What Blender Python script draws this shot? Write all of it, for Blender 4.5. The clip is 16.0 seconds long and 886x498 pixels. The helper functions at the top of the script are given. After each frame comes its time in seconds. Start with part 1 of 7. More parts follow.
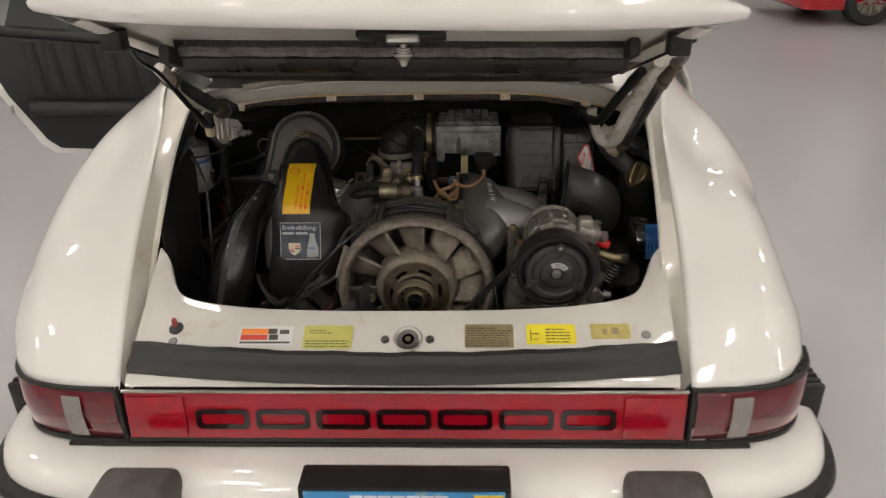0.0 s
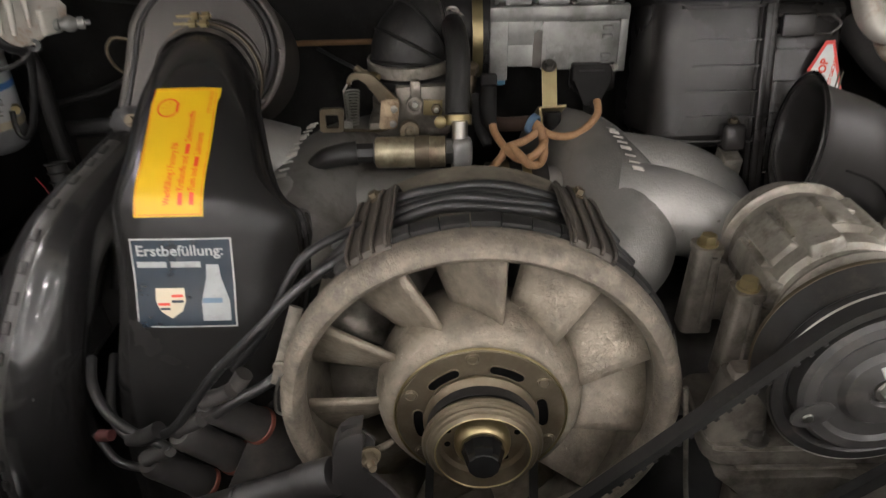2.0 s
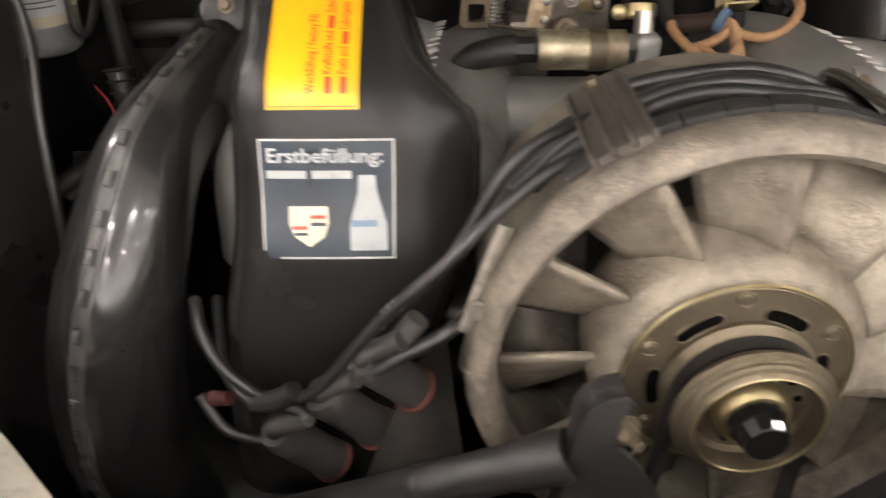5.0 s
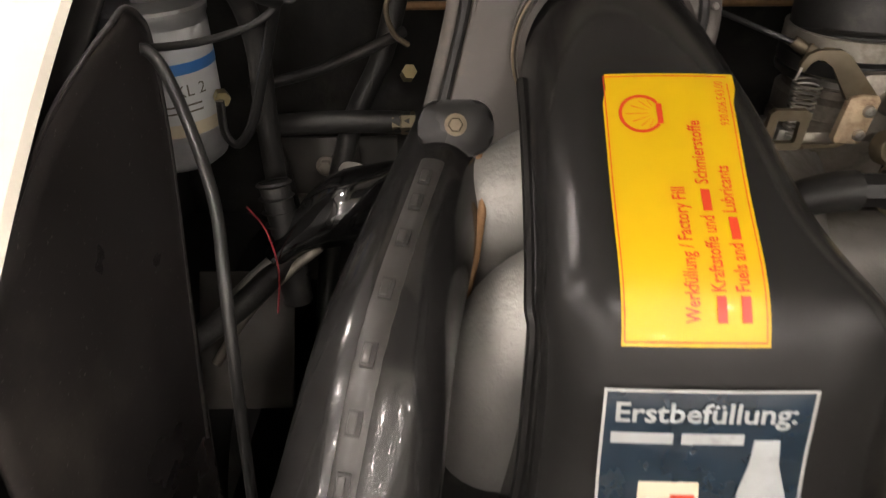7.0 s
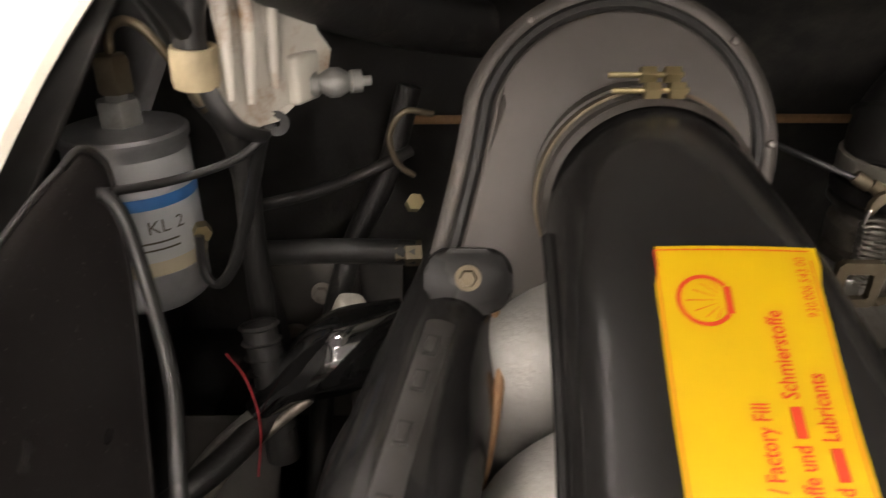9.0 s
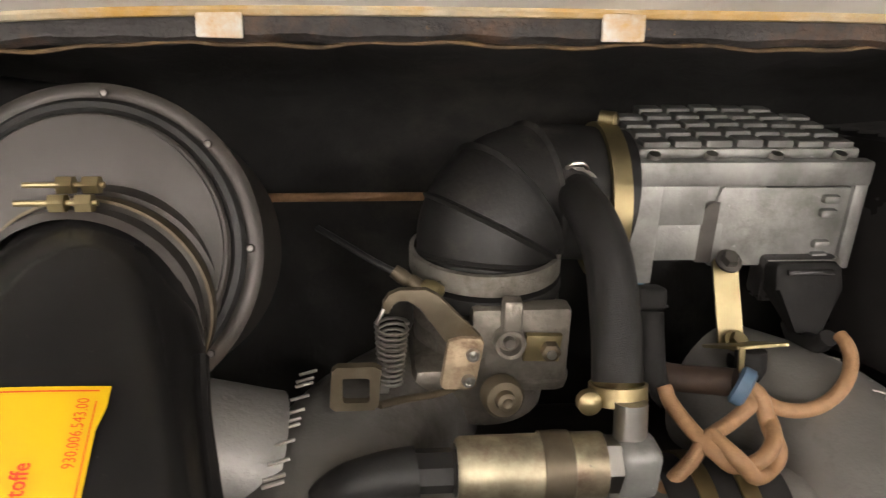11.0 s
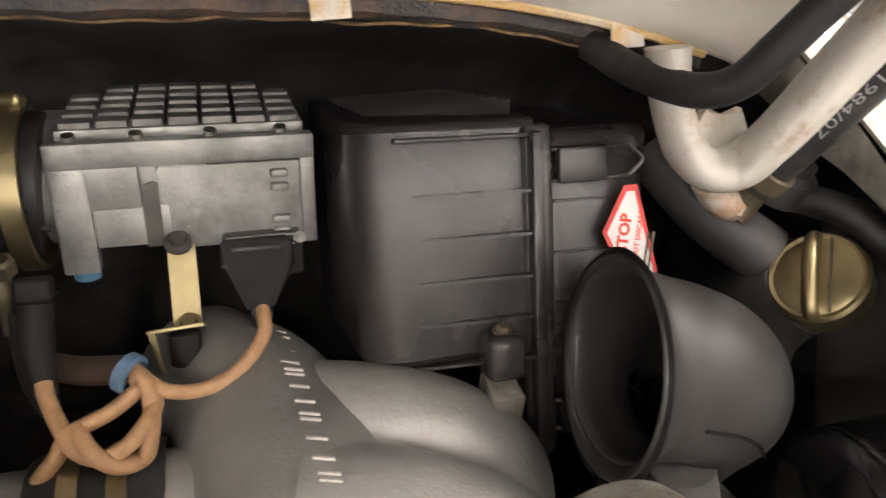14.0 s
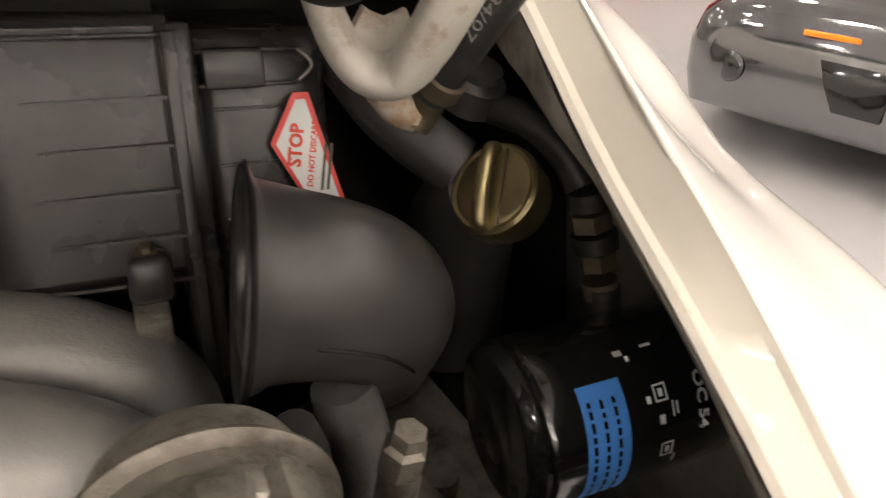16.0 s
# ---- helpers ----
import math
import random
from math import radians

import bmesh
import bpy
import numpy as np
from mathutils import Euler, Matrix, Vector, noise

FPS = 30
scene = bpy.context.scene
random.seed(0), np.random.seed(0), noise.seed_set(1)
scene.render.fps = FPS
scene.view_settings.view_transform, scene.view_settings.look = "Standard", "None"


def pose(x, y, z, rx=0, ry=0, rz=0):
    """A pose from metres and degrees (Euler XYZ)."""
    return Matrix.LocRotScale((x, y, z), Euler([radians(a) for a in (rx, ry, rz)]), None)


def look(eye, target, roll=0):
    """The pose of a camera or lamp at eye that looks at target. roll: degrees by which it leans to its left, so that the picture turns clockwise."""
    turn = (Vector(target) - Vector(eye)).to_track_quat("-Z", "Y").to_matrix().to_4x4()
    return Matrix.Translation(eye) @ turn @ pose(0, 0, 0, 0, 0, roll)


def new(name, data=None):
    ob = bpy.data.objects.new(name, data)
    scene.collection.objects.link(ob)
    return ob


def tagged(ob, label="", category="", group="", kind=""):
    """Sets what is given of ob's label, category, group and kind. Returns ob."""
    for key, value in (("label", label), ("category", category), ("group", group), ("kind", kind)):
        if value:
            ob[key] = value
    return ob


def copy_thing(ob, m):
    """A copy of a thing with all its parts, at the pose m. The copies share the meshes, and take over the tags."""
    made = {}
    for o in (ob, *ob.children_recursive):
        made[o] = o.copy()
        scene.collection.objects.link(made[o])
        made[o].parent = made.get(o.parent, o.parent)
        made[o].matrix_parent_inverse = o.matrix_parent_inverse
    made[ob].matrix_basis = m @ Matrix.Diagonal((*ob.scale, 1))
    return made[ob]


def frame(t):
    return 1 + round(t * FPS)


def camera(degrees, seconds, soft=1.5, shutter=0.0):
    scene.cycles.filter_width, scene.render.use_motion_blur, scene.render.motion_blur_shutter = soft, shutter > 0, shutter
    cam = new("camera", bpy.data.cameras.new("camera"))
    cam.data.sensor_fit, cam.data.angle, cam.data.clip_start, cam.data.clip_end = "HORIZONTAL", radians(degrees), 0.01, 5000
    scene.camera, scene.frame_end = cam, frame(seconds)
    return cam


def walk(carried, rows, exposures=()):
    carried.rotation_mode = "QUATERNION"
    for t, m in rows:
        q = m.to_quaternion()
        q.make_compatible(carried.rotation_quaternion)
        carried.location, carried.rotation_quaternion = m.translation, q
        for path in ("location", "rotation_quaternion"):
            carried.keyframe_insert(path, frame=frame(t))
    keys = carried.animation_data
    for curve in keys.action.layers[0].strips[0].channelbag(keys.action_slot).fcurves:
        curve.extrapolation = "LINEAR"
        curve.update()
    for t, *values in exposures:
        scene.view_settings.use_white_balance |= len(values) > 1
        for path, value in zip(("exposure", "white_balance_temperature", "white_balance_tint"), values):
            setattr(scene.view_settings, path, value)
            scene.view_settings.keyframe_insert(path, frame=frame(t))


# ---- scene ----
cam = camera(64.0, 16.0, soft=1.2, shutter=0.4)
PATH = [
    (0, (0.123, -1.305, 1.461), (0.051, 0.495, 0.591), -1.3),
    (0.5, (0.065, -1.09, 1.418), (-0.003, 0.691, 0.512), -1.4),
    (1, (0.035, -0.83, 1.358), (-0.026, 0.927, 0.404), -1.7),
    (1.5, (0.02, -0.561, 1.257), (-0.03, 1.173, 0.262), -1.8),
    (2, (-0.01, -0.429, 1.147), (-0.032, 1.29, 0.124), -1.5),
    (2.5, (0.004, -0.369, 1.076), (0.029, 1.345, 0.046), -0.9),
    (3, (0.001, -0.355, 1.048), (0.049, 1.352, 0.007), -0.6),
    (3.5, (-0.004, -0.356, 1.034), (0.057, 1.345, -0.016), -0.3),
    (4, (-0.005, -0.36, 1.027), (0.051, 1.333, -0.036), 0.1),
    (4.5, (-0.052, -0.346, 1.028), (-0.014, 1.34, -0.046), 0.2),
    (5, (-0.169, -0.322, 1.037), (-0.169, 1.354, -0.054), -0.4),
    (5.2, (-0.214, -0.316, 1.044), (-0.214, 1.357, -0.053), -0.4),
    (7.5, (-0.358, -0.067, 1.057), (-0.415, 1.63, 0.0), -0.5),
    (8, (-0.371, -0.043, 1.058), (-0.435, 1.692, 0.065), -0.2),
    (8.5, (-0.384, -0.034, 1.059), (-0.451, 1.735, 0.127), -0.3),
    (9, (-0.354, -0.031, 1.064), (-0.42, 1.76, 0.175), -0.5),
    (9.5, (-0.27, -0.021, 1.085), (-0.304, 1.793, 0.242), -0.3),
    (10, (-0.2, -0.001, 1.09), (-0.176, 1.834, 0.297), 1.1),
    (10.2, (-0.179, 0.0, 1.094), (-0.121, 1.836, 0.303), 1.3),
    (12.3, (-0.037, -0.027, 1.078), (0.272, 1.805, 0.335), 1.0),
    (12.5, (-0.015, -0.028, 1.078), (0.322, 1.798, 0.335), 1.1),
    (13, (0.045, -0.029, 1.083), (0.46, 1.777, 0.33), 1.3),
    (13.5, (0.099, -0.037, 1.081), (0.604, 1.737, 0.309), 1.6),
    (14, (0.143, -0.046, 1.085), (0.725, 1.695, 0.291), 1.8),
    (14.5, (0.171, -0.055, 1.086), (0.823, 1.642, 0.251), 2.2),
    (15, (0.198, -0.066, 1.083), (0.902, 1.588, 0.208), 2.6),
    (15.5, (0.246, -0.072, 1.081), (1.008, 1.526, 0.152), 3.7),
    (16, (0.297, -0.082, 1.079), (1.09, 1.468, 0.094), 4.6),
]
EXPOSURES = [(0, -0.25, 6450, 12), (0.8, -0.32, 6400, 12), (1.5, 0.36, 5950, 12), (2.5, 1.4, 6550, 14), (3.5, 1.58, 6480, 15), (5, 1.66, 6500, 15), (7.5, 1.3, 6800, 15), (9, 1.45, 6800, 15), (10, 1.68, 6650, 14), (12.4, 1.9, 6600, 14), (13, 1.92, 6650, 14), (14.5, 1.76, 6450, 15), (15.0, 1.55, 6350, 14), (15.5, 1.32, 6250, 13), (16, .92, 6900, 15)]
walk(cam, [(t, look(eye, target, roll)) for t, eye, target, roll in PATH], EXPOSURES)
LAMP_POWER = 125.0

# ---- light ----
world = bpy.data.worlds.new("room")
world.use_nodes = True
world.node_tree.nodes["Background"].inputs[0].default_value = (0.9, 0.93, 1.0, 1)
world.node_tree.nodes["Background"].inputs[1].default_value = 0.02
scene.world = world


# ---- materials ----
def mat(name, col, rough=0.5, metal=0.0, var=0.0, vscale=30.0, bump=0.0, bscale=200.0, stain=None, sscale=12.0, samount=0.5, coat=0.0,
        rvar=0.0, spec=0.5, rand=0.0, speck=None, kscale=120.0, kamount=0.5):
    m = bpy.data.materials.new(name)
    m.use_nodes = True
    nt = m.node_tree
    n, l = nt.nodes, nt.links
    b = n["Principled BSDF"]
    b.inputs["Roughness"].default_value, b.inputs["Metallic"].default_value = rough, metal
    b.inputs["Coat Weight"].default_value, b.inputs["Specular IOR Level"].default_value = coat, spec
    b.inputs["Coat Roughness"].default_value = 0.03
    b.inputs["Base Color"].default_value = (*col, 1)
    tc = n.new("ShaderNodeTexCoord")
    sock = None

    def noise_tex(scale, detail=5.0, rough_=0.6):
        t = n.new("ShaderNodeTexNoise")
        t.inputs["Scale"].default_value, t.inputs["Detail"].default_value, t.inputs["Roughness"].default_value = scale, detail, rough_
        l.new(tc.outputs["Object"], t.inputs["Vector"])
        return t.outputs[0]

    def ramp(src, lo, hi, a=0.0, b_=1.0):
        r = n.new("ShaderNodeMapRange")
        r.inputs[1].default_value, r.inputs[2].default_value, r.inputs[3].default_value, r.inputs[4].default_value = lo, hi, a, b_
        l.new(src, r.inputs[0])
        return r.outputs[0]

    def mix(fac, a, b_):
        x = n.new("ShaderNodeMix")
        x.data_type = "RGBA"
        for i, v in ((6, a), (7, b_)):
            if isinstance(v, tuple):
                x.inputs[i].default_value = (*v, 1)
            else:
                l.new(v, x.inputs[i])
        if isinstance(fac, float):
            x.inputs[0].default_value = fac
        else:
            l.new(fac, x.inputs[0])
        return x.outputs[2]

    if var:
        dark, light = tuple(c * (1 - var) for c in col), tuple(min(1, c * (1 + var)) for c in col)
        sock = mix(ramp(noise_tex(vscale), 0.3, 0.7), dark, light)
    if stain:
        f = ramp(noise_tex(sscale, 8.0, 0.7), 0.62 - 0.25 * samount, 0.78 - 0.15 * samount)
        sock = mix(f, sock or col, stain)
    if speck:
        f = ramp(noise_tex(kscale, 4.0, 0.75), 0.70 - 0.12 * kamount, 0.76 - 0.10 * kamount)
        sock = mix(f, sock or col, speck)
    if rand:
        oi = n.new("ShaderNodeObjectInfo")
        sock = mix(ramp(oi.outputs["Random"], 0, 1, 0, rand), sock or col, tuple(c * 0.35 for c in col))
    if sock:
        l.new(sock, b.inputs["Base Color"])
    if rvar:
        l.new(ramp(noise_tex(vscale * 0.7), 0.3, 0.7, max(0.02, rough - rvar), min(1, rough + rvar)), b.inputs["Roughness"])
    if bump:
        bp = n.new("ShaderNodeBump")
        bp.inputs["Strength"].default_value, bp.inputs["Distance"].default_value = bump, 0.002
        l.new(noise_tex(bscale, 3.0), bp.inputs["Height"])
        l.new(bp.outputs[0], b.inputs["Normal"])
    return m


def glow(name, col, strength):
    m = bpy.data.materials.new(name)
    m.use_nodes = True
    b = m.node_tree.nodes["Principled BSDF"]
    b.inputs["Base Color"].default_value = (*col, 1)
    b.inputs["Emission Color"].default_value = (*col, 1)
    b.inputs["Emission Strength"].default_value = strength
    return m


WHITE = mat("white_paint", (0.76, 0.745, 0.70), 0.5, var=0.03, vscale=3, coat=1.0, bump=0.02, bscale=6)
# body white darkened: the shade over the rear panel is put into its colour
WHITE_SHADED = mat("white_paint_shaded", (0.575, 0.558, 0.505), 0.45, var=0.05, vscale=6, coat=0.8, bump=0.02, bscale=8, stain=(0.45, 0.36, 0.22), sscale=14, samount=0.06)
# inner paint lightened in colour, in place of light reaching under the lid
WHITE_INNER_LIT = mat("white_paint_inner_lit", (0.74, 0.715, 0.645), 0.4, var=0.05, vscale=8, coat=0.4, stain=(0.45, 0.30, 0.10), sscale=9, samount=0.06)
WHITE_INNER = mat("white_paint_inner", (0.61, 0.585, 0.51), 0.4, var=0.05, vscale=8, coat=0.4, stain=(0.45, 0.30, 0.10), sscale=9, samount=0.05)
HINGE_WHITE = mat("worn_white_paint", (0.52, 0.50, 0.445), 0.5, var=0.10, vscale=20, stain=(0.26, 0.13, 0.04), sscale=30, samount=0.46, speck=(0.12, 0.06, 0.03), kscale=110, kamount=0.12)
BLACK_PLASTIC = mat("black_plastic", (0.016, 0.0155, 0.0152), 0.25, var=0.12, vscale=7, bump=0.03, bscale=900, rvar=0.07, spec=0.24, speck=(0.06, 0.055, 0.05), kscale=420, kamount=0.12)
BLACK_MATT = mat("matt_black_plastic", (0.030, 0.029, 0.028), 0.5, var=0.25, vscale=25, bump=0.06, bscale=600, stain=(0.055, 0.05, 0.045), sscale=9, samount=0.15, rvar=0.05, spec=0.33)
RUBBER = mat("black_rubber", (0.017, 0.0165, 0.016), 0.50, var=0.25, vscale=60, bump=0.1, bscale=300, stain=(0.06, 0.054, 0.047), sscale=25, samount=0.25, spec=0.35)
CABLE = mat("black_cable", (0.014, 0.014, 0.014), 0.36, var=0.2, vscale=80)
GREY_METAL = mat("painted_grey_metal", (0.064, 0.058, 0.053), 0.42, metal=0.35, var=0.2, vscale=9, stain=(0.13, 0.10, 0.075), sscale=6, samount=0.3, rvar=0.08, spec=0.4)
FAN_METAL = mat("corroded_magnesium", (0.27, 0.235, 0.185), 0.56, metal=0.4, var=0.32, vscale=30, bump=0.6, bscale=240, stain=(0.13, 0.108, 0.082), sscale=24, samount=0.6, speck=(0.40, 0.36, 0.29), kscale=140, kamount=0.4, rvar=0.12)
FAN_RING = mat("dirty_magnesium_ring", (0.205, 0.178, 0.142), 0.6, metal=0.35, speck=(0.33, 0.30, 0.25), kscale=170, kamount=0.5, var=0.4, vscale=38, bump=0.7, bscale=260, stain=(0.10, 0.088, 0.072), sscale=50, samount=0.55)
ALU = mat("cast_aluminium", (0.37, 0.348, 0.305), 0.46, metal=0.75, speck=(0.09, 0.078, 0.06), kscale=90, kamount=0.5, var=0.3, vscale=35, bump=0.35, bscale=250, stain=(0.13, 0.112, 0.088), sscale=26, samount=0.5, rvar=0.14)
ALU_SILVER = mat("silver_paint_casting", (0.345, 0.338, 0.322), 0.50, metal=0.62, var=0.12, vscale=14, bump=0.30, bscale=240, stain=(0.25, 0.24, 0.215), sscale=9, samount=0.4, speck=(0.16, 0.15, 0.13), kscale=60, kamount=0.1)
ALU_GREY = mat("grey_sand_casting", (0.238, 0.231, 0.218), 0.52, metal=0.55, var=0.2, vscale=12, bump=0.25, bscale=380, stain=(0.11, 0.10, 0.085), sscale=10, samount=0.35, speck=(0.30, 0.28, 0.25), kscale=260, kamount=0.15)
ALU_BOX = mat("die_cast_box", (0.31, 0.31, 0.298), 0.52, metal=0.6, var=0.28, vscale=30, bump=0.14, bscale=260, stain=(0.17, 0.17, 0.155), sscale=24, samount=0.5, rvar=.12, speck=(.48, .48, .46), kscale=130, kamount=.25)
BRASS = mat("yellow_zinc_plate", (0.33, 0.275, 0.15), 0.42, metal=0.95, var=0.2, vscale=30, stain=(0.30, 0.22, 0.12), sscale=25, samount=0.35, rvar=0.1)
BRASS_DIRTY = mat("dirty_zinc_plate", (0.168, 0.141, 0.100), 0.60, metal=0.9, var=0.25, vscale=35, stain=(0.14, 0.11, 0.07), sscale=30, samount=0.5)
ALU_DIRTY = mat("grimy_casting", (0.26, 0.238, 0.205), 0.5, metal=0.7, var=0.3, vscale=22, bump=0.3, bscale=200, stain=(0.09, 0.078, 0.06), sscale=26, samount=0.6, rvar=0.12)
STEEL = mat("bright_steel", (0.46, 0.45, 0.42), 0.32, metal=1.0, var=0.1, vscale=40)
DARK_STEEL = mat("dark_steel", (0.16, 0.15, 0.14), 0.4, metal=0.9, var=0.2, vscale=40)
PAD = mat("insulation_pad", (0.026, 0.025, 0.024), 0.9, var=0.3, vscale=18, bump=0.5, bscale=60, stain=(0.07, 0.065, 0.055), sscale=6, samount=0.4)
FLOOR = mat("grey_epoxy_floor", (0.45, 0.445, 0.45), 0.30, var=0.04, vscale=0.7, bump=0.03, bscale=25)
WALL = mat("painted_wall", (0.70, 0.69, 0.67), 0.7, var=0.03, vscale=2)
CEIL = mat("pale_ceiling", (0.62, 0.61, 0.60), 0.8, var=0.1, vscale=2)
LAMP = glow("lamp_diffuser", (1.0, 0.94, 0.86), LAMP_POWER)
RED_LENS = mat("red_lens", (0.34, 0.003, 0.014), 0.14, coat=0.5, var=0.1, vscale=60)
DARK_RED = mat("dark_red_lens", (0.014, 0.002, 0.003), 0.2, coat=0.6)
CLEAR_LENS = mat("ribbed_clear_lens", (0.36, 0.34, 0.32), 0.2, coat=1.0, var=0.1, vscale=80)
# black for sheets that paint the shade inside holes; nothing is cut open
HOLE_SHADE = mat("hole_shade", (0.004, 0.004, 0.004), 0.9, spec=0.0)
BLACK_PAINT = mat("gloss_black", (0.008, 0.008, 0.008), 0.12, coat=0.6)
BOX_PLASTIC = mat("moulded_black_plastic", (0.027, 0.025, 0.024), 0.28, var=0.15, vscale=10, bump=0.05, bscale=700, stain=(0.055, 0.050, 0.046), sscale=7, samount=0.3, rvar=0.07, spec=0.4, speck=(0.075, 0.07, 0.064), kscale=380, kamount=0.14)
YELLOW = mat("yellow_vinyl", (0.66, 0.42, 0.006), 0.38, var=0.04, vscale=20, coat=0.15)


# ---- geometry helpers ----
def link(name, bm, material, parent=None, label="", smooth=True, angle=40.0, m=None):
    bmesh.ops.recalc_face_normals(bm, faces=bm.faces)
    me = bpy.data.meshes.new(name)
    for f in bm.faces:
        f.smooth = smooth
    if smooth:
        for e in bm.edges:
            if len(e.link_faces) == 2 and e.calc_face_angle(0) > radians(angle):
                e.smooth = False
    bm.to_mesh(me)
    bm.free()
    me.materials.append(material)
    ob = new(name, me)
    if m is not None:
        ob.matrix_world = m
    if parent is not None:
        ob.parent = parent
    if label:
        ob["label"] = label
    return ob


def part(name, bm, material, parent, label="", **k):
    return link(name, bm, material, parent, label, **k)


def thing(name, label, category, group="", kind="", at=None):
    ob = new(name)
    ob.empty_display_size = 0.02
    if at is not None:
        ob.matrix_world = at
    return tagged(ob, label, category, group, kind)


def basis(origin, zdir, xdir=(1, 0, 0)):
    """A frame at origin whose z runs along zdir."""
    z = Vector(zdir).normalized()
    x = Vector(xdir)
    x = (x - z * x.dot(z))
    if x.length < 1e-5:
        x = z.orthogonal()
    x.normalize()
    y = z.cross(x)
    return Matrix(((x.x, y.x, z.x, origin[0]), (x.y, y.y, z.y, origin[1]), (x.z, y.z, z.z, origin[2]), (0, 0, 0, 1)))


def lathe(profile, seg=32, m=None, bm=None, close=False):
    """Turns (radius, height) pairs about z."""
    bm = bm or bmesh.new()
    m = m or Matrix()
    rings = []
    for r, h in profile:
        if r < 1e-6:
            rings.append([bm.verts.new(m @ Vector((0, 0, h)))])
        else:
            rings.append([bm.verts.new(m @ Vector((r * math.cos(a), r * math.sin(a), h))) for a in (2 * math.pi * i / seg for i in range(seg))])
    if close:
        rings.append(rings[0])
    for a, b in zip(rings, rings[1:]):
        for i in range(seg):
            j = (i + 1) % seg
            if len(a) == 1 and len(b) == 1:
                break
            if len(a) == 1:
                bm.faces.new((a[0], b[j], b[i]))
            elif len(b) == 1:
                bm.faces.new((a[i], a[j], b[0]))
            else:
                bm.faces.new((a[i], a[j], b[j], b[i]))
    return bm


def spline(points, n=8):
    """Catmull-Rom through the points (rows of any length)."""
    p = np.array(points, float)
    if len(p) == 2:
        return np.array([p[0] + (p[1] - p[0]) * t for t in np.linspace(0, 1, n + 1)])
    ext = np.vstack([2 * p[0] - p[1], p, 2 * p[-1] - p[-2]])
    out = []
    for i in range(1, len(ext) - 2):
        a, b, c, d = ext[i - 1 : i + 3]
        for t in np.arange(n) / n:
            out.append(0.5 * (2 * b + (c - a) * t + (2 * a - 5 * b + 4 * c - d) * t * t + (3 * b - a - 3 * c + d) * t ** 3))
    out.append(p[-1])
    return np.array(out)


def tube(points, radius, seg=10, n=6, bm=None, cap=True, flat=1.0, up=(0, 0, 1)):
    """A swept round bar; points may carry their own radius as a fourth number; flat squeezes it along one side."""
    bm = bm or bmesh.new()
    rows = spline([(*p[:3], p[3] if len(p) > 3 else radius) for p in points], n)
    rings, last = [], None
    for i, row in enumerate(rows):
        d = Vector(rows[min(i + 1, len(rows) - 1)][:3]) - Vector(rows[max(i - 1, 0)][:3])
        d.normalize()
        side = Vector(up) if last is None else last
        side = side - d * side.dot(d)
        if side.length < 1e-4:
            side = d.orthogonal()
        side.normalize()
        last = side
        other = d.cross(side)
        c, r = Vector(row[:3]), row[3]
        rings.append([bm.verts.new(c + side * (r * flat * math.cos(a)) + other * (r * math.sin(a))) for a in (2 * math.pi * k / seg for k in range(seg))])
    for a, b in zip(rings, rings[1:]):
        for k in range(seg):
            bm.faces.new((a[k], a[(k + 1) % seg], b[(k + 1) % seg], b[k]))
    if cap:
        bm.faces.new(rings[0])
        bm.faces.new(rings[-1])
    return bm


def box(size, m=None, bevel=0.0, bm=None, seg=2):
    bm = bm or bmesh.new()
    vs = [bm.verts.new((m or Matrix()) @ Vector((x * size[0] / 2, y * size[1] / 2, z * size[2] / 2))) for x in (-1, 1) for y in (-1, 1) for z in (-1, 1)]
    fs = [bm.faces.new([vs[i] for i in f]) for f in ((0, 1, 3, 2), (4, 6, 7, 5), (0, 4, 5, 1), (2, 3, 7, 6), (0, 2, 6, 4), (1, 5, 7, 3))]
    if bevel:
        es = list({e for f in fs for e in f.edges})
        bmesh.ops.bevel(bm, geom=es, offset=bevel, segments=seg, affect="EDGES", profile=0.5)
    return bm


def prism(outline, depth, m=None, bm=None, bevel=0.0):
    """A flat outline (x, y) given a thickness along z."""
    bm = bm or bmesh.new()
    m = m or Matrix()
    lo = [bm.verts.new(m @ Vector((x, y, 0))) for x, y in outline]
    hi = [bm.verts.new(m @ Vector((x, y, depth))) for x, y in outline]
    k = len(outline)
    fs = [bm.faces.new(lo), bm.faces.new(hi)] + [bm.faces.new((lo[i], lo[(i + 1) % k], hi[(i + 1) % k], hi[i])) for i in range(k)]
    if bevel:
        bmesh.ops.bevel(bm, geom=list(fs[1].edges), offset=bevel, segments=2, affect="EDGES", profile=0.5)
    return bm


def skin(rings, bm=None, cap=True, closed=True):
    """A surface over rows of points, each row of the same length."""
    bm = bm or bmesh.new()
    vs = [[bm.verts.new(Vector(p)) for p in r] for r in rings]
    k = len(vs[0])
    for a, b in zip(vs, vs[1:]):
        for i in range(k if closed else k - 1):
            bm.faces.new((a[i], a[(i + 1) % k], b[(i + 1) % k], b[i]))
    if cap and closed:
        bm.faces.new(vs[0])
        bm.faces.new(vs[-1])
    return bm


def rounded(w, h, r, n=4):
    """The outline of a rectangle with round corners."""
    out = []
    for cx, cy, a0 in ((w / 2 - r, h / 2 - r, 0), (-w / 2 + r, h / 2 - r, 90), (-w / 2 + r, -h / 2 + r, 180), (w / 2 - r, -h / 2 + r, 270)):
        out += [(cx + r * math.cos(radians(a0 + 90 * i / n)), cy + r * math.sin(radians(a0 + 90 * i / n))) for i in range(n + 1)]
    return out


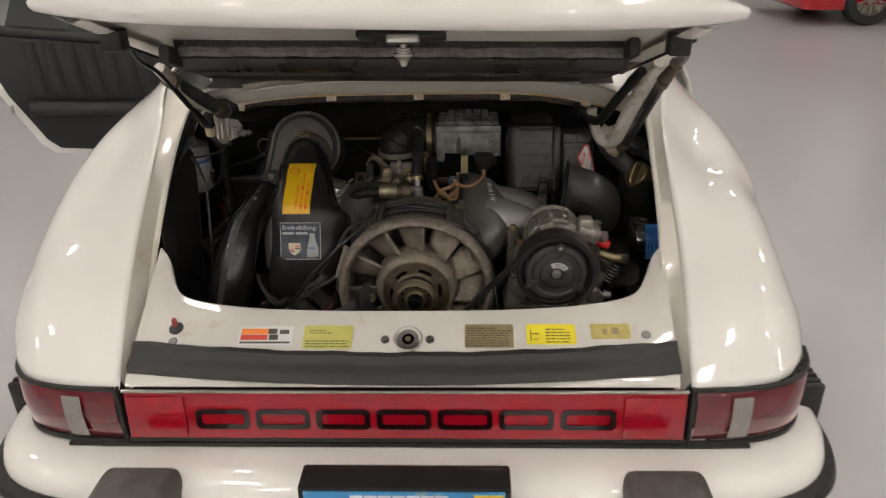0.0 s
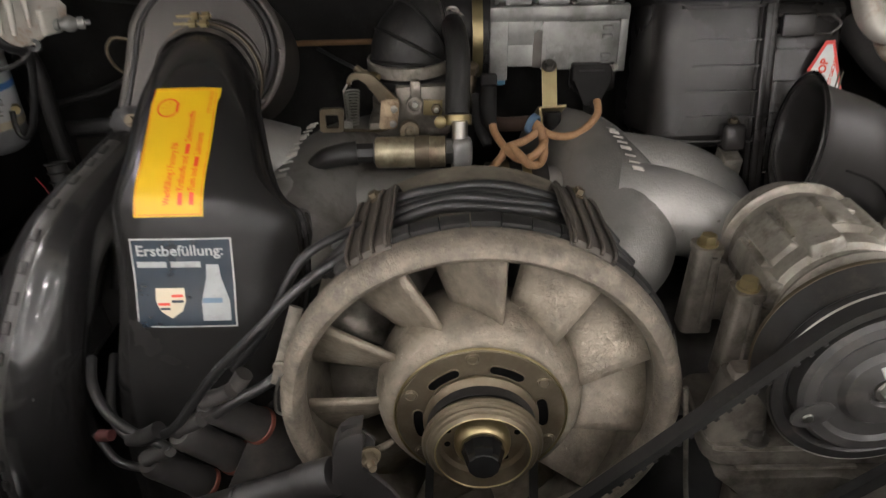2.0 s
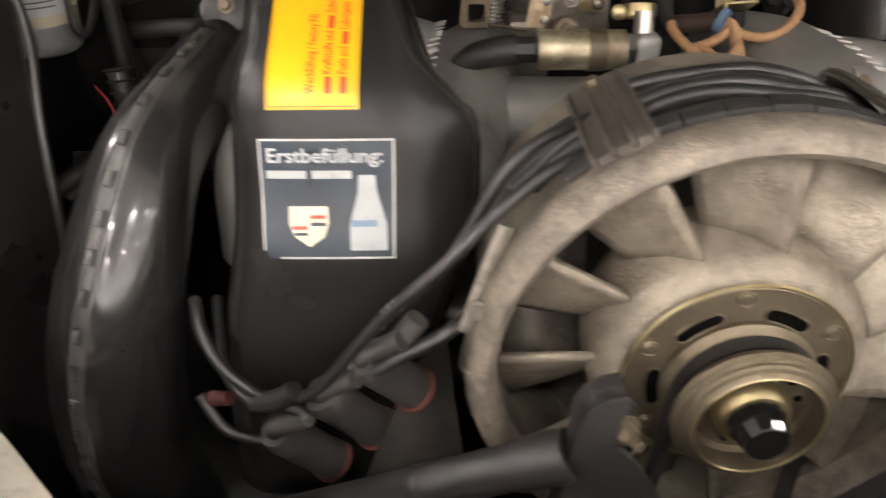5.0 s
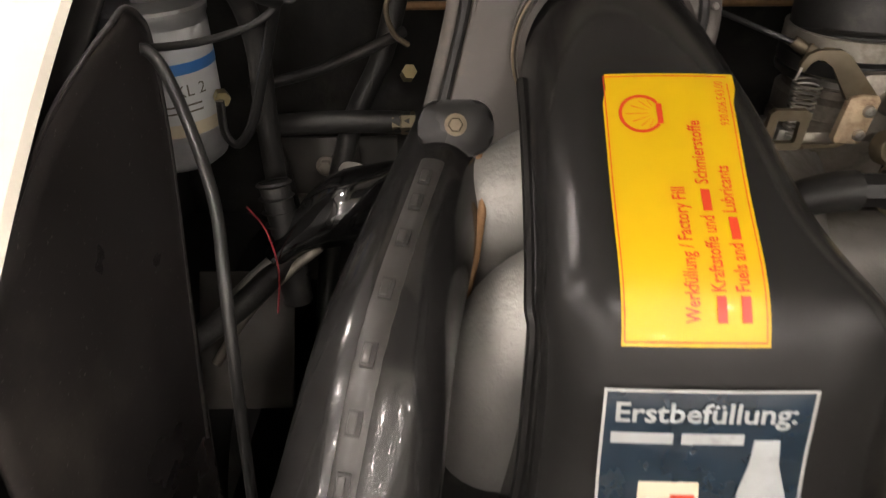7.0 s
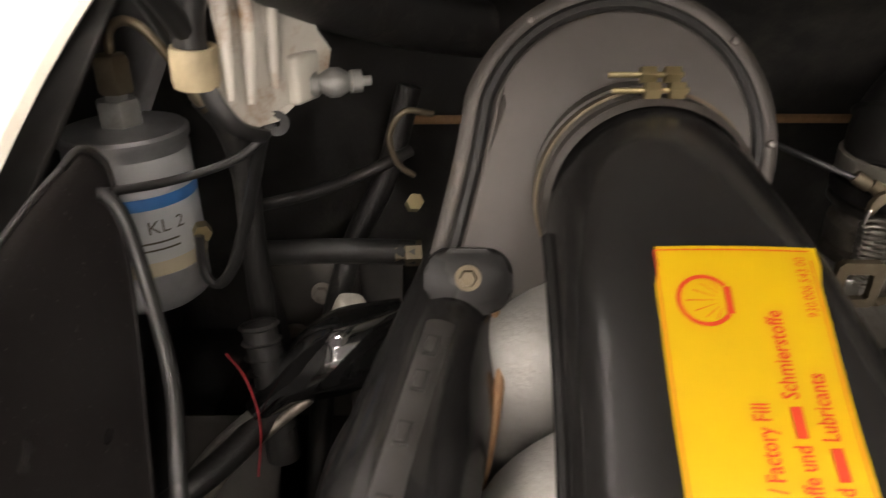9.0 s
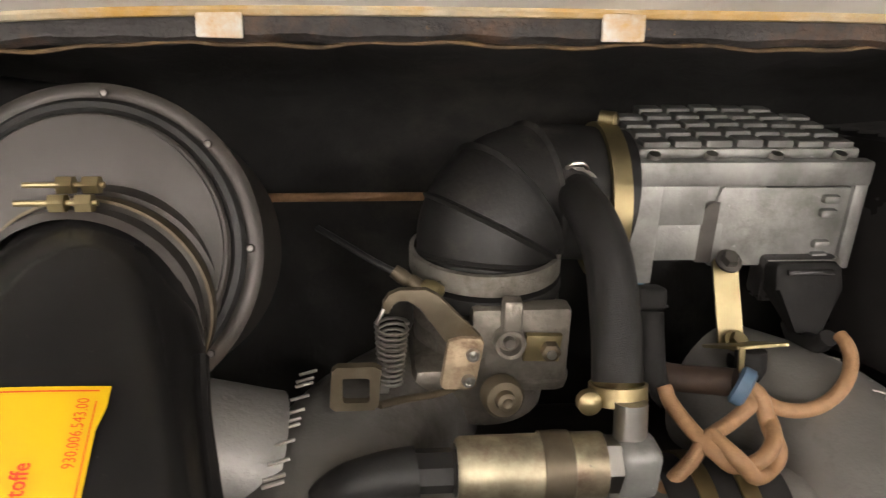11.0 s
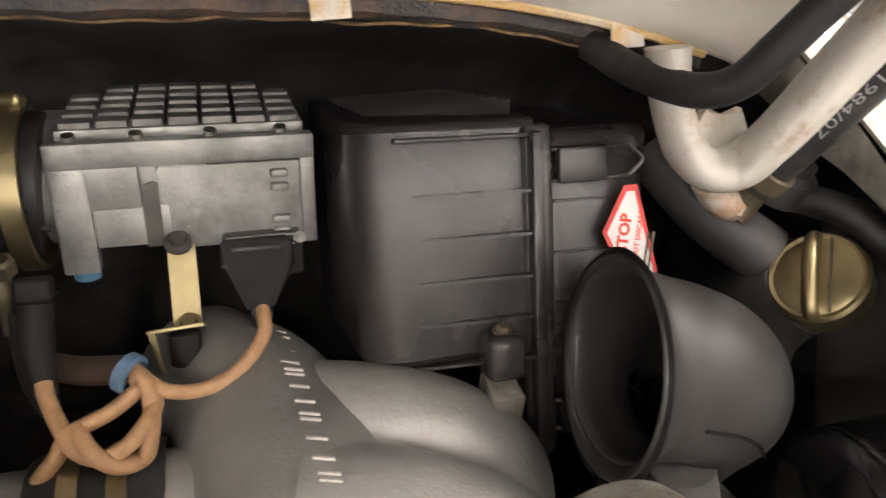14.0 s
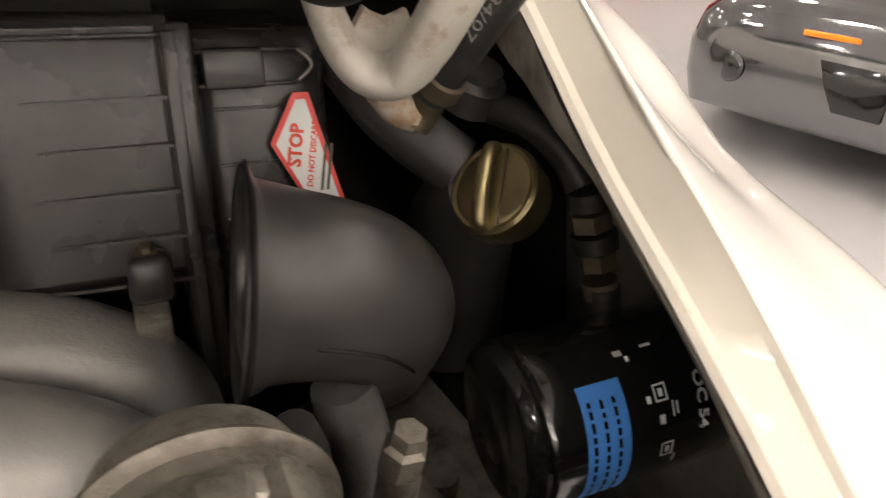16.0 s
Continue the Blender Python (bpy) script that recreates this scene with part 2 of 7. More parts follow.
def sheet(rows, nu=6, nv=6):
    """A smooth grid through a few control rows."""
    a = np.array([spline(r, nu) for r in rows])
    return np.array([spline(a[:, j], nv) for j in range(a.shape[1])])


def solid(ob, thick, offset=-1.0):
    s = ob.modifiers.new("thickness", "SOLIDIFY")
    s.thickness, s.offset = thick, offset
    return ob


def bolt_bm(m, r=0.006, h=0.005, washer=1.5, bm=None, stud=0.0):
    bm = bm or bmesh.new()
    lathe([(0, 0), (r * washer, 0), (r * washer, h * 0.3), (0, h * 0.3)], 16, m, bm)
    lathe([(r, h * 0.3), (r, h * 0.92), (r * 0.85, h * 1.2), (0, h * 1.2)], 6, m, bm)
    if stud:
        lathe([(r * 0.5, h), (r * 0.5, h + stud), (0, h + stud)], 10, m, bm)
    return bm


# ---- the showroom ----
def slab(name, size, at, material, label, kind="structure", bevel=0.0):
    ob = link(name, box(size, Matrix.Translation(at), bevel), material, smooth=False)
    return tagged(ob, label, name.split("_")[0], kind=kind)


slab("floor", (26, 36, 0.1), (0, 2, -0.05), FLOOR, "glossy light grey epoxy floor of a car showroom")
slab("wall_north", (26, 0.2, 4.4), (0, 20.1, 2.2), WALL, "plain pale painted showroom wall")
slab("wall_south", (26, 0.2, 4.4), (0, -16.1, 2.2), WALL, "plain pale painted showroom wall")
slab("wall_east", (0.2, 36, 4.4), (13.1, 2, 2.2), WALL, "plain pale painted showroom wall")
slab("wall_west", (0.2, 36, 4.4), (-13.1, 2, 2.2), WALL, "plain pale painted showroom wall")
slab("ceiling", (26, 36, 0.1), (0, 2, 4.45), CEIL, "pale flat ceiling above the showroom")


def ceiling_light(x, y):
    t = thing("ceiling_light", "square white ceiling light panel, switched on", "ceiling light", "lights on the ceiling", at=Matrix.Translation((x, y, 4.3)))
    part("frame", prism(rounded(0.30, 0.30, 0.03), 0.06), BLACK_MATT, t)
    part("diffuser", prism(rounded(0.24, 0.24, 0.02), 0.02, Matrix.Translation((0, 0, -0.021))), LAMP, t, "glowing white diffuser")
    part("suspension", box((0.02, 0.02, 0.04), Matrix.Translation((0, 0, 0.08))), DARK_STEEL, t)
    return t


first = ceiling_light(-7.5, -13.5)
# far rear rows are unseen, added to throw low light under the lid
for ix in range(6):
    for k, y in enumerate((-13.5, -15.3, -12.0, -10.2, -8.0, -5.5, -3.2, -1.0, 1.5, 4.5, 8.5, 12.5)):
        if ix or k:
            copy_thing(first, Matrix.Translation((-7.5 + 3.0 * ix, y, 4.3)))


# ---- the white car ----
car = thing("sports_car", "white classic sports coupe with its engine lid raised", "car")

# rows: ridge beside the gutter, crown, shoulder, flank, lower flank, sill; the car's two sides differ by a finger's width
RIDGE_Y = (-.264, -.2, -.1, 0, .1, .2, .31, .5, .9)
RIDGE = {
    1: ((.527, .537, .544, .554, .556, .564, .575, .610, .64), (.676, .708, .783, .845, .912, .962, 1.018, 1.095, 1.15)),
    -1: ((.512, .525, .539, .551, .563, .579, .596, .630, .65), (.676, .720, .793, .856, .912, .956, 1.008, 1.09, 1.15)),
}
LIP_Y = (-.235, -.15, -.05, 0, .1, .2, .25, .31, .45)
LIP = {
    1: ((.504, .503, .504, .513, .524, .534, .537, .542, .552), (.654, .718, .803, .847, .896, .938, .961, .998, 1.065)),
    -1: ((.500, .502, .506, .517, .527, .537, .541, .546, .552), (.654, .712, .785, .820, .886, .943, .967, .995, 1.050)),
}
FLANK = {
    1: (
        ((.622, -.258, .677), (.645, -.14, .764), (.652, 0, .832), (.655, .15, .888), (.660, .31, .932), (.692, .5, 1.008), (.70, .9, 1.05)),
        ((.706, -.228, .678), (.726, -.12, .754), (.742, 0, .800), (.756, .15, .844), (.772, .31, .868), (.788, .5, .926), (.765, .9, .94)),
        ((.764, -.16, .677), (.786, -.08, .706), (.800, .02, .726), (.816, .15, .752), (.844, .31, .766), (.862, .5, .806), (.82, .9, .79)),
        ((.774, -.13, .60), (.798, -.05, .60), (.814, .03, .60), (.832, .15, .60), (.860, .31, .60), (.876, .5, .60), (.83, .9, .60)),
        ((.748, -.13, .36), (.772, -.05, .38), (.80, .03, .42), (.82, .15, .52), (.848, .31, .56), (.862, .5, .50), (.82, .9, .36)),
    ),
    -1: (
        ((.622, -.258, .677), (.648, -.14, .766), (.668, 0, .846), (.682, .15, .900), (.692, .31, .952), (.715, .5, 1.018), (.725, .9, 1.07)),
        ((.706, -.228, .678), (.738, -.12, .756), (.766, 0, .812), (.788, .15, .874), (.804, .31, .918), (.816, .5, .942), (.812, .9, .960)),
        ((.766, -.16, .677), (.806, -.08, .708), (.832, .02, .730), (.856, .15, .760), (.872, .31, .776), (.878, .5, .782), (.860, .9, .785)),
        ((.776, -.13, .60), (.814, -.05, .60), (.840, .03, .60), (.870, .15, .60), (.888, .31, .60), (.894, .5, .60), (.866, .9, .60)),
        ((.748, -.13, .36), (.784, -.05, .38), (.826, .03, .42), (.856, .15, .52), (.876, .31, .56), (.882, .5, .50), (.854, .9, .36)),
    ),
}
OFF = -.007   # the opening sits a little to one side


def ridge(side, y):
    return float(np.interp(y, RIDGE_Y, RIDGE[side][0])), y, float(np.interp(y, RIDGE_Y, RIDGE[side][1]))


def lip(side, y):
    return float(np.interp(y, LIP_Y, LIP[side][0])), y, float(np.interp(y, LIP_Y, LIP[side][1]))


def moved(p, dx, dz, share=0.0, q=(0, 0, 0)):
    return tuple((1 - share) * p[k] + share * q[k] + (dx, 0, dz)[k] for k in range(3))


for side in (-1, 1):
    rows = [[ridge(side, y) for y in (-.264, -.15, 0, .15, .31, .5, .9)]] + [list(r) for r in FLANK[side]]
    rows = [[(side * x + OFF, y, z) for x, y, z in r] for r in rows]
    solid(part("fender", skin(sheet(rows, 8, 8), closed=False), WHITE, car, "glossy white rear fender"), 0.003)
    ys = (-.25, -.2, -.1, 0, .1, .2, .31, .45)
    rows = [[ridge(side, y) for y in ys],
            [moved(ridge(side, y), -.003, -.004) for y in ys],
            [moved(lip(side, y), .35 * (ridge(side, y)[0] - lip(side, y)[0]), .002) for y in ys],
            [moved(lip(side, y), .004, .003) for y in ys],
            [lip(side, y) for y in ys],
            [moved(lip(side, y), .005, -.007) for y in ys]]
    rows = [[(side * x + OFF, y, z) for x, y, z in r] for r in rows]
    part("gutter", skin(np.concatenate([np.array([spline(r, 8)]) for r in rows]), closed=False), WHITE_INNER, car, "cream-white rain gutter beside the engine opening", angle=30)

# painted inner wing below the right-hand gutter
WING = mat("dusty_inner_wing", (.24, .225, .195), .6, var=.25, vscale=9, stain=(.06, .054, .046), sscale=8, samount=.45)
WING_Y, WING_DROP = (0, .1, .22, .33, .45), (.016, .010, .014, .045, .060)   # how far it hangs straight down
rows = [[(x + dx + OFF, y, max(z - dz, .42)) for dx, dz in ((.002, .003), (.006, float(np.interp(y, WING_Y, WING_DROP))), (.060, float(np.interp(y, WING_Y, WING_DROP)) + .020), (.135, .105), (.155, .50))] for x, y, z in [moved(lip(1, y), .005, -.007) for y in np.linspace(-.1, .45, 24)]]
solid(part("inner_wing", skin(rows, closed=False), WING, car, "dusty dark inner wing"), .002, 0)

# panel behind the opening, with its curved edge
EDGE = [(0, -.130), (.15, -.129), (.27, -.125), (.36, -.117), (.42, -.106), (.452, -.090), (.472, -.058), (.49, -.022), (.515, .005)]


def panel_z(y):
    return .728 + (y + .195) * .55


half = spline([(x, y) for x, y in EDGE], 4)
outline = [(-x, y) for x, y in half[::-1]] + [(x, y) for x, y in half[1:]]
rows = []
for x, y in outline:
    w = min(1.0, max(-1.0, x / 0.5))
    xb = w * 0.503 - .004
    y0 = -.258
    rows.append([(xb, y0 - .006, panel_z(y0) - .012), (xb, y0, panel_z(y0)), (xb + (x - xb) * .5, (y0 + y) / 2, panel_z((y0 + y) / 2)),
                 (x, y - .006, panel_z(y - .006)), (x * .999, y, panel_z(y) - .003), (x * .997, y + .003, panel_z(y) - .014), (x * .995, y, panel_z(y) - .03)])
rear_panel = part("rear_panel", skin(rows, closed=False), WHITE_SHADED, car, "white panel with stickers below the engine opening", angle=50)

# greyed mounting plate under the panel's corner
b = prism([(-.470, .012), (-.374, -.074), (-.405, -.125), (-.525, -.125), (-.525, .002), (-.500, .022)], .004, Matrix.Translation((0, 0, .684)), None, .001)
part("corner_plate", b, mat("greyed_beige_paint", (.40, .375, .31), .6, var=.15, vscale=12, stain=(.20, .18, .15), sscale=25, samount=.4), car, "greyed beige corner plate")

# rubber seal across the panel
rows = []
for x in np.linspace(-.507, .503, 60):
    sag = .021 * (1 - (x / .507) ** 2)
    wob = .0012 * math.sin(x * 37) + .0008 * math.sin(x * 91)
    y = -.191 - sag
    prof = [(0, .004), (-.003, .011), (-.012, .013), (-.020, .007), (-.027, .006), (-.040, .010), (-.050, .009), (-.057, .003), (-.056, -.001), (0, -.001)]
    rows.append([(x, y + dy - .4 * up, panel_z(y + dy) + up * .9 + (wob if up > 0 else 0)) for dy, up in prof])
part("lid_seal", skin(rows), mat("seal_rubber", (.018, .018, .018), .5, var=.15, vscale=30, bump=.06, bscale=200), car, "black rubber lid seal")

# tail: reflector, lamps, trim
t = part("chrome_strip", box((1.03, .006, .006), Matrix.Translation((0, -.268, .674)), .002), STEEL, car)
refl = part("reflector", box((1.03, .018, .098), Matrix.Translation((0, -.262, .619)) @ pose(0, 0, 0, -6), .004), RED_LENS, car, "long red reflector panel with black marks")
part("reflector_frame", box((1.05, .02, .012), Matrix.Translation((0, -.262, .565)), .003), RUBBER, car)
for k in range(7):
    m = Matrix.Translation((-.333 + .112 * k, -.2725, .615)) @ pose(0, 0, 0, 84)
    outer, inner = rounded(.100, .042, .010), rounded(.080, .022, .006)
    bm = bmesh.new()
    skin([[m @ Vector((*q, h)) for q in ring] for ring, h in ((inner, 0), (outer, 0), (outer, .002), (inner, .002), (inner, 0))], bm, cap=False)
    part("mark", bm, DARK_RED, refl, "plain dark frame mark")
for side in (-1, 1):
    part("end_reflector", box((.105, .004, .085), Matrix.Translation((side * .455, -.273, .62)) @ pose(0, 0, 0, -6), .002), RED_LENS, refl, "darker red end of the reflector")
LAMP_RED = mat("tail_lamp_red", (.13, .004, .010), .12, coat=1.0, var=.15, vscale=30)
FADED = mat("faded_rubber", (.085, .077, .070), .55, var=.35, vscale=20, stain=(.03, .028, .027), sscale=10, samount=.4)

LAMPLINE = [(.528, -.262), (.604, -.258), (.666, -.247), (.718, -.224), (.754, -.18), (.771, -.125)]
line = spline(LAMPLINE, 6)
for side in (-1, 1):
    lamp = part("tail_lamp", skin([[(side * x, y, .675), (side * x * 1.004, y - .008, .665), (side * x * 1.006, y - .012, .62), (side * x * 1.004, y - .008, .572), (side * x, y, .562)] for x, y in line], closed=False), LAMP_RED, car, "red wraparound tail lamp with a clear band")
    seg = [p for p in line if .585 < p[0] < .632]
    part("clear_band", skin([[(side * x * 1.004, y - .013, .664), (side * x * 1.007, y - .0145, .62), (side * x * 1.004, y - .013, .575)] for x, y in spline(seg, 2)], closed=False), CLEAR_LENS, lamp, "ribbed clear reversing lens")
    rib_line = spline(seg, 2)
    for q in np.linspace(0, len(rib_line) - 1.01, 9):
        x, y = rib_line[int(q)] + (rib_line[int(q) + 1] - rib_line[int(q)]) * (q - int(q))
        part("lens_rib", tube([(side * x * 1.004, y - .0138, .663), (side * x * 1.007, y - .0153, .62), (side * x * 1.004, y - .0138, .576)], .0011, 6, 2), CLEAR_LENS, lamp)
    for z in (.678, .558):
        part("lamp_trim", tube([(side * x, y - .006, z) for x, y in LAMPLINE], .005, 8, 6), RUBBER, lamp, "black rubber lamp surround")
    part("lamp_trim", box((.008, .02, .12), Matrix.Translation((side * .524, -.264, .619)), .002), RUBBER, lamp)

# bumper
BUMP = [(0, -.385), (.3, -.383), (.5, -.376), (.655, -.354), (.755, -.302), (.805, -.215), (.82, -.08)]
line = spline(BUMP, 6)
line = [(-x, y) for x, y in line[::-1]] + [(x, y) for x, y in line[1:]]
rows = []
for x, y in line:
    k = max(0, 1 - abs(x) / .82)
    inx, iny = x * .93, min(y + .13, -.01 - .26 * min(1, max(0, (0.80 - abs(x)) / .2)))
    rows.append([(inx, iny, .548), ((x + inx) / 2, (y + iny) / 2, .552), (x * .985, y + .03, .546), (x * .996, y + .008, .535), (x, y, .515), (x, y, .46), (x * .98, y + .02, .40), (x * .93, y + .1, .38)])
bumper = part("bumper", skin(rows, closed=False), WHITE, car, "white rear bumper with black rub strip", angle=60)
part("rub_strip", tube([(x * 1.003, y - .003, .485) for x, y in line], .022, 8, 1, flat=1.0), RUBBER, bumper, "black rub strip")
for side in (-1, 1):
    g = part("bumper_guard", box((.142, .12, .16), Matrix.Translation((side * .460, -.405, .497)), .022, seg=3), FADED, bumper, "faded black rubber bumper guard")
    for i in range(7):
        part("bellows_fold", box((.05, .014, .10), Matrix.Translation((side * .800, -.14 + .018 * i, .548)), .005), RUBBER, bumper, "black rubber bellows fold")
part("gap_trim", box((1.28, .016, .010), Matrix.Translation((0, -.266, .553)), .003), RUBBER, bumper)
holder = part("plate_holder", box((.362, .06, .165), Matrix.Translation((.012, -.385, .503)), .006), BLACK_PLASTIC, bumper, "black number plate holder")
plate_ = part("plate", box((.34, .004, .14), Matrix.Translation((.012, -.4175, .5105)), .001), mat("blue_plate", (.05, .25, .5), .4, stain=(.75, .62, .05), sscale=9, samount=.2), bumper, "blue and yellow number plate")

bm = bmesh.new()
for i in range(7):
    box((.022, .002, .018), Matrix.Translation((-.068 + .024 * i, -.4205, .566)), .001, bm)
part("word_bar", bm, mat("plate_white", (.75, .75, .72), .4), plate_, "row of plain white bars")
part("plate_corner", box((.05, .002, .03), Matrix.Translation((.155, -.4203, .562)), .001), mat("plate_yellow", (.75, .55, .03), .4), plate_, "yellow corner sticker")
# raised lid
lid = new("engine_lid")
lid.parent = car
lid["label"] = "raised white engine lid with a black condenser under it"


def lid_pt(x, s, h):
    """x runs from -1 to 1 across, s from the hinge (0) to the rear lip (1); h is the height over the underside."""
    half_w = .475 + .06 * s
    y = .42 - .67 * s + .05 * abs(x) ** 5 * s
    z = 1.083 + .222 * s - .015 * x * s + .012 * abs(x) ** 3 * s
    return Vector((x * half_w, y, z)) + Vector((0, .30, .95)) * (h * (1 - .62 * abs(x) ** 8))


LIP = ((0, .02), (.3, .045), (.6, .06), (.85, .068), (.94, .066), (.99, .056), (1.012, .040), (1.020, .022), (1.014, .006), (1.0, -.002), (.985, -.001), (.97, .008), (.90, .012))
rows = [[lid_pt(x, s, h) for s, h in LIP] for x in np.linspace(-1, 1, 41)]
part("outer_skin", skin(rows, closed=False), WHITE, lid, "glossy white outer skin", angle=60)
rows = [[lid_pt(x, s, h) for s, h in ((0, .004), (.2, .012), (.5, .018), (.8, .018), (.93, .012), (.975, .004))] for x in np.linspace(-.985, .985, 21)]
part("inner_panel", skin(rows, closed=False), WHITE_INNER_LIT, lid, "white inner panel of the lid")
for side in (-1, 1):
    part("edge_channel", skin([[lid_pt(side * (.985 - .11 * u), s, -.012 * math.sin(math.pi * u) + .004) for s in np.linspace(.02, .95, 10)] for u in np.linspace(0, 1, 6)], closed=False), WHITE_INNER, lid, "folded white edge of the lid")
    part("edge_slot", tube([tuple(lid_pt(side * .955, s, -.008)) for s in np.linspace(.25, .80, 6)], .004, 8, 3), RUBBER, lid)
    c = lid_pt(side * .90, .80, -.012)
    part("rubber_stop", box((.036, .034, .034), Matrix.Translation(c), .004), RUBBER, lid, "black rubber stop block")

# condenser under the lid: fins, a felt strip and a smooth rail face the rear
slope = math.degrees(math.atan2(.222, .67))
cm = Matrix.Translation((0, .07, 1.20)) @ pose(0, 0, 0, -slope)


def across_lid(profile, x0, x1, n, wave=0.0, seed=0):
    rows = []
    for x in np.linspace(x0, x1, n):
        w = wave * (math.sin(x * 70 + seed) + .7 * math.sin(x * 173 + seed))
        bow = .030 * (x / .42) ** 2
        rows.append([(x, y + bow + w, z - .006 * (x / .42) ** 2 - .018 * x + w * .5) for y, z in profile])
    return rows


cond = part("condenser", skin(across_lid(((-.030, 1.258), (-.028, 1.240), (-.026, 1.226), (.0, 1.196), (.25, 1.118), (.26, 1.150)), -.41, .41, 24)), BLACK_MATT, lid, "black condenser with fine dusty fins")
bm = bmesh.new()
for i in range(150):
    x = -.39 + .00523 * i
    q = (x / .42) ** 2
    box((.0022, .006, .017), Matrix.Translation((x, -.031 + .030 * q, 1.2495 - .006 * q - .018 * x)) @ pose(0, 0, 0, -12), 0, bm)
tagged(part("condenser_core", bm, mat("dusty_fins", (.08, .075, .068), .7, var=.4, vscale=60, stain=(.13, .12, .10), sscale=25, samount=.5), lid, "dusty grey cooling fins"), kind="stuff")
part("felt_strip", skin(across_lid(((-.028, 1.242), (-.036, 1.240), (-.040, 1.232), (-.037, 1.224), (-.026, 1.222)), -.40, .40, 60, .0012, 2), closed=False), mat("dusty_felt", (.15, .14, .125), .95, var=.4, vscale=70, bump=.8, bscale=220), lid, "dusty grey felt strip")
part("front_rail", skin(across_lid(((-.028, 1.224), (-.033, 1.220), (-.022, 1.200), (-.008, 1.190), (.010, 1.186), (.10, 1.160)), -.405, .405, 24), closed=False), BOX_PLASTIC, lid, "smooth black rail")
for side in (-1, 1):
    part("end_bracket", prism([(0, 0), (.07, 0), (.055, .055), (.02, .06)], .004, basis((side * .395 - .035, .205, 1.118), (0, -1, .2), (1, 0, 0))), BLACK_MATT, lid)
    part("end_tank", box((.022, .26, .034), cm @ Matrix.Translation((side * .410, 0, -.002)), .008), BLACK_MATT, lid)
lat = part("latch_striker", box((.05, .03, .014), Matrix.Translation((.025, -.196, 1.279)) @ pose(0, 0, 0, -20), .004), STEEL, lid, "plated latch striker with a spring")
part("striker_arm", box((.012, .012, .03), Matrix.Translation((.025, -.194, 1.269)), .003), STEEL, lid)
for z, r in ((1.268, .0125), (1.264, .0135), (1.260, .0135)):
    part("spring_coil", lathe([(r - .003, -.0016), (r, -.0016), (r, .0016), (r - .003, .0016)], 24, basis((.025, -.196, z), (.05, -.1, 1)), close=True), STEEL, lid)
part("striker_pin", lathe([(0, 0), (.004, .0), (.008, .008), (.010, .012), (.017, .016), (.017, .02), (.006, .022), (.006, .04), (0, .04)], 20, basis((.025, -.198, 1.240), (0, .05, 1))), STEEL, lid, "striker pin")
part("striker_base", box((.14, .05, .012), Matrix.Translation((.02, -.160, 1.280)) @ pose(0, 0, 0, -18), .004), BLACK_MATT, lid)

# white lip at the front of the opening, the pad's edge and its clips
rows = []
for x in np.linspace(-.50, .50, 41):
    dz = -.035 * abs(x / .5) ** 4
    dy = -.02 * abs(x / .5) ** 4
    dz += .006 - .2 * max(0, x - .2) ** 2
    rows.append([(x, y + dy, z + dz) for y, z in ((.27, 1.118), (.298, 1.122), (.318, 1.114), (.336, 1.098), (.352, 1.080), (.364, 1.066), (.374, 1.057), (.380, 1.055), (.392, 1.058))])
shelf = part("opening_lip", skin(rows, closed=False), WHITE_INNER_LIT, car, "cream-white lip above the firewall")
RUST = mat("rust_stain", (.60, .53, .38), .6, var=.2, vscale=60, stain=(.58, .32, .04), sscale=9, samount=.7, bump=.3, bscale=300)
part("rusty_edge", tube([(x, .379 - .02 * abs(x / .5) ** 4, 1.0605 - .035 * abs(x / .5) ** 4 - .2 * max(0, x - .2) ** 2) for x in np.linspace(-.45, .46, 24)], .0036, 8, 2), RUST, shelf, "rusty lower edge")
PADEDGE = mat("pad_edge", (.036, .032, .031), .6, var=.5, vscale=45, stain=(.12, .066, .036), sscale=22, samount=.45, speck=(.24, .14, .05), kscale=90, kamount=.3, bump=.9, bscale=180)
rows = []
for x in np.linspace(-.47, .47, 80):
    w = .0006 * math.sin(x * 61) + .0006 * math.sin(x * 143)
    dz = -.030 * abs(x / .5) ** 4 - .2 * max(0, x - .2) ** 2
    rows.append([(x, y, z + dz) for y, z in ((.392, 1.062), (.3815, 1.061), (.3795, 1.054), (.3795, 1.0475 + w), (.384, 1.043 + w), (.40, 1.042))])
part("pad_edge", skin(rows, closed=False), PADEDGE, car, "frayed dark edge of the insulation pad")
part("frayed_hem", tube([(x, .3835 + .0008 * math.sin(x * 90), 1.0425 - .030 * abs(x / .5) ** 4 - .2 * max(0, x - .2) ** 2 + .0012 * math.sin(x * 47) + .0008 * math.sin(x * 131)) for x in np.linspace(-.46, .46, 70)], .0013, 6, 2), mat("rusty_hem", (.10, .062, .030), .8, var=.6, vscale=60, stain=(.24, .15, .05), sscale=30, samount=.4), car, "frayed rusty hem of the pad")
TAB = mat("stained_white_clip", (.72, .70, .63), .55, var=.05, stain=(.55, .30, .04), sscale=38, samount=.75)
for x, dy, dz, rz in ((-.425, -.012, -.018, 14), (-.204, 0, 0, 4), (.006, 0, 0, 0), (.212, 0, -.003, -14), (.402, -.008, -.020, -16)):
    bm = box((.0235, .003, .019), Matrix.Translation((x, .3765 + dy, 1.055 + dz)) @ pose(0, 0, 0, -8, rz * .3, 0), .001)
    box((.0235, .018, .003), Matrix.Translation((x, .385 + dy, 1.0655 + dz)), .001, bm)
    part("pad_clip", bm, TAB, car, "white clip with yellow stains")

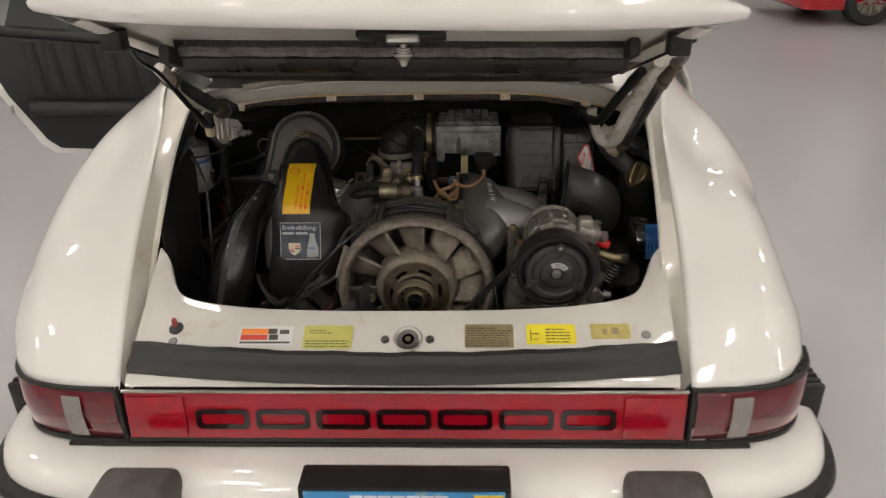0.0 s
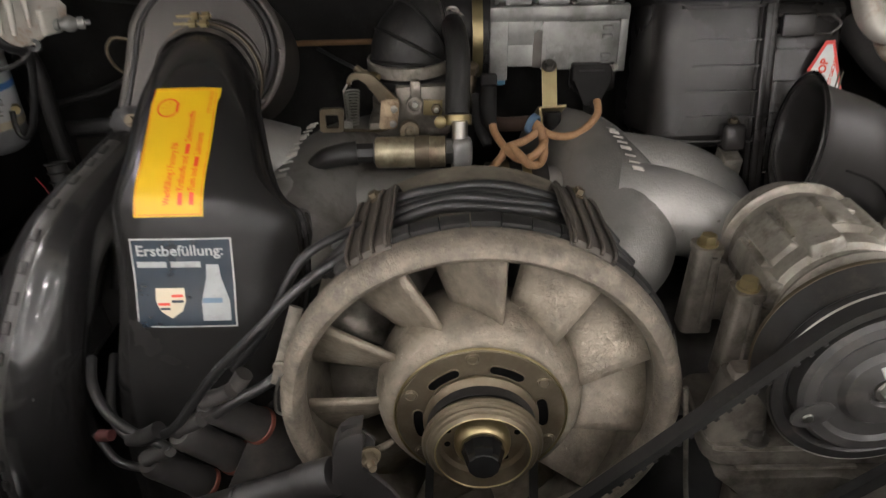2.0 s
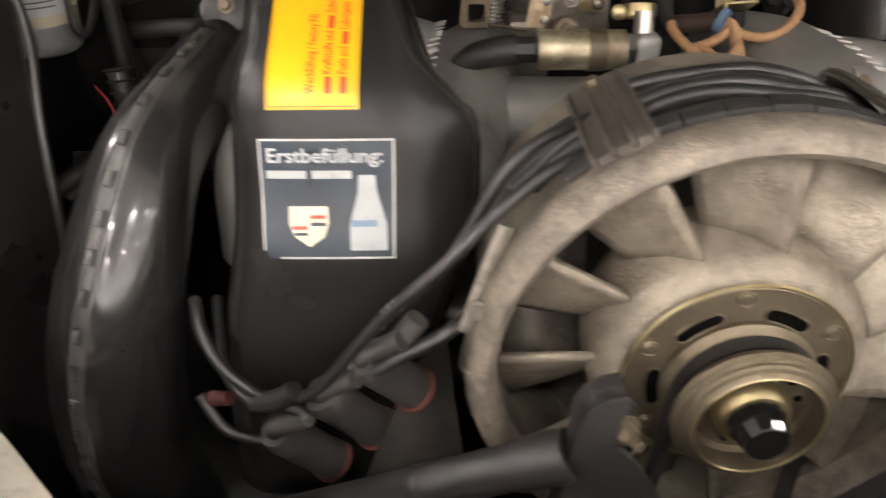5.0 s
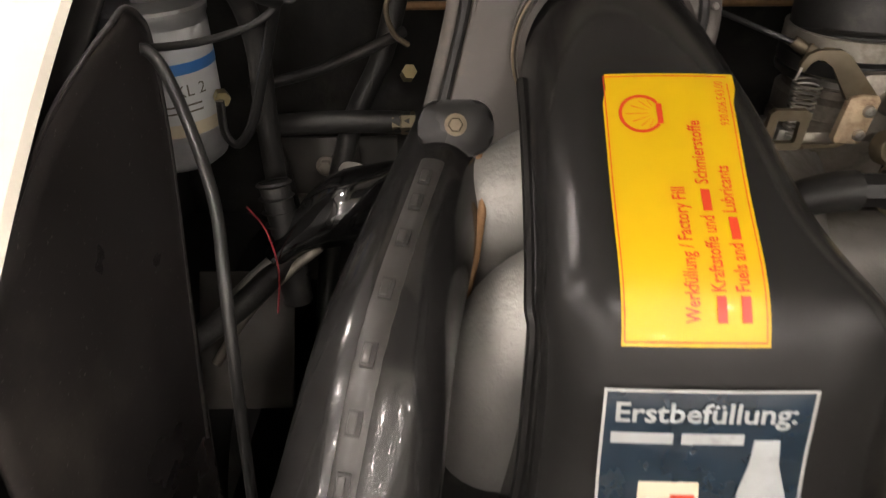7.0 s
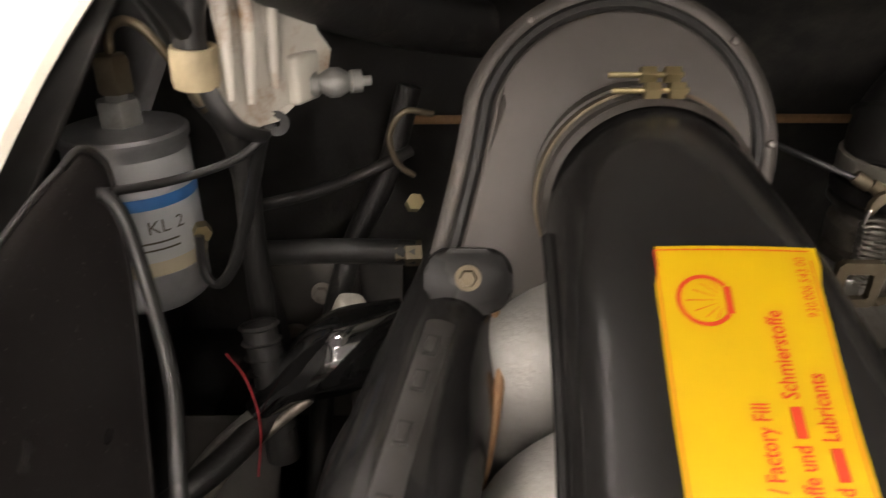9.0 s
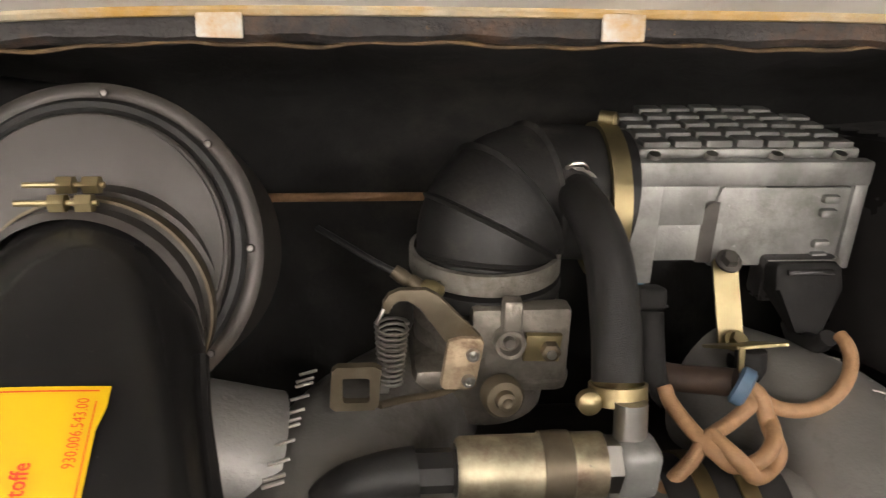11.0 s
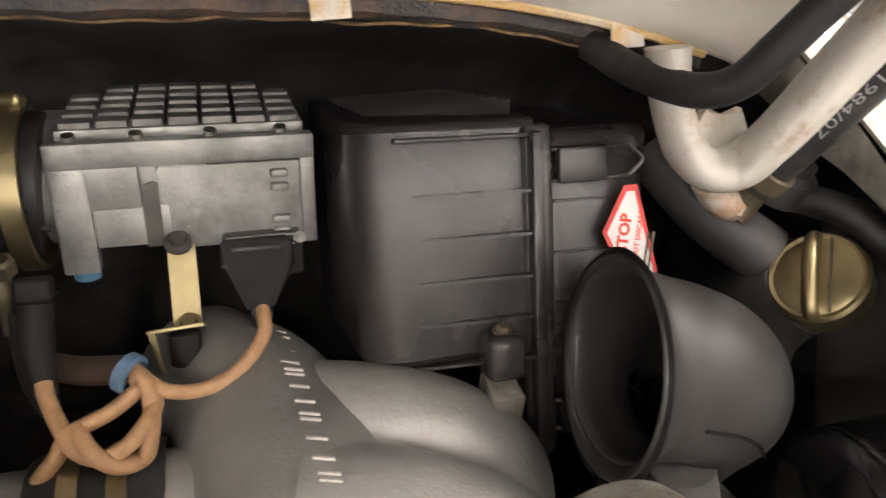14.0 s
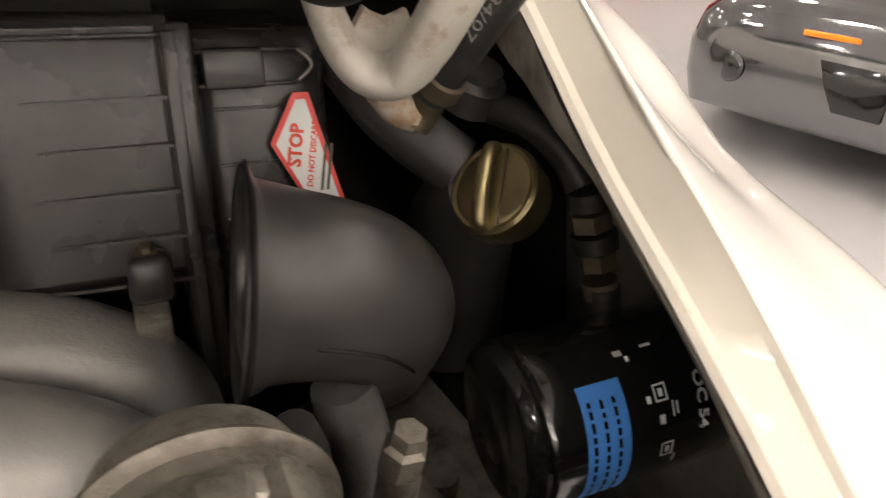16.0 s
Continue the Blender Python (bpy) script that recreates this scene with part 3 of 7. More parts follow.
# cabin and front of the car
for side in (-1, 1):
    rows = [[(side * x, y, z) for x, y, z in r] for r in (
        ((.63, .9, 1.15), (.62, 1.4, 1.12), (.61, 2.0, 1.05), (.60, 2.6, .98), (.55, 3.3, .86), (.45, 3.62, .72)),
        ((.808, .9, .960), (.78, 1.4, .94), (.77, 2.0, .93), (.76, 2.6, .92), (.70, 3.3, .84), (.55, 3.66, .66)),
        ((.862, .9, .60), (.82, 1.4, .60), (.81, 2.0, .60), (.82, 2.6, .62), (.76, 3.3, .60), (.58, 3.70, .55)),
        ((.85, .9, .36), (.79, 1.4, .26), (.78, 2.0, .26), (.80, 2.6, .40), (.74, 3.3, .34), (.57, 3.68, .36)))]
    solid(part("side_panel", skin(sheet(rows, 5, 5), closed=False), WHITE, car, "white body side"), .003)
rows = [((-.63, .9, 1.15), (-.3, .88, 1.18), (0, .87, 1.19), (.3, .88, 1.18), (.63, .9, 1.15)), ((-.60, .62, 1.11), (-.3, .56, 1.145), (0, .55, 1.15), (.3, .56, 1.145), (.60, .62, 1.11)), ((-.50, .42, 1.07), (-.25, .40, 1.10), (0, .40, 1.105), (.25, .40, 1.10), (.50, .42, 1.07)), ((-.50, .33, 1.07), (-.25, .30, 1.105), (0, .30, 1.11), (.25, .30, 1.105), (.50, .33, 1.07))]
solid(part("rear_deck", skin(sheet(rows, 4, 4), closed=False), WHITE, car, "white deck ahead of the engine lid"), .003)
GLASS = mat("dark_glass", (.02, .022, .022), .05, coat=1.0)
part("rear_window", skin(sheet((((-.58, .84, 1.165), (0, .82, 1.20), (.58, .84, 1.165)), ((-.50, 1.25, 1.27), (0, 1.22, 1.31), (.50, 1.25, 1.27))), 8, 4), closed=False), GLASS, car, "dark tinted rear window")
part("roof", skin(sheet((((-.50, 1.25, 1.27), (0, 1.22, 1.31), (.50, 1.25, 1.27)), ((-.49, 1.6, 1.29), (0, 1.6, 1.33), (.49, 1.6, 1.29)), ((-.50, 1.95, 1.25), (0, 1.95, 1.29), (.50, 1.95, 1.25))), 8, 5), closed=False), WHITE, car, "white roof")
part("windscreen", skin(sheet((((-.50, 1.95, 1.25), (0, 1.95, 1.29), (.50, 1.95, 1.25)), ((-.62, 2.5, .98), (0, 2.55, 1.0), (.62, 2.5, .98))), 8, 4), closed=False), GLASS, car)
part("bonnet", skin(sheet((((-.60, 2.52, .98), (0, 2.56, 1.0), (.60, 2.52, .98)), ((-.55, 3.3, .86), (0, 3.35, .84), (.55, 3.3, .86)), ((-.45, 3.62, .72), (0, 3.70, .68), (.45, 3.62, .72))), 8, 5), closed=False), WHITE, car)
for side in (-1, 1):
    part("side_window", skin([[(side * .575, .95, 1.15), (side * .50, 1.25, 1.265)], [(side * .56, 1.5, 1.115), (side * .49, 1.6, 1.285)], [(side * .56, 2.48, .99), (side * .50, 1.95, 1.245)]], closed=False), GLASS, car)
TYRE = mat("tyre_rubber", (.03, .03, .03), .75, var=.2, vscale=50, bump=.3, bscale=120)


def wheel(parent, x, y, side):
    w = part("wheel", lathe([(.20, -.10), (.30, -.10), (.315, -.07), (.315, .07), (.30, .10), (.20, .10)], 40, basis((x, y, .315), (side, 0, 0)), close=True), TYRE, parent, "black tyre")
    part("rim", lathe([(.20, .09), (.19, .06), (.06, .05), (.05, .08), (0, .085)], 30, basis((x, y, .315), (side, 0, 0))), ALU, w, "silver wheel rim")
    return w


for side in (-1, 1):
    for y in (.55, 2.82):
        wheel(car, side * .70, y, side)

# open driver's door
ud = Vector((-.906, -.422, 0))
dm = Matrix.Translation((-.80, 2.0, 0)) @ Matrix(((ud.x, 0, -ud.y, 0), (ud.y, 0, ud.x, 0), (0, 1, 0, 0), (0, 0, 0, 1)))   # x outwards along the door, y up, z out of its inner face
sgn = 1 if (dm.to_3x3() @ Vector((0, 0, 1))).y < 0 else -1
door = part("door", prism([(0, .42), (.5, .47), (.82, .515), (.95, .53), (1.0, .58), (1.10, .80), (1.16, .99), (1.05, 1.07), (.5, .97), (0, .90)], .045 * -sgn, dm, None, .004), WHITE, car, "open driver's door with a black pleated lining")
lining = part("lining", prism([(.02, .434), (.5, .486), (.815, .534), (.928, .553), (.970, .595), (1.070, .80), (1.122, .975), (1.03, 1.055), (.5, .96), (.03, .89)], .012 * sgn, dm, None, .004), mat("lining_leather", (.009, .009, .010), .5, var=.2, vscale=30), door, "black leather lining")
LEATHER = mat("black_leather", (.011, .0108, .0115), .45, var=.2, vscale=40, bump=.15, bscale=250)
for i in range(13):
    x = .08 + .072 * i
    z1 = .90 + .1 * i / 12
    part("pleat", tube([tuple(dm @ Vector((x - .012, .70 + .06 * i / 12, sgn * .014))), tuple(dm @ Vector((x, .80, sgn * .017))), tuple(dm @ Vector((x + .008, z1, sgn * .014)))], .026, 10, 3, flat=.35, up=tuple(dm.to_3x3() @ Vector((0, 0, 1)))), LEATHER, door, "padded leather pleat")
part("armrest", tube([tuple(dm @ Vector((x, z, sgn * .035))) for x, z in ((.05, .66), (.4, .68), (.75, .71), (1.0, .74))], .035, 12, 4), LEATHER, door, "black padded armrest")
part("top_roll", tube([tuple(dm @ Vector((x, z, sgn * .01))) for x, z in ((.03, .90), (.5, .965), (1.05, 1.055))], .022, 10, 3), LEATHER, door)
part("door_glass", prism([(.05, .92), (1.02, 1.06), (.90, 1.32), (.45, 1.30)], .004 * sgn, dm), GLASS, door)
part("door_latch", box((.012, .03, .09), dm @ Matrix.Translation((1.07, .74, -.02 * sgn)), .003), STEEL, door)


# ---- engine bay shell ----
rows = []
for y in np.linspace(-.12, .72, 15):
    zt = .780 + .6 * y
    rows.append([(.556, y, min(zt, 1.03)), (.62, y + .01, min(zt, 1.03) - .02), (.69, y, min(zt, .98) - .10), (.70, y, .52), (.68, y, .32)])
for side in (-1, 1):
    w = link("bay_wall", skin([[(side * p[0], p[1], p[2]) for p in r] for r in rows], closed=False), BLACK_MATT)
    solid(w, .004, 0)
    tagged(w, "black painted inner wing of the engine bay", "bay wall", kind="structure")
rows = []
for x in np.linspace(-.72, .72, 34):
    q = .006 * math.sin(x * 23) + .004 * math.sin(x * 57)
    rows.append([(x * .77, .388, 1.043), (x * .77, .44, 1.036 + q * .4), (x * .77, .52, 1.018 + q), (x * .80, .60, .985 + q), (x * .90, .655 + q, .92), (x, .68 + q, .80), (x, .69, .55), (x, .69, .30)])
fw = tagged(solid(link("firewall", skin(rows, closed=False), PAD, angle=80), .008, 1), "black quilted insulation pad on the firewall", "firewall", kind="structure")
tray = tagged(link("engine_tray", box((1.2, .95, .02), Matrix.Translation((0, .25, .40)), .004), RUBBER), "black sheet metal tray below the engine", "engine tray", kind="structure")
tagged(link("rear_apron", box((.96, .02, .33), Matrix.Translation((0, -.16, .55)), .004), BLACK_MATT), "black inner face of the rear body panel", "apron", kind="structure")
block = thing("engine_block", "dirty dark engine tinware between the intake runners", "engine")
part("tinware", box((.62, .44, .10), Matrix.Translation((.0, .36, .63)), .02, seg=3), DARK_STEEL, block, "dark sheet metal tinware")
part("crankcase", box((.30, .36, .20), Matrix.Translation((.0, .38, .56)), .03, seg=3), ALU_GREY, block)

# ---- cooling fan ----
FAN = Vector((.012, .009, .7275))


def on_fan(y):
    return basis((FAN.x, y + FAN.y, FAN.z), (0, -1, 0))   # z runs towards the rear


def polar(r, deg, y):
    return (FAN.x + r * math.cos(radians(deg)), y + FAN.y, FAN.z + r * math.sin(radians(deg)))


housing = thing("fan_housing", "grey cast fan housing with cables clipped round it", "fan housing")
ring = part("ring", lathe([(.1470, -.012), (.1470, -.002), (.1480, .004), (.1505, .0095), (.1545, .0125), (.1588, .0120), (.1630, .0088), (.1663, .0030), (.1675, -.004), (.167, -.012), (.163, -.018), (.158, -.019), (.150, -.02)], 96, on_fan(.005), close=True), FAN_RING, housing, "corroded grey cast rim")
part("barrel", lathe([(.1545, -.012), (.1545, -.15), (.146, -.15), (.1465, -.012)], 72, on_fan(.005), close=True), mat("dusty_olive_casting", (.13, .115, .088), .7, metal=.2, var=.3, vscale=40, bump=.3, bscale=200, stain=(.05, .045, .036), sscale=30, samount=.4), housing, "dusty cast barrel behind the rim")
back_plate = part("back_plate", lathe([(.143, -.145), (.02, -.12)], 48, on_fan(.005)), DARK_STEEL, housing, "dark rear plate")
# segmented seal behind the rim
for i in range(19):
    a = -18 + i * 7.9
    bm = bmesh.new()
    n = 5
    prof = [(.160, .020), (.1685, .022), (.1705, .028), (.1695, .035), (.160, .037)]
    skin([[polar(r + .0006 * math.sin(i * 2.1), a + 7.5 * k / n, y) for r, y in prof] for k in range(n + 1)], bm)
    part("seal_segment", bm, RUBBER, housing)
for r, y, a0, a1, rad in ((.1595, .066, 38, 142, .0052), (.1605, .0775, 36, 146, .0055), (.1590, .0890, 34, 148, .0052), (.1605, .1005, 40, 140, .0055)):
    part("ignition_cable", tube([polar(r + .0012 * math.sin(a * .21 + y * 90), a, y + .002 * math.sin(a * .13)) for a in np.linspace(a0, a1, 16)], rad, 10, 3), CABLE, housing, "black ignition cable")
CLIP = mat("dusty_clip_plastic", (.050, .043, .036), .55, var=.3, vscale=40, stain=(.10, .085, .065), sscale=30, samount=.4)
for a0, a1 in ((113, 126), (53.5, 67)):
    rows = []
    for a in np.linspace(a0, a1, 9):
        rr = .1725
        rows.append([polar(r, a, y) for r, y in ((.160, .012), (.1685, .010), (.1720, .014), (rr + .001, .034), (rr, .06), (rr - .001, .100), (rr - .004, .116), (.152, .118))])
    clip = part("cable_clip", skin(rows, closed=False), CLIP, housing, "ribbed black plastic cable clip", angle=25)
    solid(clip, .003)
    for a in np.linspace(a0 + .8, a1 - .8, 4):
        part("rib", tube([polar(.1705, a, .010), polar(.1745, a, .016), polar(.1755, a, .034), polar(.1745, a, .06), polar(.1735, a, .098), polar(.170, a, .114)], .0017, 8, 3), CLIP, clip, "moulded rib")
    am = (a0 + a1) / 2
    d = Vector((math.cos(radians(am)), 0, math.sin(radians(am))))
    part("screw", bolt_bm(basis(polar(.1725, am, .102), d), .0050, .005), BRASS_DIRTY, clip, "brass-coloured hex screw")
part("mounting_strap", tube([(-.132, .026, .826), (-.140, .024, .803), (-.147, .020, .782), (-.152, .017, .766), (-.155, .016, .756)], .0055, 8, 4, flat=.35, up=(0, -1, 0)), ALU_DIRTY, housing, "pale metal mounting strap")
part("strap_bolt", bolt_bm(basis((-.148, .013, .776), (-.2, -1, 0)), .0048, .006), ALU_DIRTY, housing)
part("wire_hook", tube([(-.150, .012, .768), (-.156, .010, .751), (-.158, .010, .733), (-.153, .010, .728), (-.146, .012, .730)], .0012, 6, 6), STEEL, housing)

fan = thing("cooling_fan", "corroded grey magnesium cooling fan with curved blades", "fan")
part("hub", lathe([(.060, .004), (.0715, .005), (.078, .003), (.0845, -.006), (.088, -.018), (.088, -.05), (.082, -.07), (.03, -.08)], 72, on_fan(.002)), FAN_METAL, fan, "corroded cast hub")
plate = part("face_plate", lathe([(.03, .0), (.0690, .0), (.0705, -.0015), (.0705, -.008)], 72, on_fan(-.006)), BRASS_DIRTY, fan, "yellow zinc-plated face plate")
part("plate_edge", lathe([(.0695, -.001), (.0712, .0006), (.0722, -.001)], 72, on_fan(-.006)), BRASS, plate)
for i in range(6):
    a = 96 - 60 * i
    part("rivet", lathe([(0, .0016), (.0034, .0014), (.0042, .0004), (.0050, .0010), (.0057, .0006), (.006, -.001)], 20, basis(polar(.0622, a, -.0062), (0, -1, 0))), BRASS_DIRTY, plate, "flattened rivet")
    a2 = a - 30
    o = [polar(.0562, a2 + u, -.0068) for u in np.linspace(-12, 12, 9)]
    o += [polar(.0517 + .0045 * math.cos(q), a2 + 12 + 5 * math.sin(q), -.0068) for q in np.linspace(.5, 2.6, 5)]
    o += [polar(.0472, a2 + u, -.0068) for u in np.linspace(12, -12, 9)]
    o += [polar(.0517 - .0045 * math.cos(q), a2 - 12 - 5 * math.sin(q), -.0068) for q in np.linspace(.5, 2.6, 5)]
    b = bmesh.new()
    b.faces.new([b.verts.new(p) for p in o])
    # flat black face in place of the slot's shaded depth
    part("vent_slot", b, HOLE_SHADE, plate, "black sheet painted as the shade inside a vent slot", smooth=False)
    part("slot_rim", tube(o + [o[0]], .0007, 6, 1), BRASS_DIRTY, plate)
pulley = part("pulley", lathe([(.0465, 0), (.0475, .004), (.0405, .012), (.0405, .018), (.0470, .0255), (.0478, .0285), (.0468, .031), (.0448, .0315), (.0440, .0330), (.0440, .0345), (.0428, .0362), (.0402, .0368), (.0388, .0385), (.0378, .0392),
                               (.0370, .0388), (.0366, .036), (.0360, .026), (.0335, .0225), (.022, .0215), (0, .0215)], 80, on_fan(-.007)), BRASS_DIRTY, fan, "zinc-plated belt pulley", angle=28)
part("bright_lip", lathe([(.0366, .0390), (.0374, .0398), (.0381, .0392)], 80, on_fan(-.007)), BRASS, pulley, "worn bright lip")
part("flange_edge", lathe([(.0473, .0268), (.0482, .0288), (.0472, .0306)], 80, on_fan(-.007)), BRASS_DIRTY, pulley, "worn edge")
# black discs on the pulley paint the shade of its holes
for i in range(12):
    if i % 4 != 3:
        part("hole", lathe([(0, .0006), (.0024, .0006), (.0026, 0)], 12, basis(polar(.0285, 12 + 30 * i, -.0290), (0, -1, 0))), HOLE_SHADE, pulley, smooth=False)
part("collar", lathe([(.0225, .021), (.0228, .027), (.0215, .032), (.0185, .0345), (.0155, .034)], 44, on_fan(-.007)), BRASS, pulley, "bright dished collar")
part("nut_cap", lathe([(.0160, .030), (.0170, .034), (.0170, .037), (.0150, .043), (.0128, .0515), (.0120, .0525), (0, .0525)], 12, on_fan(-.007)), BLACK_PAINT, fan, "black shaft nut cap", angle=20)
for i in range(11):
    a = 15 + 360 / 11 * i
    rows = []
    for r, tw in ((.083, -3), (.10, -1.5), (.12, 0), (.1460, 1.2)):
        w = 27 - (r - .083) * 40
        loop = []
        for u in np.linspace(0, 1, 8):
            loop.append(polar(r, a + tw + w * u, .010 + .006 * (r - .08) / .06 + .032 * u ** 1.1))
        rows.append(loop)
    solid(part("blade", skin(rows, closed=False), FAN_METAL, fan, "curved cast blade"), .0048, 0)

for i in range(9):
    a = 8 + 40 * i
    rows = []
    for r in (.085, .115, .1455):
        rows.append([polar(r, a - 16 * u - (r - .085) * 90, .068 + .045 * u) for u in np.linspace(0, 1, 4)])
    solid(part("stator_vane", skin(rows, closed=False), ALU_DIRTY, housing, "fixed vane behind the blades"), .003, 0)

# ---- blower duct ----
duct = thing("blower_duct", "black plastic heater blower duct with two stickers", "air duct")
PROFILE = [(.308, .974), (.272, .967), (.218, .9435), (.165, .908), (.1245, .882), (.1065, .854), (.095, .808), (.081, .766), (.067, .70), (.062, .63), (.065, .54)]
DUCT = [(-.262, .103, .104, .49), (-.261, .107, .104, .45), (-.256, .116, .105, .36), (-.248, .132, .105, .30), (-.238, .155, .105, .27), (-.231, .166, .105, .25), (-.231, .170, .105, .24), (-.236, .168, .105, .24),
        (-.252, .160, .105, .24), (-.265, .148, .10, .24), (-.275, .14, .10, .24)]
fine = spline([(*p, *d) for p, d in zip(PROFILE, DUCT)], 6)
step = np.r_[0, np.cumsum(np.linalg.norm(np.diff(fine[:, :2], axis=0), axis=1))]


def front(s):
    """The duct's front line: place and the directions along and out of it, by its length from the neck."""
    y, z = np.interp(s, step, fine[:, 0]), np.interp(s, step, fine[:, 1])
    y2, z2 = np.interp(s + .004, step, fine[:, 0]), np.interp(s + .004, step, fine[:, 1])
    d = Vector((0, y2 - y, z2 - z)).normalized()
    return Vector((0, y, z)), d, Vector((0, d.z, -d.y)).normalized()


def on_duct(x, s, lift):
    p, d, o = front(s)
    if o.z - o.y < 0:
        o = -o
    i = np.interp(s, step, np.arange(len(step)))
    xc, w = np.interp(s, step, fine[:, 2]), np.interp(s, step, fine[:, 3])
    u = (x - xc) / (w / 2)
    sag = .0035 * u * u + .05 * max(0, abs(u) - .72) ** 2
    return Vector((x, p.y, p.z)) + o * (lift - sag)


rows = []
for k, (y, z, xc, w, dp, rr) in enumerate(fine):
    p, d, o = front(step[k] - (.002 if k == len(fine) - 1 else 0))
    if o.z - o.y < 0:
        o = -o
    loop = []
    for u, v in rounded(1, 1, rr, 6):
        bulge = .0035 * (1 - (2 * u) ** 2) if v > 0 else 0
        loop.append(Vector((xc + u * w, y, z)) + o * ((v - .5) * dp + bulge - .0035))
    rows.append(loop)
part("shell", skin(rows), BLACK_PLASTIC, duct, "satin black plastic shell", angle=70)
for side in (-1, 1):
    pts = []
    for k in range(8, len(fine), 3):
        y, z, xc, w, dp, rr = fine[k]
        p, d, o = front(step[k] - .001)
        o = -o if o.z - o.y < 0 else o
        pts.append(Vector((xc + side * (w / 2 + .001), y, z)) - o * (dp * .42))
    part("seam_lip", tube([tuple(p) for p in pts], .0035, 8, 3), BLACK_PLASTIC, duct, "moulded seam along the duct")
neck = Vector((-.263, .325, .922))
nd = Vector((0, .985, -.12))
part("neck_ring", lathe([(.050, -.030), (.0535, -.027), (.0540, -.020), (.0520, -.018), (.0520, -.013), (.0555, -.011), (.0560, -.004), (.0535, -.002), (.0535, .003), (.056, .004), (.0565, .009), (.0575, .034)], 56, basis(neck, nd)), GREY_METAL, duct, "stepped neck ring")
clamp = part("hose_clamp", lathe([(.0548, -.0135), (.0562, -.013), (.0562, -.0065), (.0548, -.006)], 48, basis(neck, nd)), BRASS_DIRTY, duct, "dull brass-coloured hose clamp")
for row, (y, z) in enumerate(((.316, .9865), (.305, .9815))):
    part("clamp_screw", tube([(-.286, y, z), (-.250, y, z)], .0014, 8, 2), BRASS, clamp)
    for x in (-.267, -.2555):
        part("clamp_nut", lathe([(0, -.0035), (.0044, -.0035), (.0044, .0035), (0, .0035)], 6, basis((x, y, z), (1, 0, 0))), BRASS, clamp)

# drum behind the neck
blower = thing("heater_blower", "round dark grey heater blower housing", "blower")
bn = Vector((0, -.92, .39)).normalized()
bc = Vector((-.2735, .338, .9448))
bo = basis(bc, bn, (1, 0, 0))


def tear(off):
    """The drum's outline, round above and straight down one side, drawn in by off."""
    r = .087 - off
    return [(.001 + r * math.cos(radians(a)), r * math.sin(radians(a))) for a in range(-66, 165, 6)] + [(-.0870 + off, -.004), (-.0920 + off, -.026), (-.1010 + off, -.062), (-.1095 + off, -.096), (-.048, -.100), (.0, -.094)]


def drum(off, z0, z1, bevel):
    return prism(tear(off), z1 - z0, bo @ Matrix.Translation((0, 0, z0)), None, bevel)


part("drum", drum(.004, -.10, -.012, .004), GREY_METAL, blower, "dark grey sheet metal drum")
part("rim", tube([tuple(bo @ Vector((x, y, -.008))) for x, y in tear(.0050)[:-3]], .0052, 10, 2, flat=.7, up=tuple(bn)), GREY_METAL, blower, "thin rolled grey rim")
part("groove_seal", tube([tuple(bo @ Vector((x, y, -.0055))) for x, y in tear(.0125)[:-2]], .0042, 8, 2), RUBBER, blower, "black seal in the groove")
part("inner_bead", tube([tuple(bo @ Vector((x, y, -.002))) for x, y in tear(.0185)[:-2]], .0024, 8, 2), GREY_METAL, blower, "raised bead round the face")
part("face", drum(.019, -.014, .003, .004), GREY_METAL, blower, "dark grey face plate")
for k in (4, 11, 18, 25, 32):
    x, y = tear(.006)[k]
    part("rivet", lathe([(0, .0018), (.0018, .0012), (.0024, 0)], 10, bo @ Matrix.Translation((x, y, -.0010))), DARK_STEEL, blower)

# moulded heater pipe
pipe = thing("heater_pipe", "black moulded plastic heater pipe with a slotted seam", "air duct")
PIPE = [(-.356, .358, .856, .026), (-.363, .315, .843, .031), (-.374, .260, .827, .035), (-.390, .175, .804, .038), (-.402, .125, .755, .043), (-.416, .098, .695, .048), (-.428, .090, .625, .050), (-.432, .092, .55, .050), (-.42, .10, .45, .05)]
part("shell", tube(PIPE, .05, 28, 6), mat("glossy_pipe_plastic", (.017, .0165, .0165), .22, var=.2, vscale=15, rvar=.05, coat=.3, bump=.03, bscale=40), pipe, "satin black plastic half shells")
mid = spline(PIPE, 6)
lip, mark = [], []
for k in range(9, len(mid) - 2, 1):
    d = Vector(mid[k + 1][:3]) - Vector(mid[k - 1][:3])
    d.normalize()
    o = Vector((-.10, -.80, .50))
    o = (o - d * o.dot(d)).normalized()
    lip.append(tuple(Vector(mid[k][:3]) + o * (mid[k][3] * .96)))
    if 9 < k < len(mid) - 8:
        mark.append((Vector(mid[k][:3]) + o * (mid[k][3] + .0012), d, o))
STRIP = mat("worn_grey_plastic", (.050, .048, .046), .36, var=.2, vscale=40, stain=(.04, .038, .036), sscale=30, samount=.4)
seam = part("seam_strip", tube(lip, .0078, 8, 3, flat=.35, up=(-.1, -.8, .5)), STRIP, pipe, "flat greyed seam")
for k, (p, d, o) in enumerate(mark):
    if k % 2:
        part("seam_slot", box((.0022, .0072, .0125), basis(p + o * .0018, d, o), .0004), BLACK_MATT, seam, "dark slot")
        part("seam_clip", box((.0020, .0042, .0095), basis(p + o * .0026 + d.cross(o) * .0008, d, o), .0006), STRIP, seam)
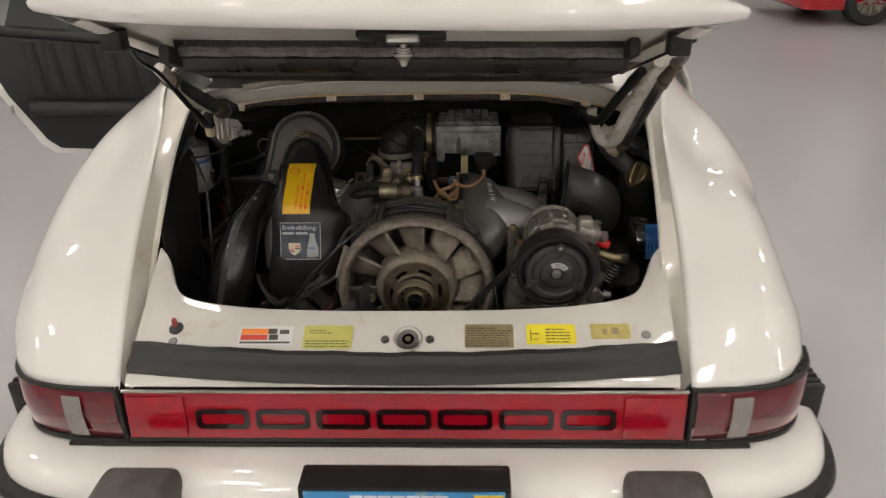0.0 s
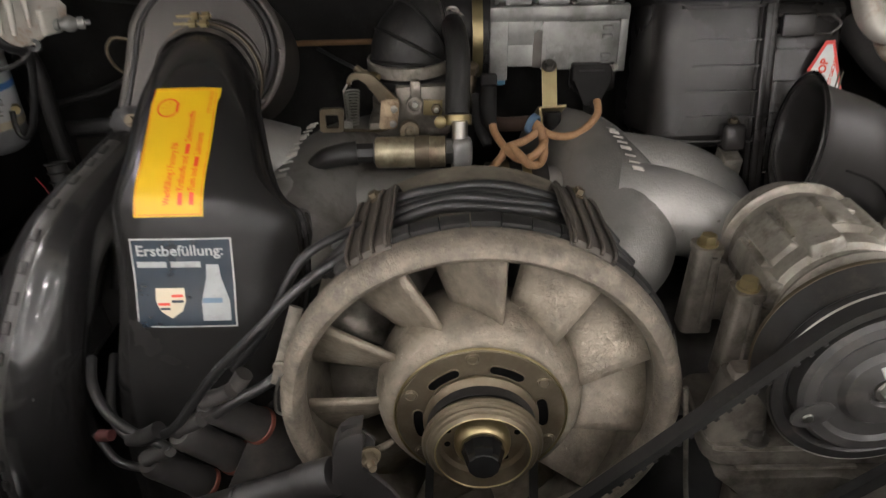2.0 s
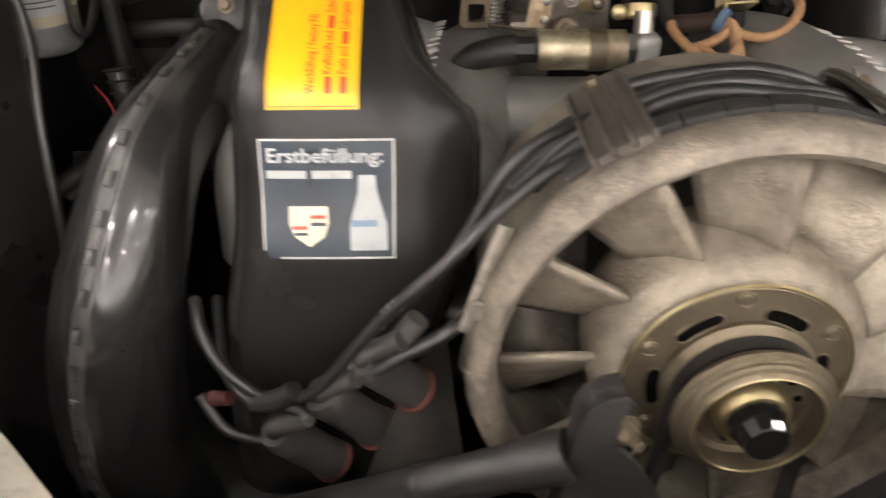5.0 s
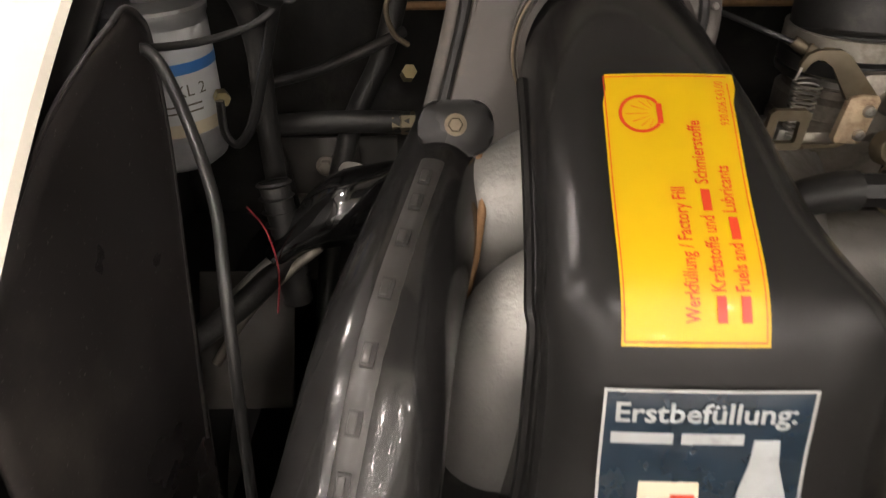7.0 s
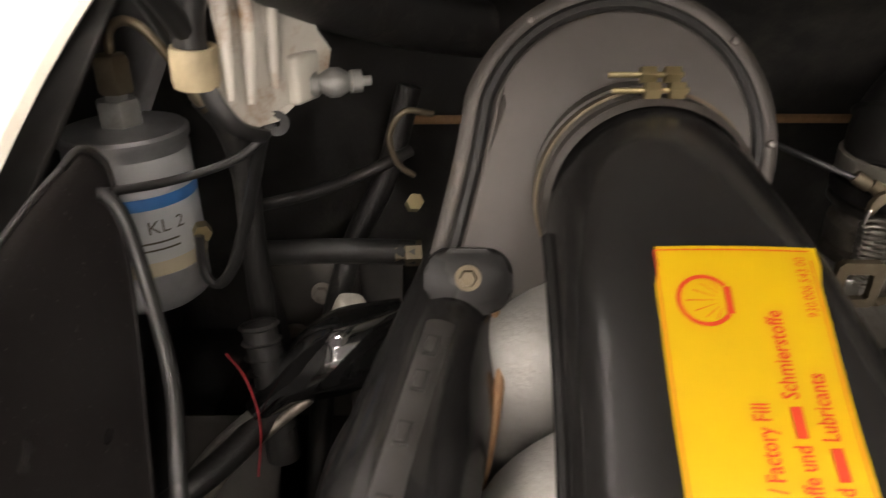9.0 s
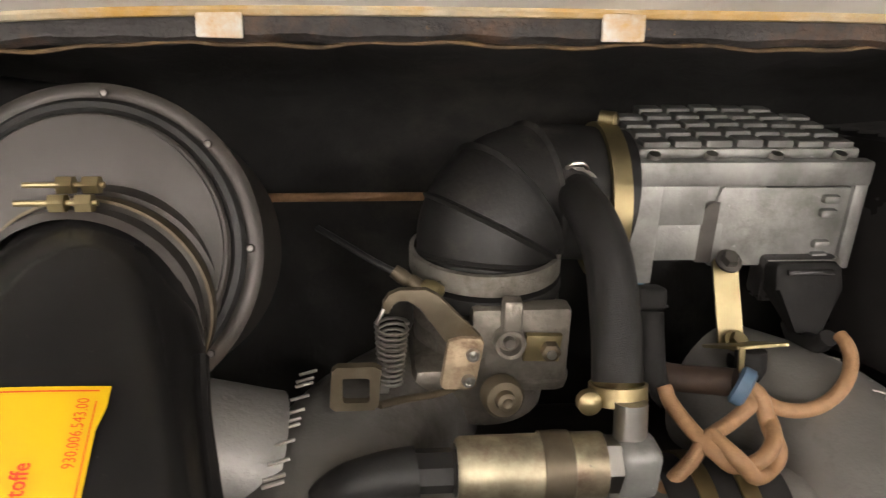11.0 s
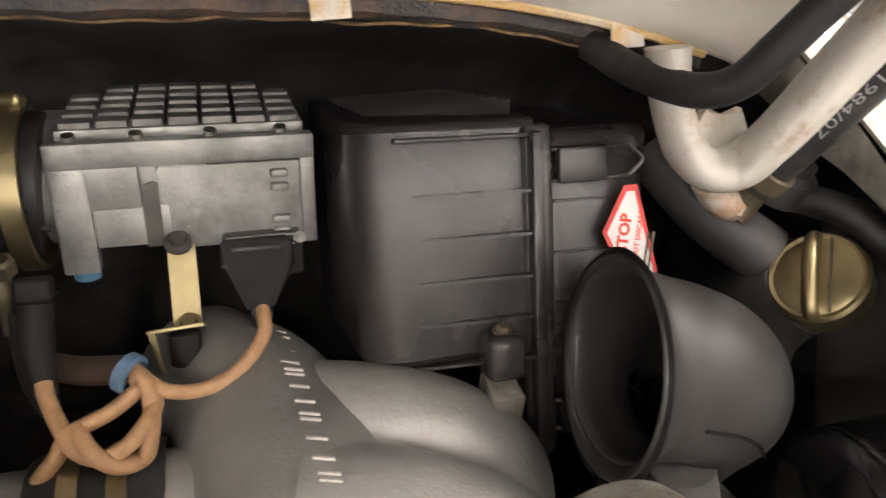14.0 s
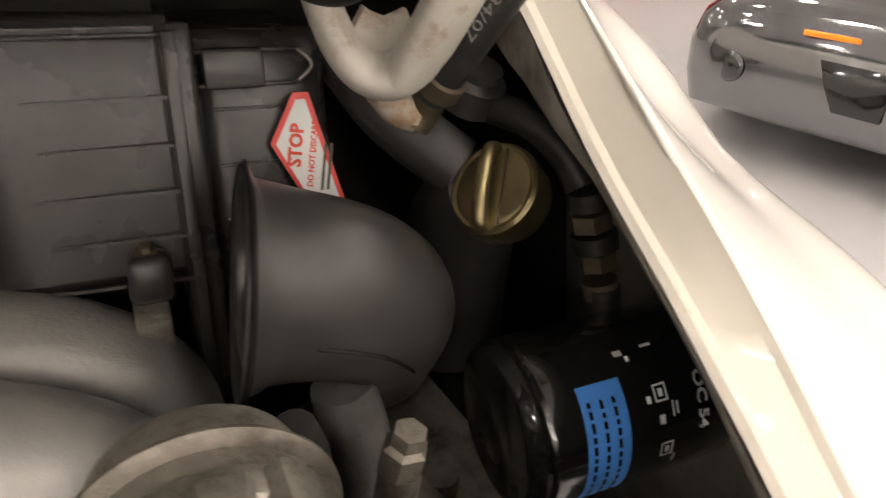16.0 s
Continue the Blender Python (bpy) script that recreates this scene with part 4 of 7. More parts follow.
part("bolt_boss", prism(rounded(.048, .036, .014, 5), .011, basis((-.353, .3125, .8747), bn), None, .003), BLACK_PLASTIC, pipe, "square boss with a bolt")
part("boss_bolt", bolt_bm(basis((-.353, .3012, .8820), bn), .0048, .0045), BRASS_DIRTY, pipe, "steel hex bolt")


# ---- compressor ----
comp = thing("compressor", "dirty cast aluminium air conditioning compressor with a black clutch pulley", "compressor")
CC = Vector((.298, 0, .797))
GRIMY_BASE = mat("grimy_dark_casting", (.15, .136, .115), .55, metal=.5, var=.35, vscale=26, bump=.25, bscale=220, stain=(.05, .043, .034), sscale=22, samount=.6, rvar=.12)


def on_comp(y, dx=0, dz=0):
    return basis((CC.x + dx, y, CC.z + dz), (0, -1, 0))


def taper_lug(o, d, w, ln, h):
    """A raised pad that narrows outwards from a round casting."""
    m = basis(o, d, (d.z, 0, -d.x))
    return skin([[m @ Vector((x, y, z)) for x, y in rounded(w * k, ln * q, .004 * k, 3)] for k, q, z in ((1.25, 1.1, -.006), (1.12, 1.04, .0), (1.0, 1.0, h * .75), (.90, .96, h), (.80, .92, h * 1.05))])


body = part("housing", lathe([(0, -.19), (.05, -.19), (.066, -.18), (.072, -.165), (.073, -.135), (.078, -.13), (.078, -.115), (.073, -.11), (.072, -.07), (.078, -.065), (.078, -.05), (.073, -.045), (.070, -.02), (.05, -.01), (0, -.01)], 48, on_comp(0, .010, .004) @ Matrix.Diagonal((.77, .77, 1, 1))), ALU, comp, "stained cast aluminium housing", angle=30)
for a, y0, ln, w, h in ((18, .085, .08, .024, .010), (52, .095, .07, .030, .012), (84, .10, .05, .022, .010), (112, .085, .075, .028, .013), (140, .095, .06, .026, .011), (168, .085, .08, .024, .010), (205, .085, .07, .024, .010)):
    d = Vector((math.cos(radians(a)), 0, math.sin(radians(a))))
    o = Vector((CC.x + .010, y0, CC.z + .004)) + d * .0535
    part("casting_lug", taper_lug(o, d, w, ln, h), ALU, body, angle=30)
for y in (.03, .075, .105, .15):
    part("casting_ring", lathe([(.0555, -.0045), (.0620, -.0025), (.0635, -.001), (.0635, .001), (.0620, .0025), (.0555, .0045)], 56, on_comp(y, .010, .004)), ALU_DIRTY, body, "cast ring joint")
CLUTCH_RIM = mat("dull_black_pulley", (.016, .0155, .015), .42, var=.3, vscale=40, stain=(.06, .05, .042), sscale=26, samount=.3, rvar=.1)
pul = part("pulley", lathe([(.05, -.035), (.078, -.035), (.0795, -.033), (.0795, -.029), (.070, -.017), (.070, -.014), (.0795, -.003), (.0795, .002), (.0775, .005), (.070, .0055), (.066, .002), (.064, -.004), (0, -.004)], 72, on_comp(-.035)), CLUTCH_RIM, comp, "black belt pulley with a worn rim")
part("worn_edge", lathe([(.0788, .0022), (.0799, .0030), (.0790, .0046)], 72, on_comp(-.035)), STEEL, pul, "bright worn edge")
part("worn_rim", lathe([(.0785, -.0362), (.0799, -.0345), (.0799, -.031), (.0790, -.030)], 64, on_comp(-.035)), BRASS_DIRTY, pul, "rusty worn edge")
CLUTCH = mat("worn_black_clutch", (.032, .031, .030), .40, var=.3, vscale=30, stain=(.08, .072, .062), sscale=18, samount=.35, rvar=.1)
cl = part("clutch_plate", lathe([(.0615, -.004), (.0615, .010), (.058, .0135), (.050, .014), (.046, .0115), (.034, .0115), (.030, .0155), (.026, .0165), (.014, .0165), (.012, .013), (0, .013)], 64, on_comp(-.035)), CLUTCH, comp, "gloss black clutch plate", angle=25)
for i in range(3):
    a = radians(205 + 120 * i)
    q = Vector((CC.x + .053 * math.cos(a), -.0485, CC.z + .053 * math.sin(a)))
    part("lobe", prism([(.016 * math.cos(radians(t_)) , .0105 * math.sin(radians(t_))) for t_ in range(0, 360, 20)], .003, basis(q + Vector((0, .0012, 0)), (0, -1, 0), (math.cos(a), 0, math.sin(a))), None, .001), CLUTCH, cl)
    part("rivet", lathe([(0, .002), (.0035, .0015), (.0042, 0)], 14, basis(q + Vector((.004 * math.cos(a), -.002, .004 * math.sin(a))), (0, -1, 0))), STEEL, cl)
part("centre_bolt", bolt_bm(on_comp(-.048), .0068, .007, 1.4), STEEL, cl, "steel centre bolt")
b = bmesh.new()
arc = [(CC.x + r * math.cos(radians(a)), -.0520, CC.z + r * math.sin(radians(a))) for r, an in ((.0265, range(30, 121, 10)), (.015, range(120, 29, -10))) for a in an]
b.faces.new([b.verts.new(p) for p in arc])
lab = part("label", b, mat("silver_label", (.62, .62, .60), .35, metal=.4, var=.1, vscale=300), cl, "curved silver label")
b = bmesh.new()
for r in (.024, .0215, .019):
    o = [(CC.x + q * math.cos(radians(a)), -.0524, CC.z + q * math.sin(radians(a))) for q, an in ((r, range(38, 108, 10)), (r - .0009, range(98, 37, -10))) for a in an]
    b.faces.new([b.verts.new(p) for p in o])
part("writing", b, DARK_STEEL, cl, "unreadable small print")
# mounting posts and base
def taper(x, y, z0, z1, a0, b0, a1, b1, n=3):
    """An upright bar with rounded corners, a by b at the foot and at the head."""
    rows = []
    for k in range(n + 1):
        u = k / n
        a, b = a0 + (a1 - a0) * u, b0 + (b1 - b0) * u
        rows.append([(x + p, y + q, z0 + (z1 - z0) * u) for p, q in rounded(a, b, min(a, b) * .22, 3)])
    return skin(rows)


for x, y in ((.221, .121), (.231, .05)):
    p = part("post", taper(x, y, .729, .814, .030, .026, .0225, .021), ALU_DIRTY, comp, "grimy cast mounting post", angle=30)
    part("post_rib", taper(x + .004, y - .0115, .735, .812, .007, .010, .005, .006), ALU_DIRTY, p)
    part("post_head", taper(x, y, .8135, .8195, .026, .024, .0255, .0235, 1), ALU_DIRTY, p)
    part("post_bolt", bolt_bm(basis((x, y, .8195), (0, 0, 1)), .0080, .0078, 1.2), BRASS, p, "brass-coloured hex bolt")
    part("web", prism([(0, 0), (.042, 0), (.034, .030), (.012, .062), (0, .066)], .010, basis((x + .008, y + .005, .738), (0, -1, 0), (1, 0, 0)), None, .002), ALU_DIRTY, comp, "cast web")
part("base", prism(rounded(.19, .095, .018, 4), .019, Matrix.Translation((.293, .032, .687)), None, .003), GRIMY_BASE, comp, "cast base plate")
part("base_lip", tube([(.201, .06, .7045), (.1995, .005, .7045), (.204, -.009, .7045), (.216, -.0145, .7045), (.33, -.0148, .7045)], .0022, 8, 4), ALU_DIRTY, comp, "worn bright edge of the base")
part("base_tower", taper(.224, .010, .705, .764, .050, .036, .032, .026), GRIMY_BASE, comp, "cast tower", angle=30)
part("tower_pad", taper(.222, .010, .764, .771, .020, .018, .018, .016, 1), ALU_DIRTY, comp)
part("base_bolt", bolt_bm(basis((.237, -.004, .706), (0, 0, 1)), .0085, .009, 1.5), DARK_STEEL, comp)
part("lower_bracket", prism([(0, 0), (.10, 0), (.17, -.02), (.17, -.045), (.06, -.040), (.04, -.038)], .05, basis((.207, .030, .676), (0, -1, 0), (1, 0, 0)), None, .003), GRIMY_BASE, comp, "cast lower bracket")
part("shim", box((.10, .05, .003), Matrix.Translation((.275, .010, .6805)), .0008), ALU_DIRTY, comp, "thin bright shim")
part("leg", taper(.240, -.002, .54, .650, .022, .02, .026, .024), GRIMY_BASE, comp)
part("stay_rod", tube([(0.175, 0.0, 0.759), (0.181, 0.0, 0.721), (0.187, 0.0, 0.68), (0.194, 0.0, 0.635), (0.205, 0.0, 0.585)], .0022, 8, 4), ALU_DIRTY, comp, "thin steel stay rod")
part("ear", prism([(0, 0), (.03, -.01), (.036, .012), (.02, .03), (0, .024)], .012, basis((.366, -.02, .722), (0, -1, 0), (1, 0, 0)), None, .003), ALU_DIRTY, comp)
part("ear_bolt", bolt_bm(basis((.398, -.034, .742), (.9, -.4, .1)), .007, .012, 1.3), STEEL, comp)
eye = part("pivot_eye", lathe([(.007, -.012), (.016, -.012), (.0175, 0), (.016, .012), (.007, .012)], 24, basis((.178, -.005, .598), (.1, -1, .1)), close=True), ALU_DIRTY, comp, "cast pivot eye")
part("eye_bolt", bolt_bm(basis((.179, -.017, .599), (.1, -1, .1)), .0065, .006, 1.4), STEEL, eye)
man = part("line_block", box((.05, .055, .03), Matrix.Translation((.372, .065, .84)) @ pose(0, 0, 0, 0, 18, 0), .006), ALU, comp, "cast line connection block")
part("block_tower", box((.028, .03, .026), Matrix.Translation((.366, .055, .862)), .005), ALU, man)
part("block_tower", lathe([(0, 0), (.012, 0), (.012, .022), (.008, .024), (0, .024)], 16, basis((.392, .06, .83), (.8, -.5, .1))), ALU, man)
part("red_cap", lathe([(0, 0), (.0095, 0), (.011, .002), (.011, .016), (.0095, .018), (.0095, .026), (.006, .028), (0, .028)], 18, basis((.394, .058, .820), (.86, -.42, -.22))), mat("red_plastic", (.55, .015, .02), .35, var=.1), man, "bright red plastic service cap")
fit_ = part("brass_elbow", tube([(.402, .055, .792), (.425, .046, .786), (.445, .05, .782), (.455, .07, .77)], .009, 12, 5), BRASS, man, "brass elbow fitting")
part("line_hose", tube([(.455, .07, .772), (.452, .09, .745), (.44, .10, .71), (.43, .12, .64)], .013, 14, 5), RUBBER, comp, "black rubber line hose")
for i in range(6):
    part("hose_ring", lathe([(.0135, -.002), (.0155, 0), (.0135, .002)], 16, basis((.449 - .0025 * i, .088 + .003 * i, .752 - .009 * i), (-.25, .3, -.9))), DARK_STEEL, comp)

# belts
belt = thing("drive_belt", "black toothed drive belt running to the compressor pulley", "belt")


def belt_loop(c1, r1, c2, r2, y, w, h):
    """Outer loop round two wheels that lie in one upright plane, open as a list of (x, z, out)."""
    (x1, z1), (x2, z2) = c1, c2
    d = math.hypot(x2 - x1, z2 - z1)
    base, off = math.atan2(z2 - z1, x2 - x1), math.acos((r1 - r2) / d)
    out = []
    for k in range(25):
        a = base + off + (2 * math.pi - 2 * off) * k / 24
        out.append((x1 + r1 * math.cos(a), z1 + r1 * math.sin(a), a))
    for k in range(25):
        a = base - off + 2 * off * k / 24
        out.append((x2 + r2 * math.cos(a), z2 + r2 * math.sin(a), a))
    rings = []
    for x, z, a in out:
        c, s = math.cos(a), math.sin(a)
        rings.append([(x + c * e, y + f, z + s * e) for e, f in ((0, -w / 2), (0, w / 2), (-h, w * .32), (-h, -w * .32))])
    rings.append(rings[0])
    return skin(rings, cap=False), out


bm, loop = belt_loop((-.055, .44), .065, (CC.x, CC.z), .0815, -.048, .0125, .009)
run = part("run", bm, RUBBER, belt, "black rubber belt", angle=25)
a_ = Vector((loop[0][0], 0, loop[0][1]))
tl, tr = loop[-1], loop[0]
p0, p1 = Vector((loop[49][0], -.048, loop[49][1])), Vector((loop[0][0], -.048, loop[0][1]))
inn = Vector((-math.cos(loop[0][2]), 0, -math.sin(loop[0][2])))
for k in range(44):
    q = p0.lerp(p1, (k + .5) / 44) + inn * .0105
    part("tooth", box((.0038, .0075, .0026), basis(q, inn, (p1 - p0)), 0), RUBBER, run)
fbelt = thing("fan_belt", "narrow black fan belt over the pulley", "belt")
bm, loop2 = belt_loop((.012, .42), .06, (FAN.x, FAN.z), .0445, -.0225 + FAN.y, .010, .007)
part("run", bm, RUBBER, fbelt, angle=25)

# ---- strut, boots and cables left of the fan ----
ARM_BLACK = mat("dusty_black_paint", (.026, .0245, .024), .40, var=.2, vscale=20, stain=(.075, .065, .055), sscale=14, samount=.3, rvar=.08, spec=.4)
arm = thing("tensioner_arm", "black tubular arm bolted to a pressed bracket", "arm")
a0, a1 = Vector((-.315, -.018, .610)), Vector((-.100, -.056, .728))
d = a1 - a0
m = basis(a0, d)
L = d.length
part("tube", lathe([(0, 0), (.0132, 0), (.0132, L * .60), (.0140, L * .605), (.0140, L * .62), (.0133, L * .625), (.0140, L * .63), (.0140, L * .645), (.0136, L * .65), (.0136, L * .90), (0, L * .90)], 32, m), ARM_BLACK, arm, "black painted tube")
part("end_bush", lathe([(0, L * .86), (.0148, L * .865), (.0155, L * .88), (.0155, L * .985), (.0145, L), (0, L)], 28, m), ARM_BLACK, arm, "worn end bush")
plate_xz = [(-.100, .744), (-.099, .760), (-.094, .770), (-.086, .7765), (-.076, .779), (-.074, .771), (-.0775, .758), (-.0795, .748), (-.0785, .7405), (-.071, .737), (-.059, .720), (-.042, .689), (-.036, .640), (-.112, .640), (-.106, .69), (-.103, .720)]
pl = part("bracket", prism([(x + .08, z - .74) for x, z in plate_xz], .004, basis((-.08, -.060, .74), (0, -1, 0), (1, 0, 0)), None, .0012), ARM_BLACK, arm, "pressed black bracket")
part("bracket_flange", skin([[(x, y, z) for y in (-.064, -.055, -.045)] for x, z in [(-.112, .640), (-.106, .69), (-.103, .720), (-.100, .744), (-.099, .760), (-.094, .770), (-.086, .7765), (-.076, .779)]], closed=False), ARM_BLACK, pl, "folded flange")
part("backing", prism([(-.012, -.022), (.006, -.02), (.010, .012), (-.002, .026), (-.014, .024)], .003, basis((-.078, -.0535, .752), (0, -1, 0), (1, 0, 0))), ARM_BLACK, arm)
part("bolt", bolt_bm(basis((-.0735, -.0585, .7505), (.30, -.93, .1)), .0062, .007, 1.45, None, .008), BRASS_DIRTY, arm, "zinc-plated bolt and nut")

coil = thing("spark_plug_boots", "row of three black rubber plug boots in a tin plate", "plug boots")
part("tin_plate", prism([(-.062, -.125), (.014, .052), (.030, .048), (.05, -.10)], .003, basis((-.196, .062, .655), (.35, -.75, .45), (1, 0, 0))), ARM_BLACK, coil, "black tin plate")
BOOT_RUBBER = mat("dusty_boot_rubber", (.045, .042, .040), .48, var=.2, vscale=30, stain=(.07, .062, .055), sscale=20, samount=.4)
for i, (top_, end_) in enumerate((((-.221, .030, .722), (-.192, .055, .672)), ((-.252, .030, .690), (-.222, .055, .632)), ((-.287, .030, .655), (-.258, .055, .596)))):
    top_, end_ = Vector(top_), Vector(end_)
    ax, ln = (end_ - top_).normalized(), (end_ - top_).length
    bt = part("boot", lathe([(0, -.004), (.0125, -.003), (.0150, .002), (.0155, .010), (.0148, .013), (.0152, .016), (.0152, ln - .010), (.0162, ln - .008), (.0165, ln), (0, ln)], 26, basis(top_, ax)), BOOT_RUBBER, coil, "black rubber boot")
    part("seal_ring", lathe([(.0165, ln - .002), (.0176, ln - .001), (.0178, ln + .003), (.0165, ln + .004)], 26, basis(top_, ax)), mat("orange_silicone", (.20, .06, .04), .5, var=.2) if i == 0 else bpy.data.materials["orange_silicone"], bt, "orange silicone ring")
    part("elbow", tube([top_ + ax * .008, top_ - ax * .008 + Vector((.002, -.003, .002)), top_ + Vector((.012, -.008, .016)), top_ + Vector((.026, -.012, .026))], .0068, 14, 5), BOOT_RUBBER, bt, "boot elbow")
wires = thing("ignition_leads", "black ignition leads running down beside the fan", "cables")
for pts, r in (
    ([(-.070, .085, .872), (-.088, .075, .868), (-.109, .060, .865), (-.128, .050, .855), (-.143, .045, .833), (-.155, .042, .810), (-.173, .040, .782), (-.198, .040, .752)], .0040),
    ([(-.072, .065, .868), (-.091, .050, .859), (-.115, .040, .848), (-.139, .030, .831), (-.165, .020, .807), (-.200, .018, .772), (-.226, .018, .740), (-.252, .020, .705), (-.275, .024, .690), (-.300, .030, .684), (-.325, .055, .692), (-.345, .12, .705)], .0042),
    ([(-.138, .040, .768), (-.153, .030, .757), (-.171, .022, .747), (-.195, .018, .735), (-.213, .018, .721)], .0048),
    ([(-.185, .030, .752), (-.200, .028, .742), (-.215, .030, .730)], .0046),
    ([(-.352, .095, .722), (-.338, .062, .718), (-.318, .038, .706), (-.296, .03, .690), (-.270, .022, .684), (-.262, .018, .680)], .0046),
    ([(-.35, .06, .66), (-.33, .045, .64), (-.305, .04, .635), (-.29, .035, .645)], .0042),
):
    part("lead", tube(pts, r, 12, 6), CABLE, wires, "black ignition lead")
for x, y, z in ((-.1965, .0165, .7755), (-.200, .0165, .772), (-.2035, .0165, .7680), (-.209, .0165, .7610)):
    part("cable_mark", lathe([(.0040, -.0009), (.00445, -.0009), (.00445, .0009), (.0040, .0009)], 12, basis((x, y + .002, z), (-.62, 0, -.75))), mat("pale_print", (.30, .30, .29), .6) if "pale_print" not in bpy.data.materials else bpy.data.materials["pale_print"], wires, "pale printed mark")
part("lead_joint", tube([(-.300, .03, .684), (-.285, .026, .688), (-.268, .023, .700)], .0078, 12, 4), RUBBER, wires)
part("lead_sleeve", tube([(-.185, .0285, .757), (-.196, .027, .741), (-.206, .027, .728)], .0078, 12, 4), BOOT_RUBBER, wires)
part("terminal", lathe([(0, 0), (.0055, 0), (.005, .016), (0, .016)], 12, basis((-.330, .035, .682), (.8, -.3, .3))), mat("dark_red_plastic", (.045, .011, .010), .5), wires, "dark red terminal")

# ---- airflow meter ----
MATTE_RUBBER = mat("matte_black_rubber", (.011, .0105, .010), .7, var=.3, vscale=50, bump=.1, bscale=300, spec=.2)
afm = thing("airflow_meter", "grey die-cast airflow meter box with a ribbed cover", "airflow meter")
FY = .430
part("body", box((.160, .11, .060), Matrix.Translation((.124, FY + .058, .928)), .003), ALU_BOX, afm, "grey die-cast body")
for x0, x1, z0, z1, dy in ((.041, .206, .948, .965, .005), (.041, .063, .877, .949, .004), (.062, .094, .920, .949, .0035), (.196, .206, .886, .949, .004), (.063, .11, .893, .921, .001), (.104, .197, .888, .946, .0005)):
    part("front_rib", box((x1 - x0, .012, z1 - z0), Matrix.Translation(((x0 + x1) / 2, FY - dy + .006, (z0 + z1) / 2)), .0018), ALU_BOX, afm)
# dark strip in place of the shade in the recess between the front panels
part("arch_recess", prism([(-.0055, -.022), (-.0055, .014), (-.003, .020), (.0, .022), (.0055, .022), (.0055, -.022)], .004, basis((.099, FY + .0025, .914), (0, -1, 0), (1, 0, 0))), DARK_STEEL, afm, "dark strip painted as the shade of an arched recess")
part("bore", lathe([(.0, 0), (.018, 0), (.0185, .012), (0, .012)], 28, basis((.121, FY + .012, .935), (0, -1, 0))), ALU_BOX, afm)
for z in (.938, .928, .905, .896):
    part("lug", box((.012, .01, .006), Matrix.Translation((.182, FY, z)), .002), ALU_BOX, afm)
part("lug", lathe([(0, 0), (.0045, 0), (.0045, .012), (0, .012)], 12, basis((.193, FY + .004, .892), (0, -1, 0))), STEEL, afm)
part("screw_cap", lathe([(0, -.003), (.0085, -.003), (.0085, .003), (0, .003)], 20, basis((.053, FY + .006, .874), (0, 0, 1))), mat("blue_plastic", (.09, .22, .33), .4), afm, "blue plastic cap")
GRIMY_COVER = mat("grimy_grey_cover", (.17, .17, .162), .6, metal=.4, var=.2, vscale=40, stain=(.12, .115, .10), sscale=45, samount=.5)
cover = part("cover", box((.154, .100, .008), Matrix.Translation((.124, FY + .057, .967)), .002), ALU_BOX, afm, "cover with square ribs")
for i in range(7):
    for j in range(5):
        if j == 4 and i in (0, 6):
            continue
        x, y = .0595 + .0215 * i, FY + .0175 + .0185 * j
        part("cover_rib", box((.0185, .0150, .0075), Matrix.Translation((x, y, .9725 + .0016 * j - .0005 * abs(i - 3))), .0014), GRIMY_COVER, cover)
for x in (.056, .095, .14, .185):
    part("cover_screw", lathe([(0, .003), (.004, .003), (.0045, 0), (.0045, -.004)], 12, basis((x, FY + .004, .966), (0, -.3, 1))), STEEL, cover)
part("outlet", lathe([(.045, -.03), (.045, .012), (.040, .012)], 40, basis((.045, FY + .045, .930), (-1, 0, 0))), ALU_BOX, afm)
br = thing("support_bracket", "yellow zinc-plated bracket on a rubber mount", "bracket")
part("strip", prism([(-.009, 0), (.009, 0), (.009, .058), (.006, .062), (-.006, .062), (-.009, .058)], .002, basis((.114, .398, .842), (0, -.86, .5), (1, 0, 0))), BRASS, br, "zinc-plated strip")
part("top_bolt", bolt_bm(basis((.113, .420, .896), (0, -.6, .8)), .006, .006), DARK_STEEL, br)
part("nut", bolt_bm(basis((.115, .394, .848), (0, -.6, .8)), .0055, .006), BRASS, br)
part("mount_plate", box((.033, .052, .0024), Matrix.Translation((.1100, .3760, .8560)) @ pose(0, 0, 0, -29, -3, 0), .0006), BRASS, br, "folded zinc-plated shelf")
part("hook", prism([(.0935, .8690), (.0975, .8690), (.1010, .8385), (.0975, .8385)], .0022, basis((0, .354, 0), (0, -1, 0)), None, .0006), BRASS, br, "folded zinc-plated leg")
part("rubber_mount", lathe([(.0085, 0), (.0098, .001), (.0098, .020), (.0085, .021), (0, .021)], 24, basis((.1130, .366, .8355), (0, .25, .97))), MATTE_RUBBER, br, "black rubber mount")
part("mount_foot", lathe([(.0095, 0), (.0090, .014), (.0075, .018), (0, .018)], 20, basis((.1135, .364, .8170), (0, .12, .99))), ALU, br, "pale cast foot")
part("mount", lathe([(0, 0), (.0125, 0), (.0130, .004), (.0118, .010), (.0130, .016), (.0125, .022), (0, .022)], 28, basis((.117, .380, .8205), (0, 0, 1))), RUBBER, br, "black rubber mount")
plug = thing("sensor_plug", "black rubber connector with brown loom cable", "connector")
pm = basis((.162, .414, .882), (0, -.93, .36), (1, 0, 0))
part("connector", prism([(-.023, .012), (-.020, .015), (.020, .015), (.024, .011), (.025, -.004), (.009, -.031), (.007, -.036), (-.005, -.036), (-.007, -.031), (-.024, -.004)], .015, pm, None, .003), MATTE_RUBBER, plug, "triangular black connector")
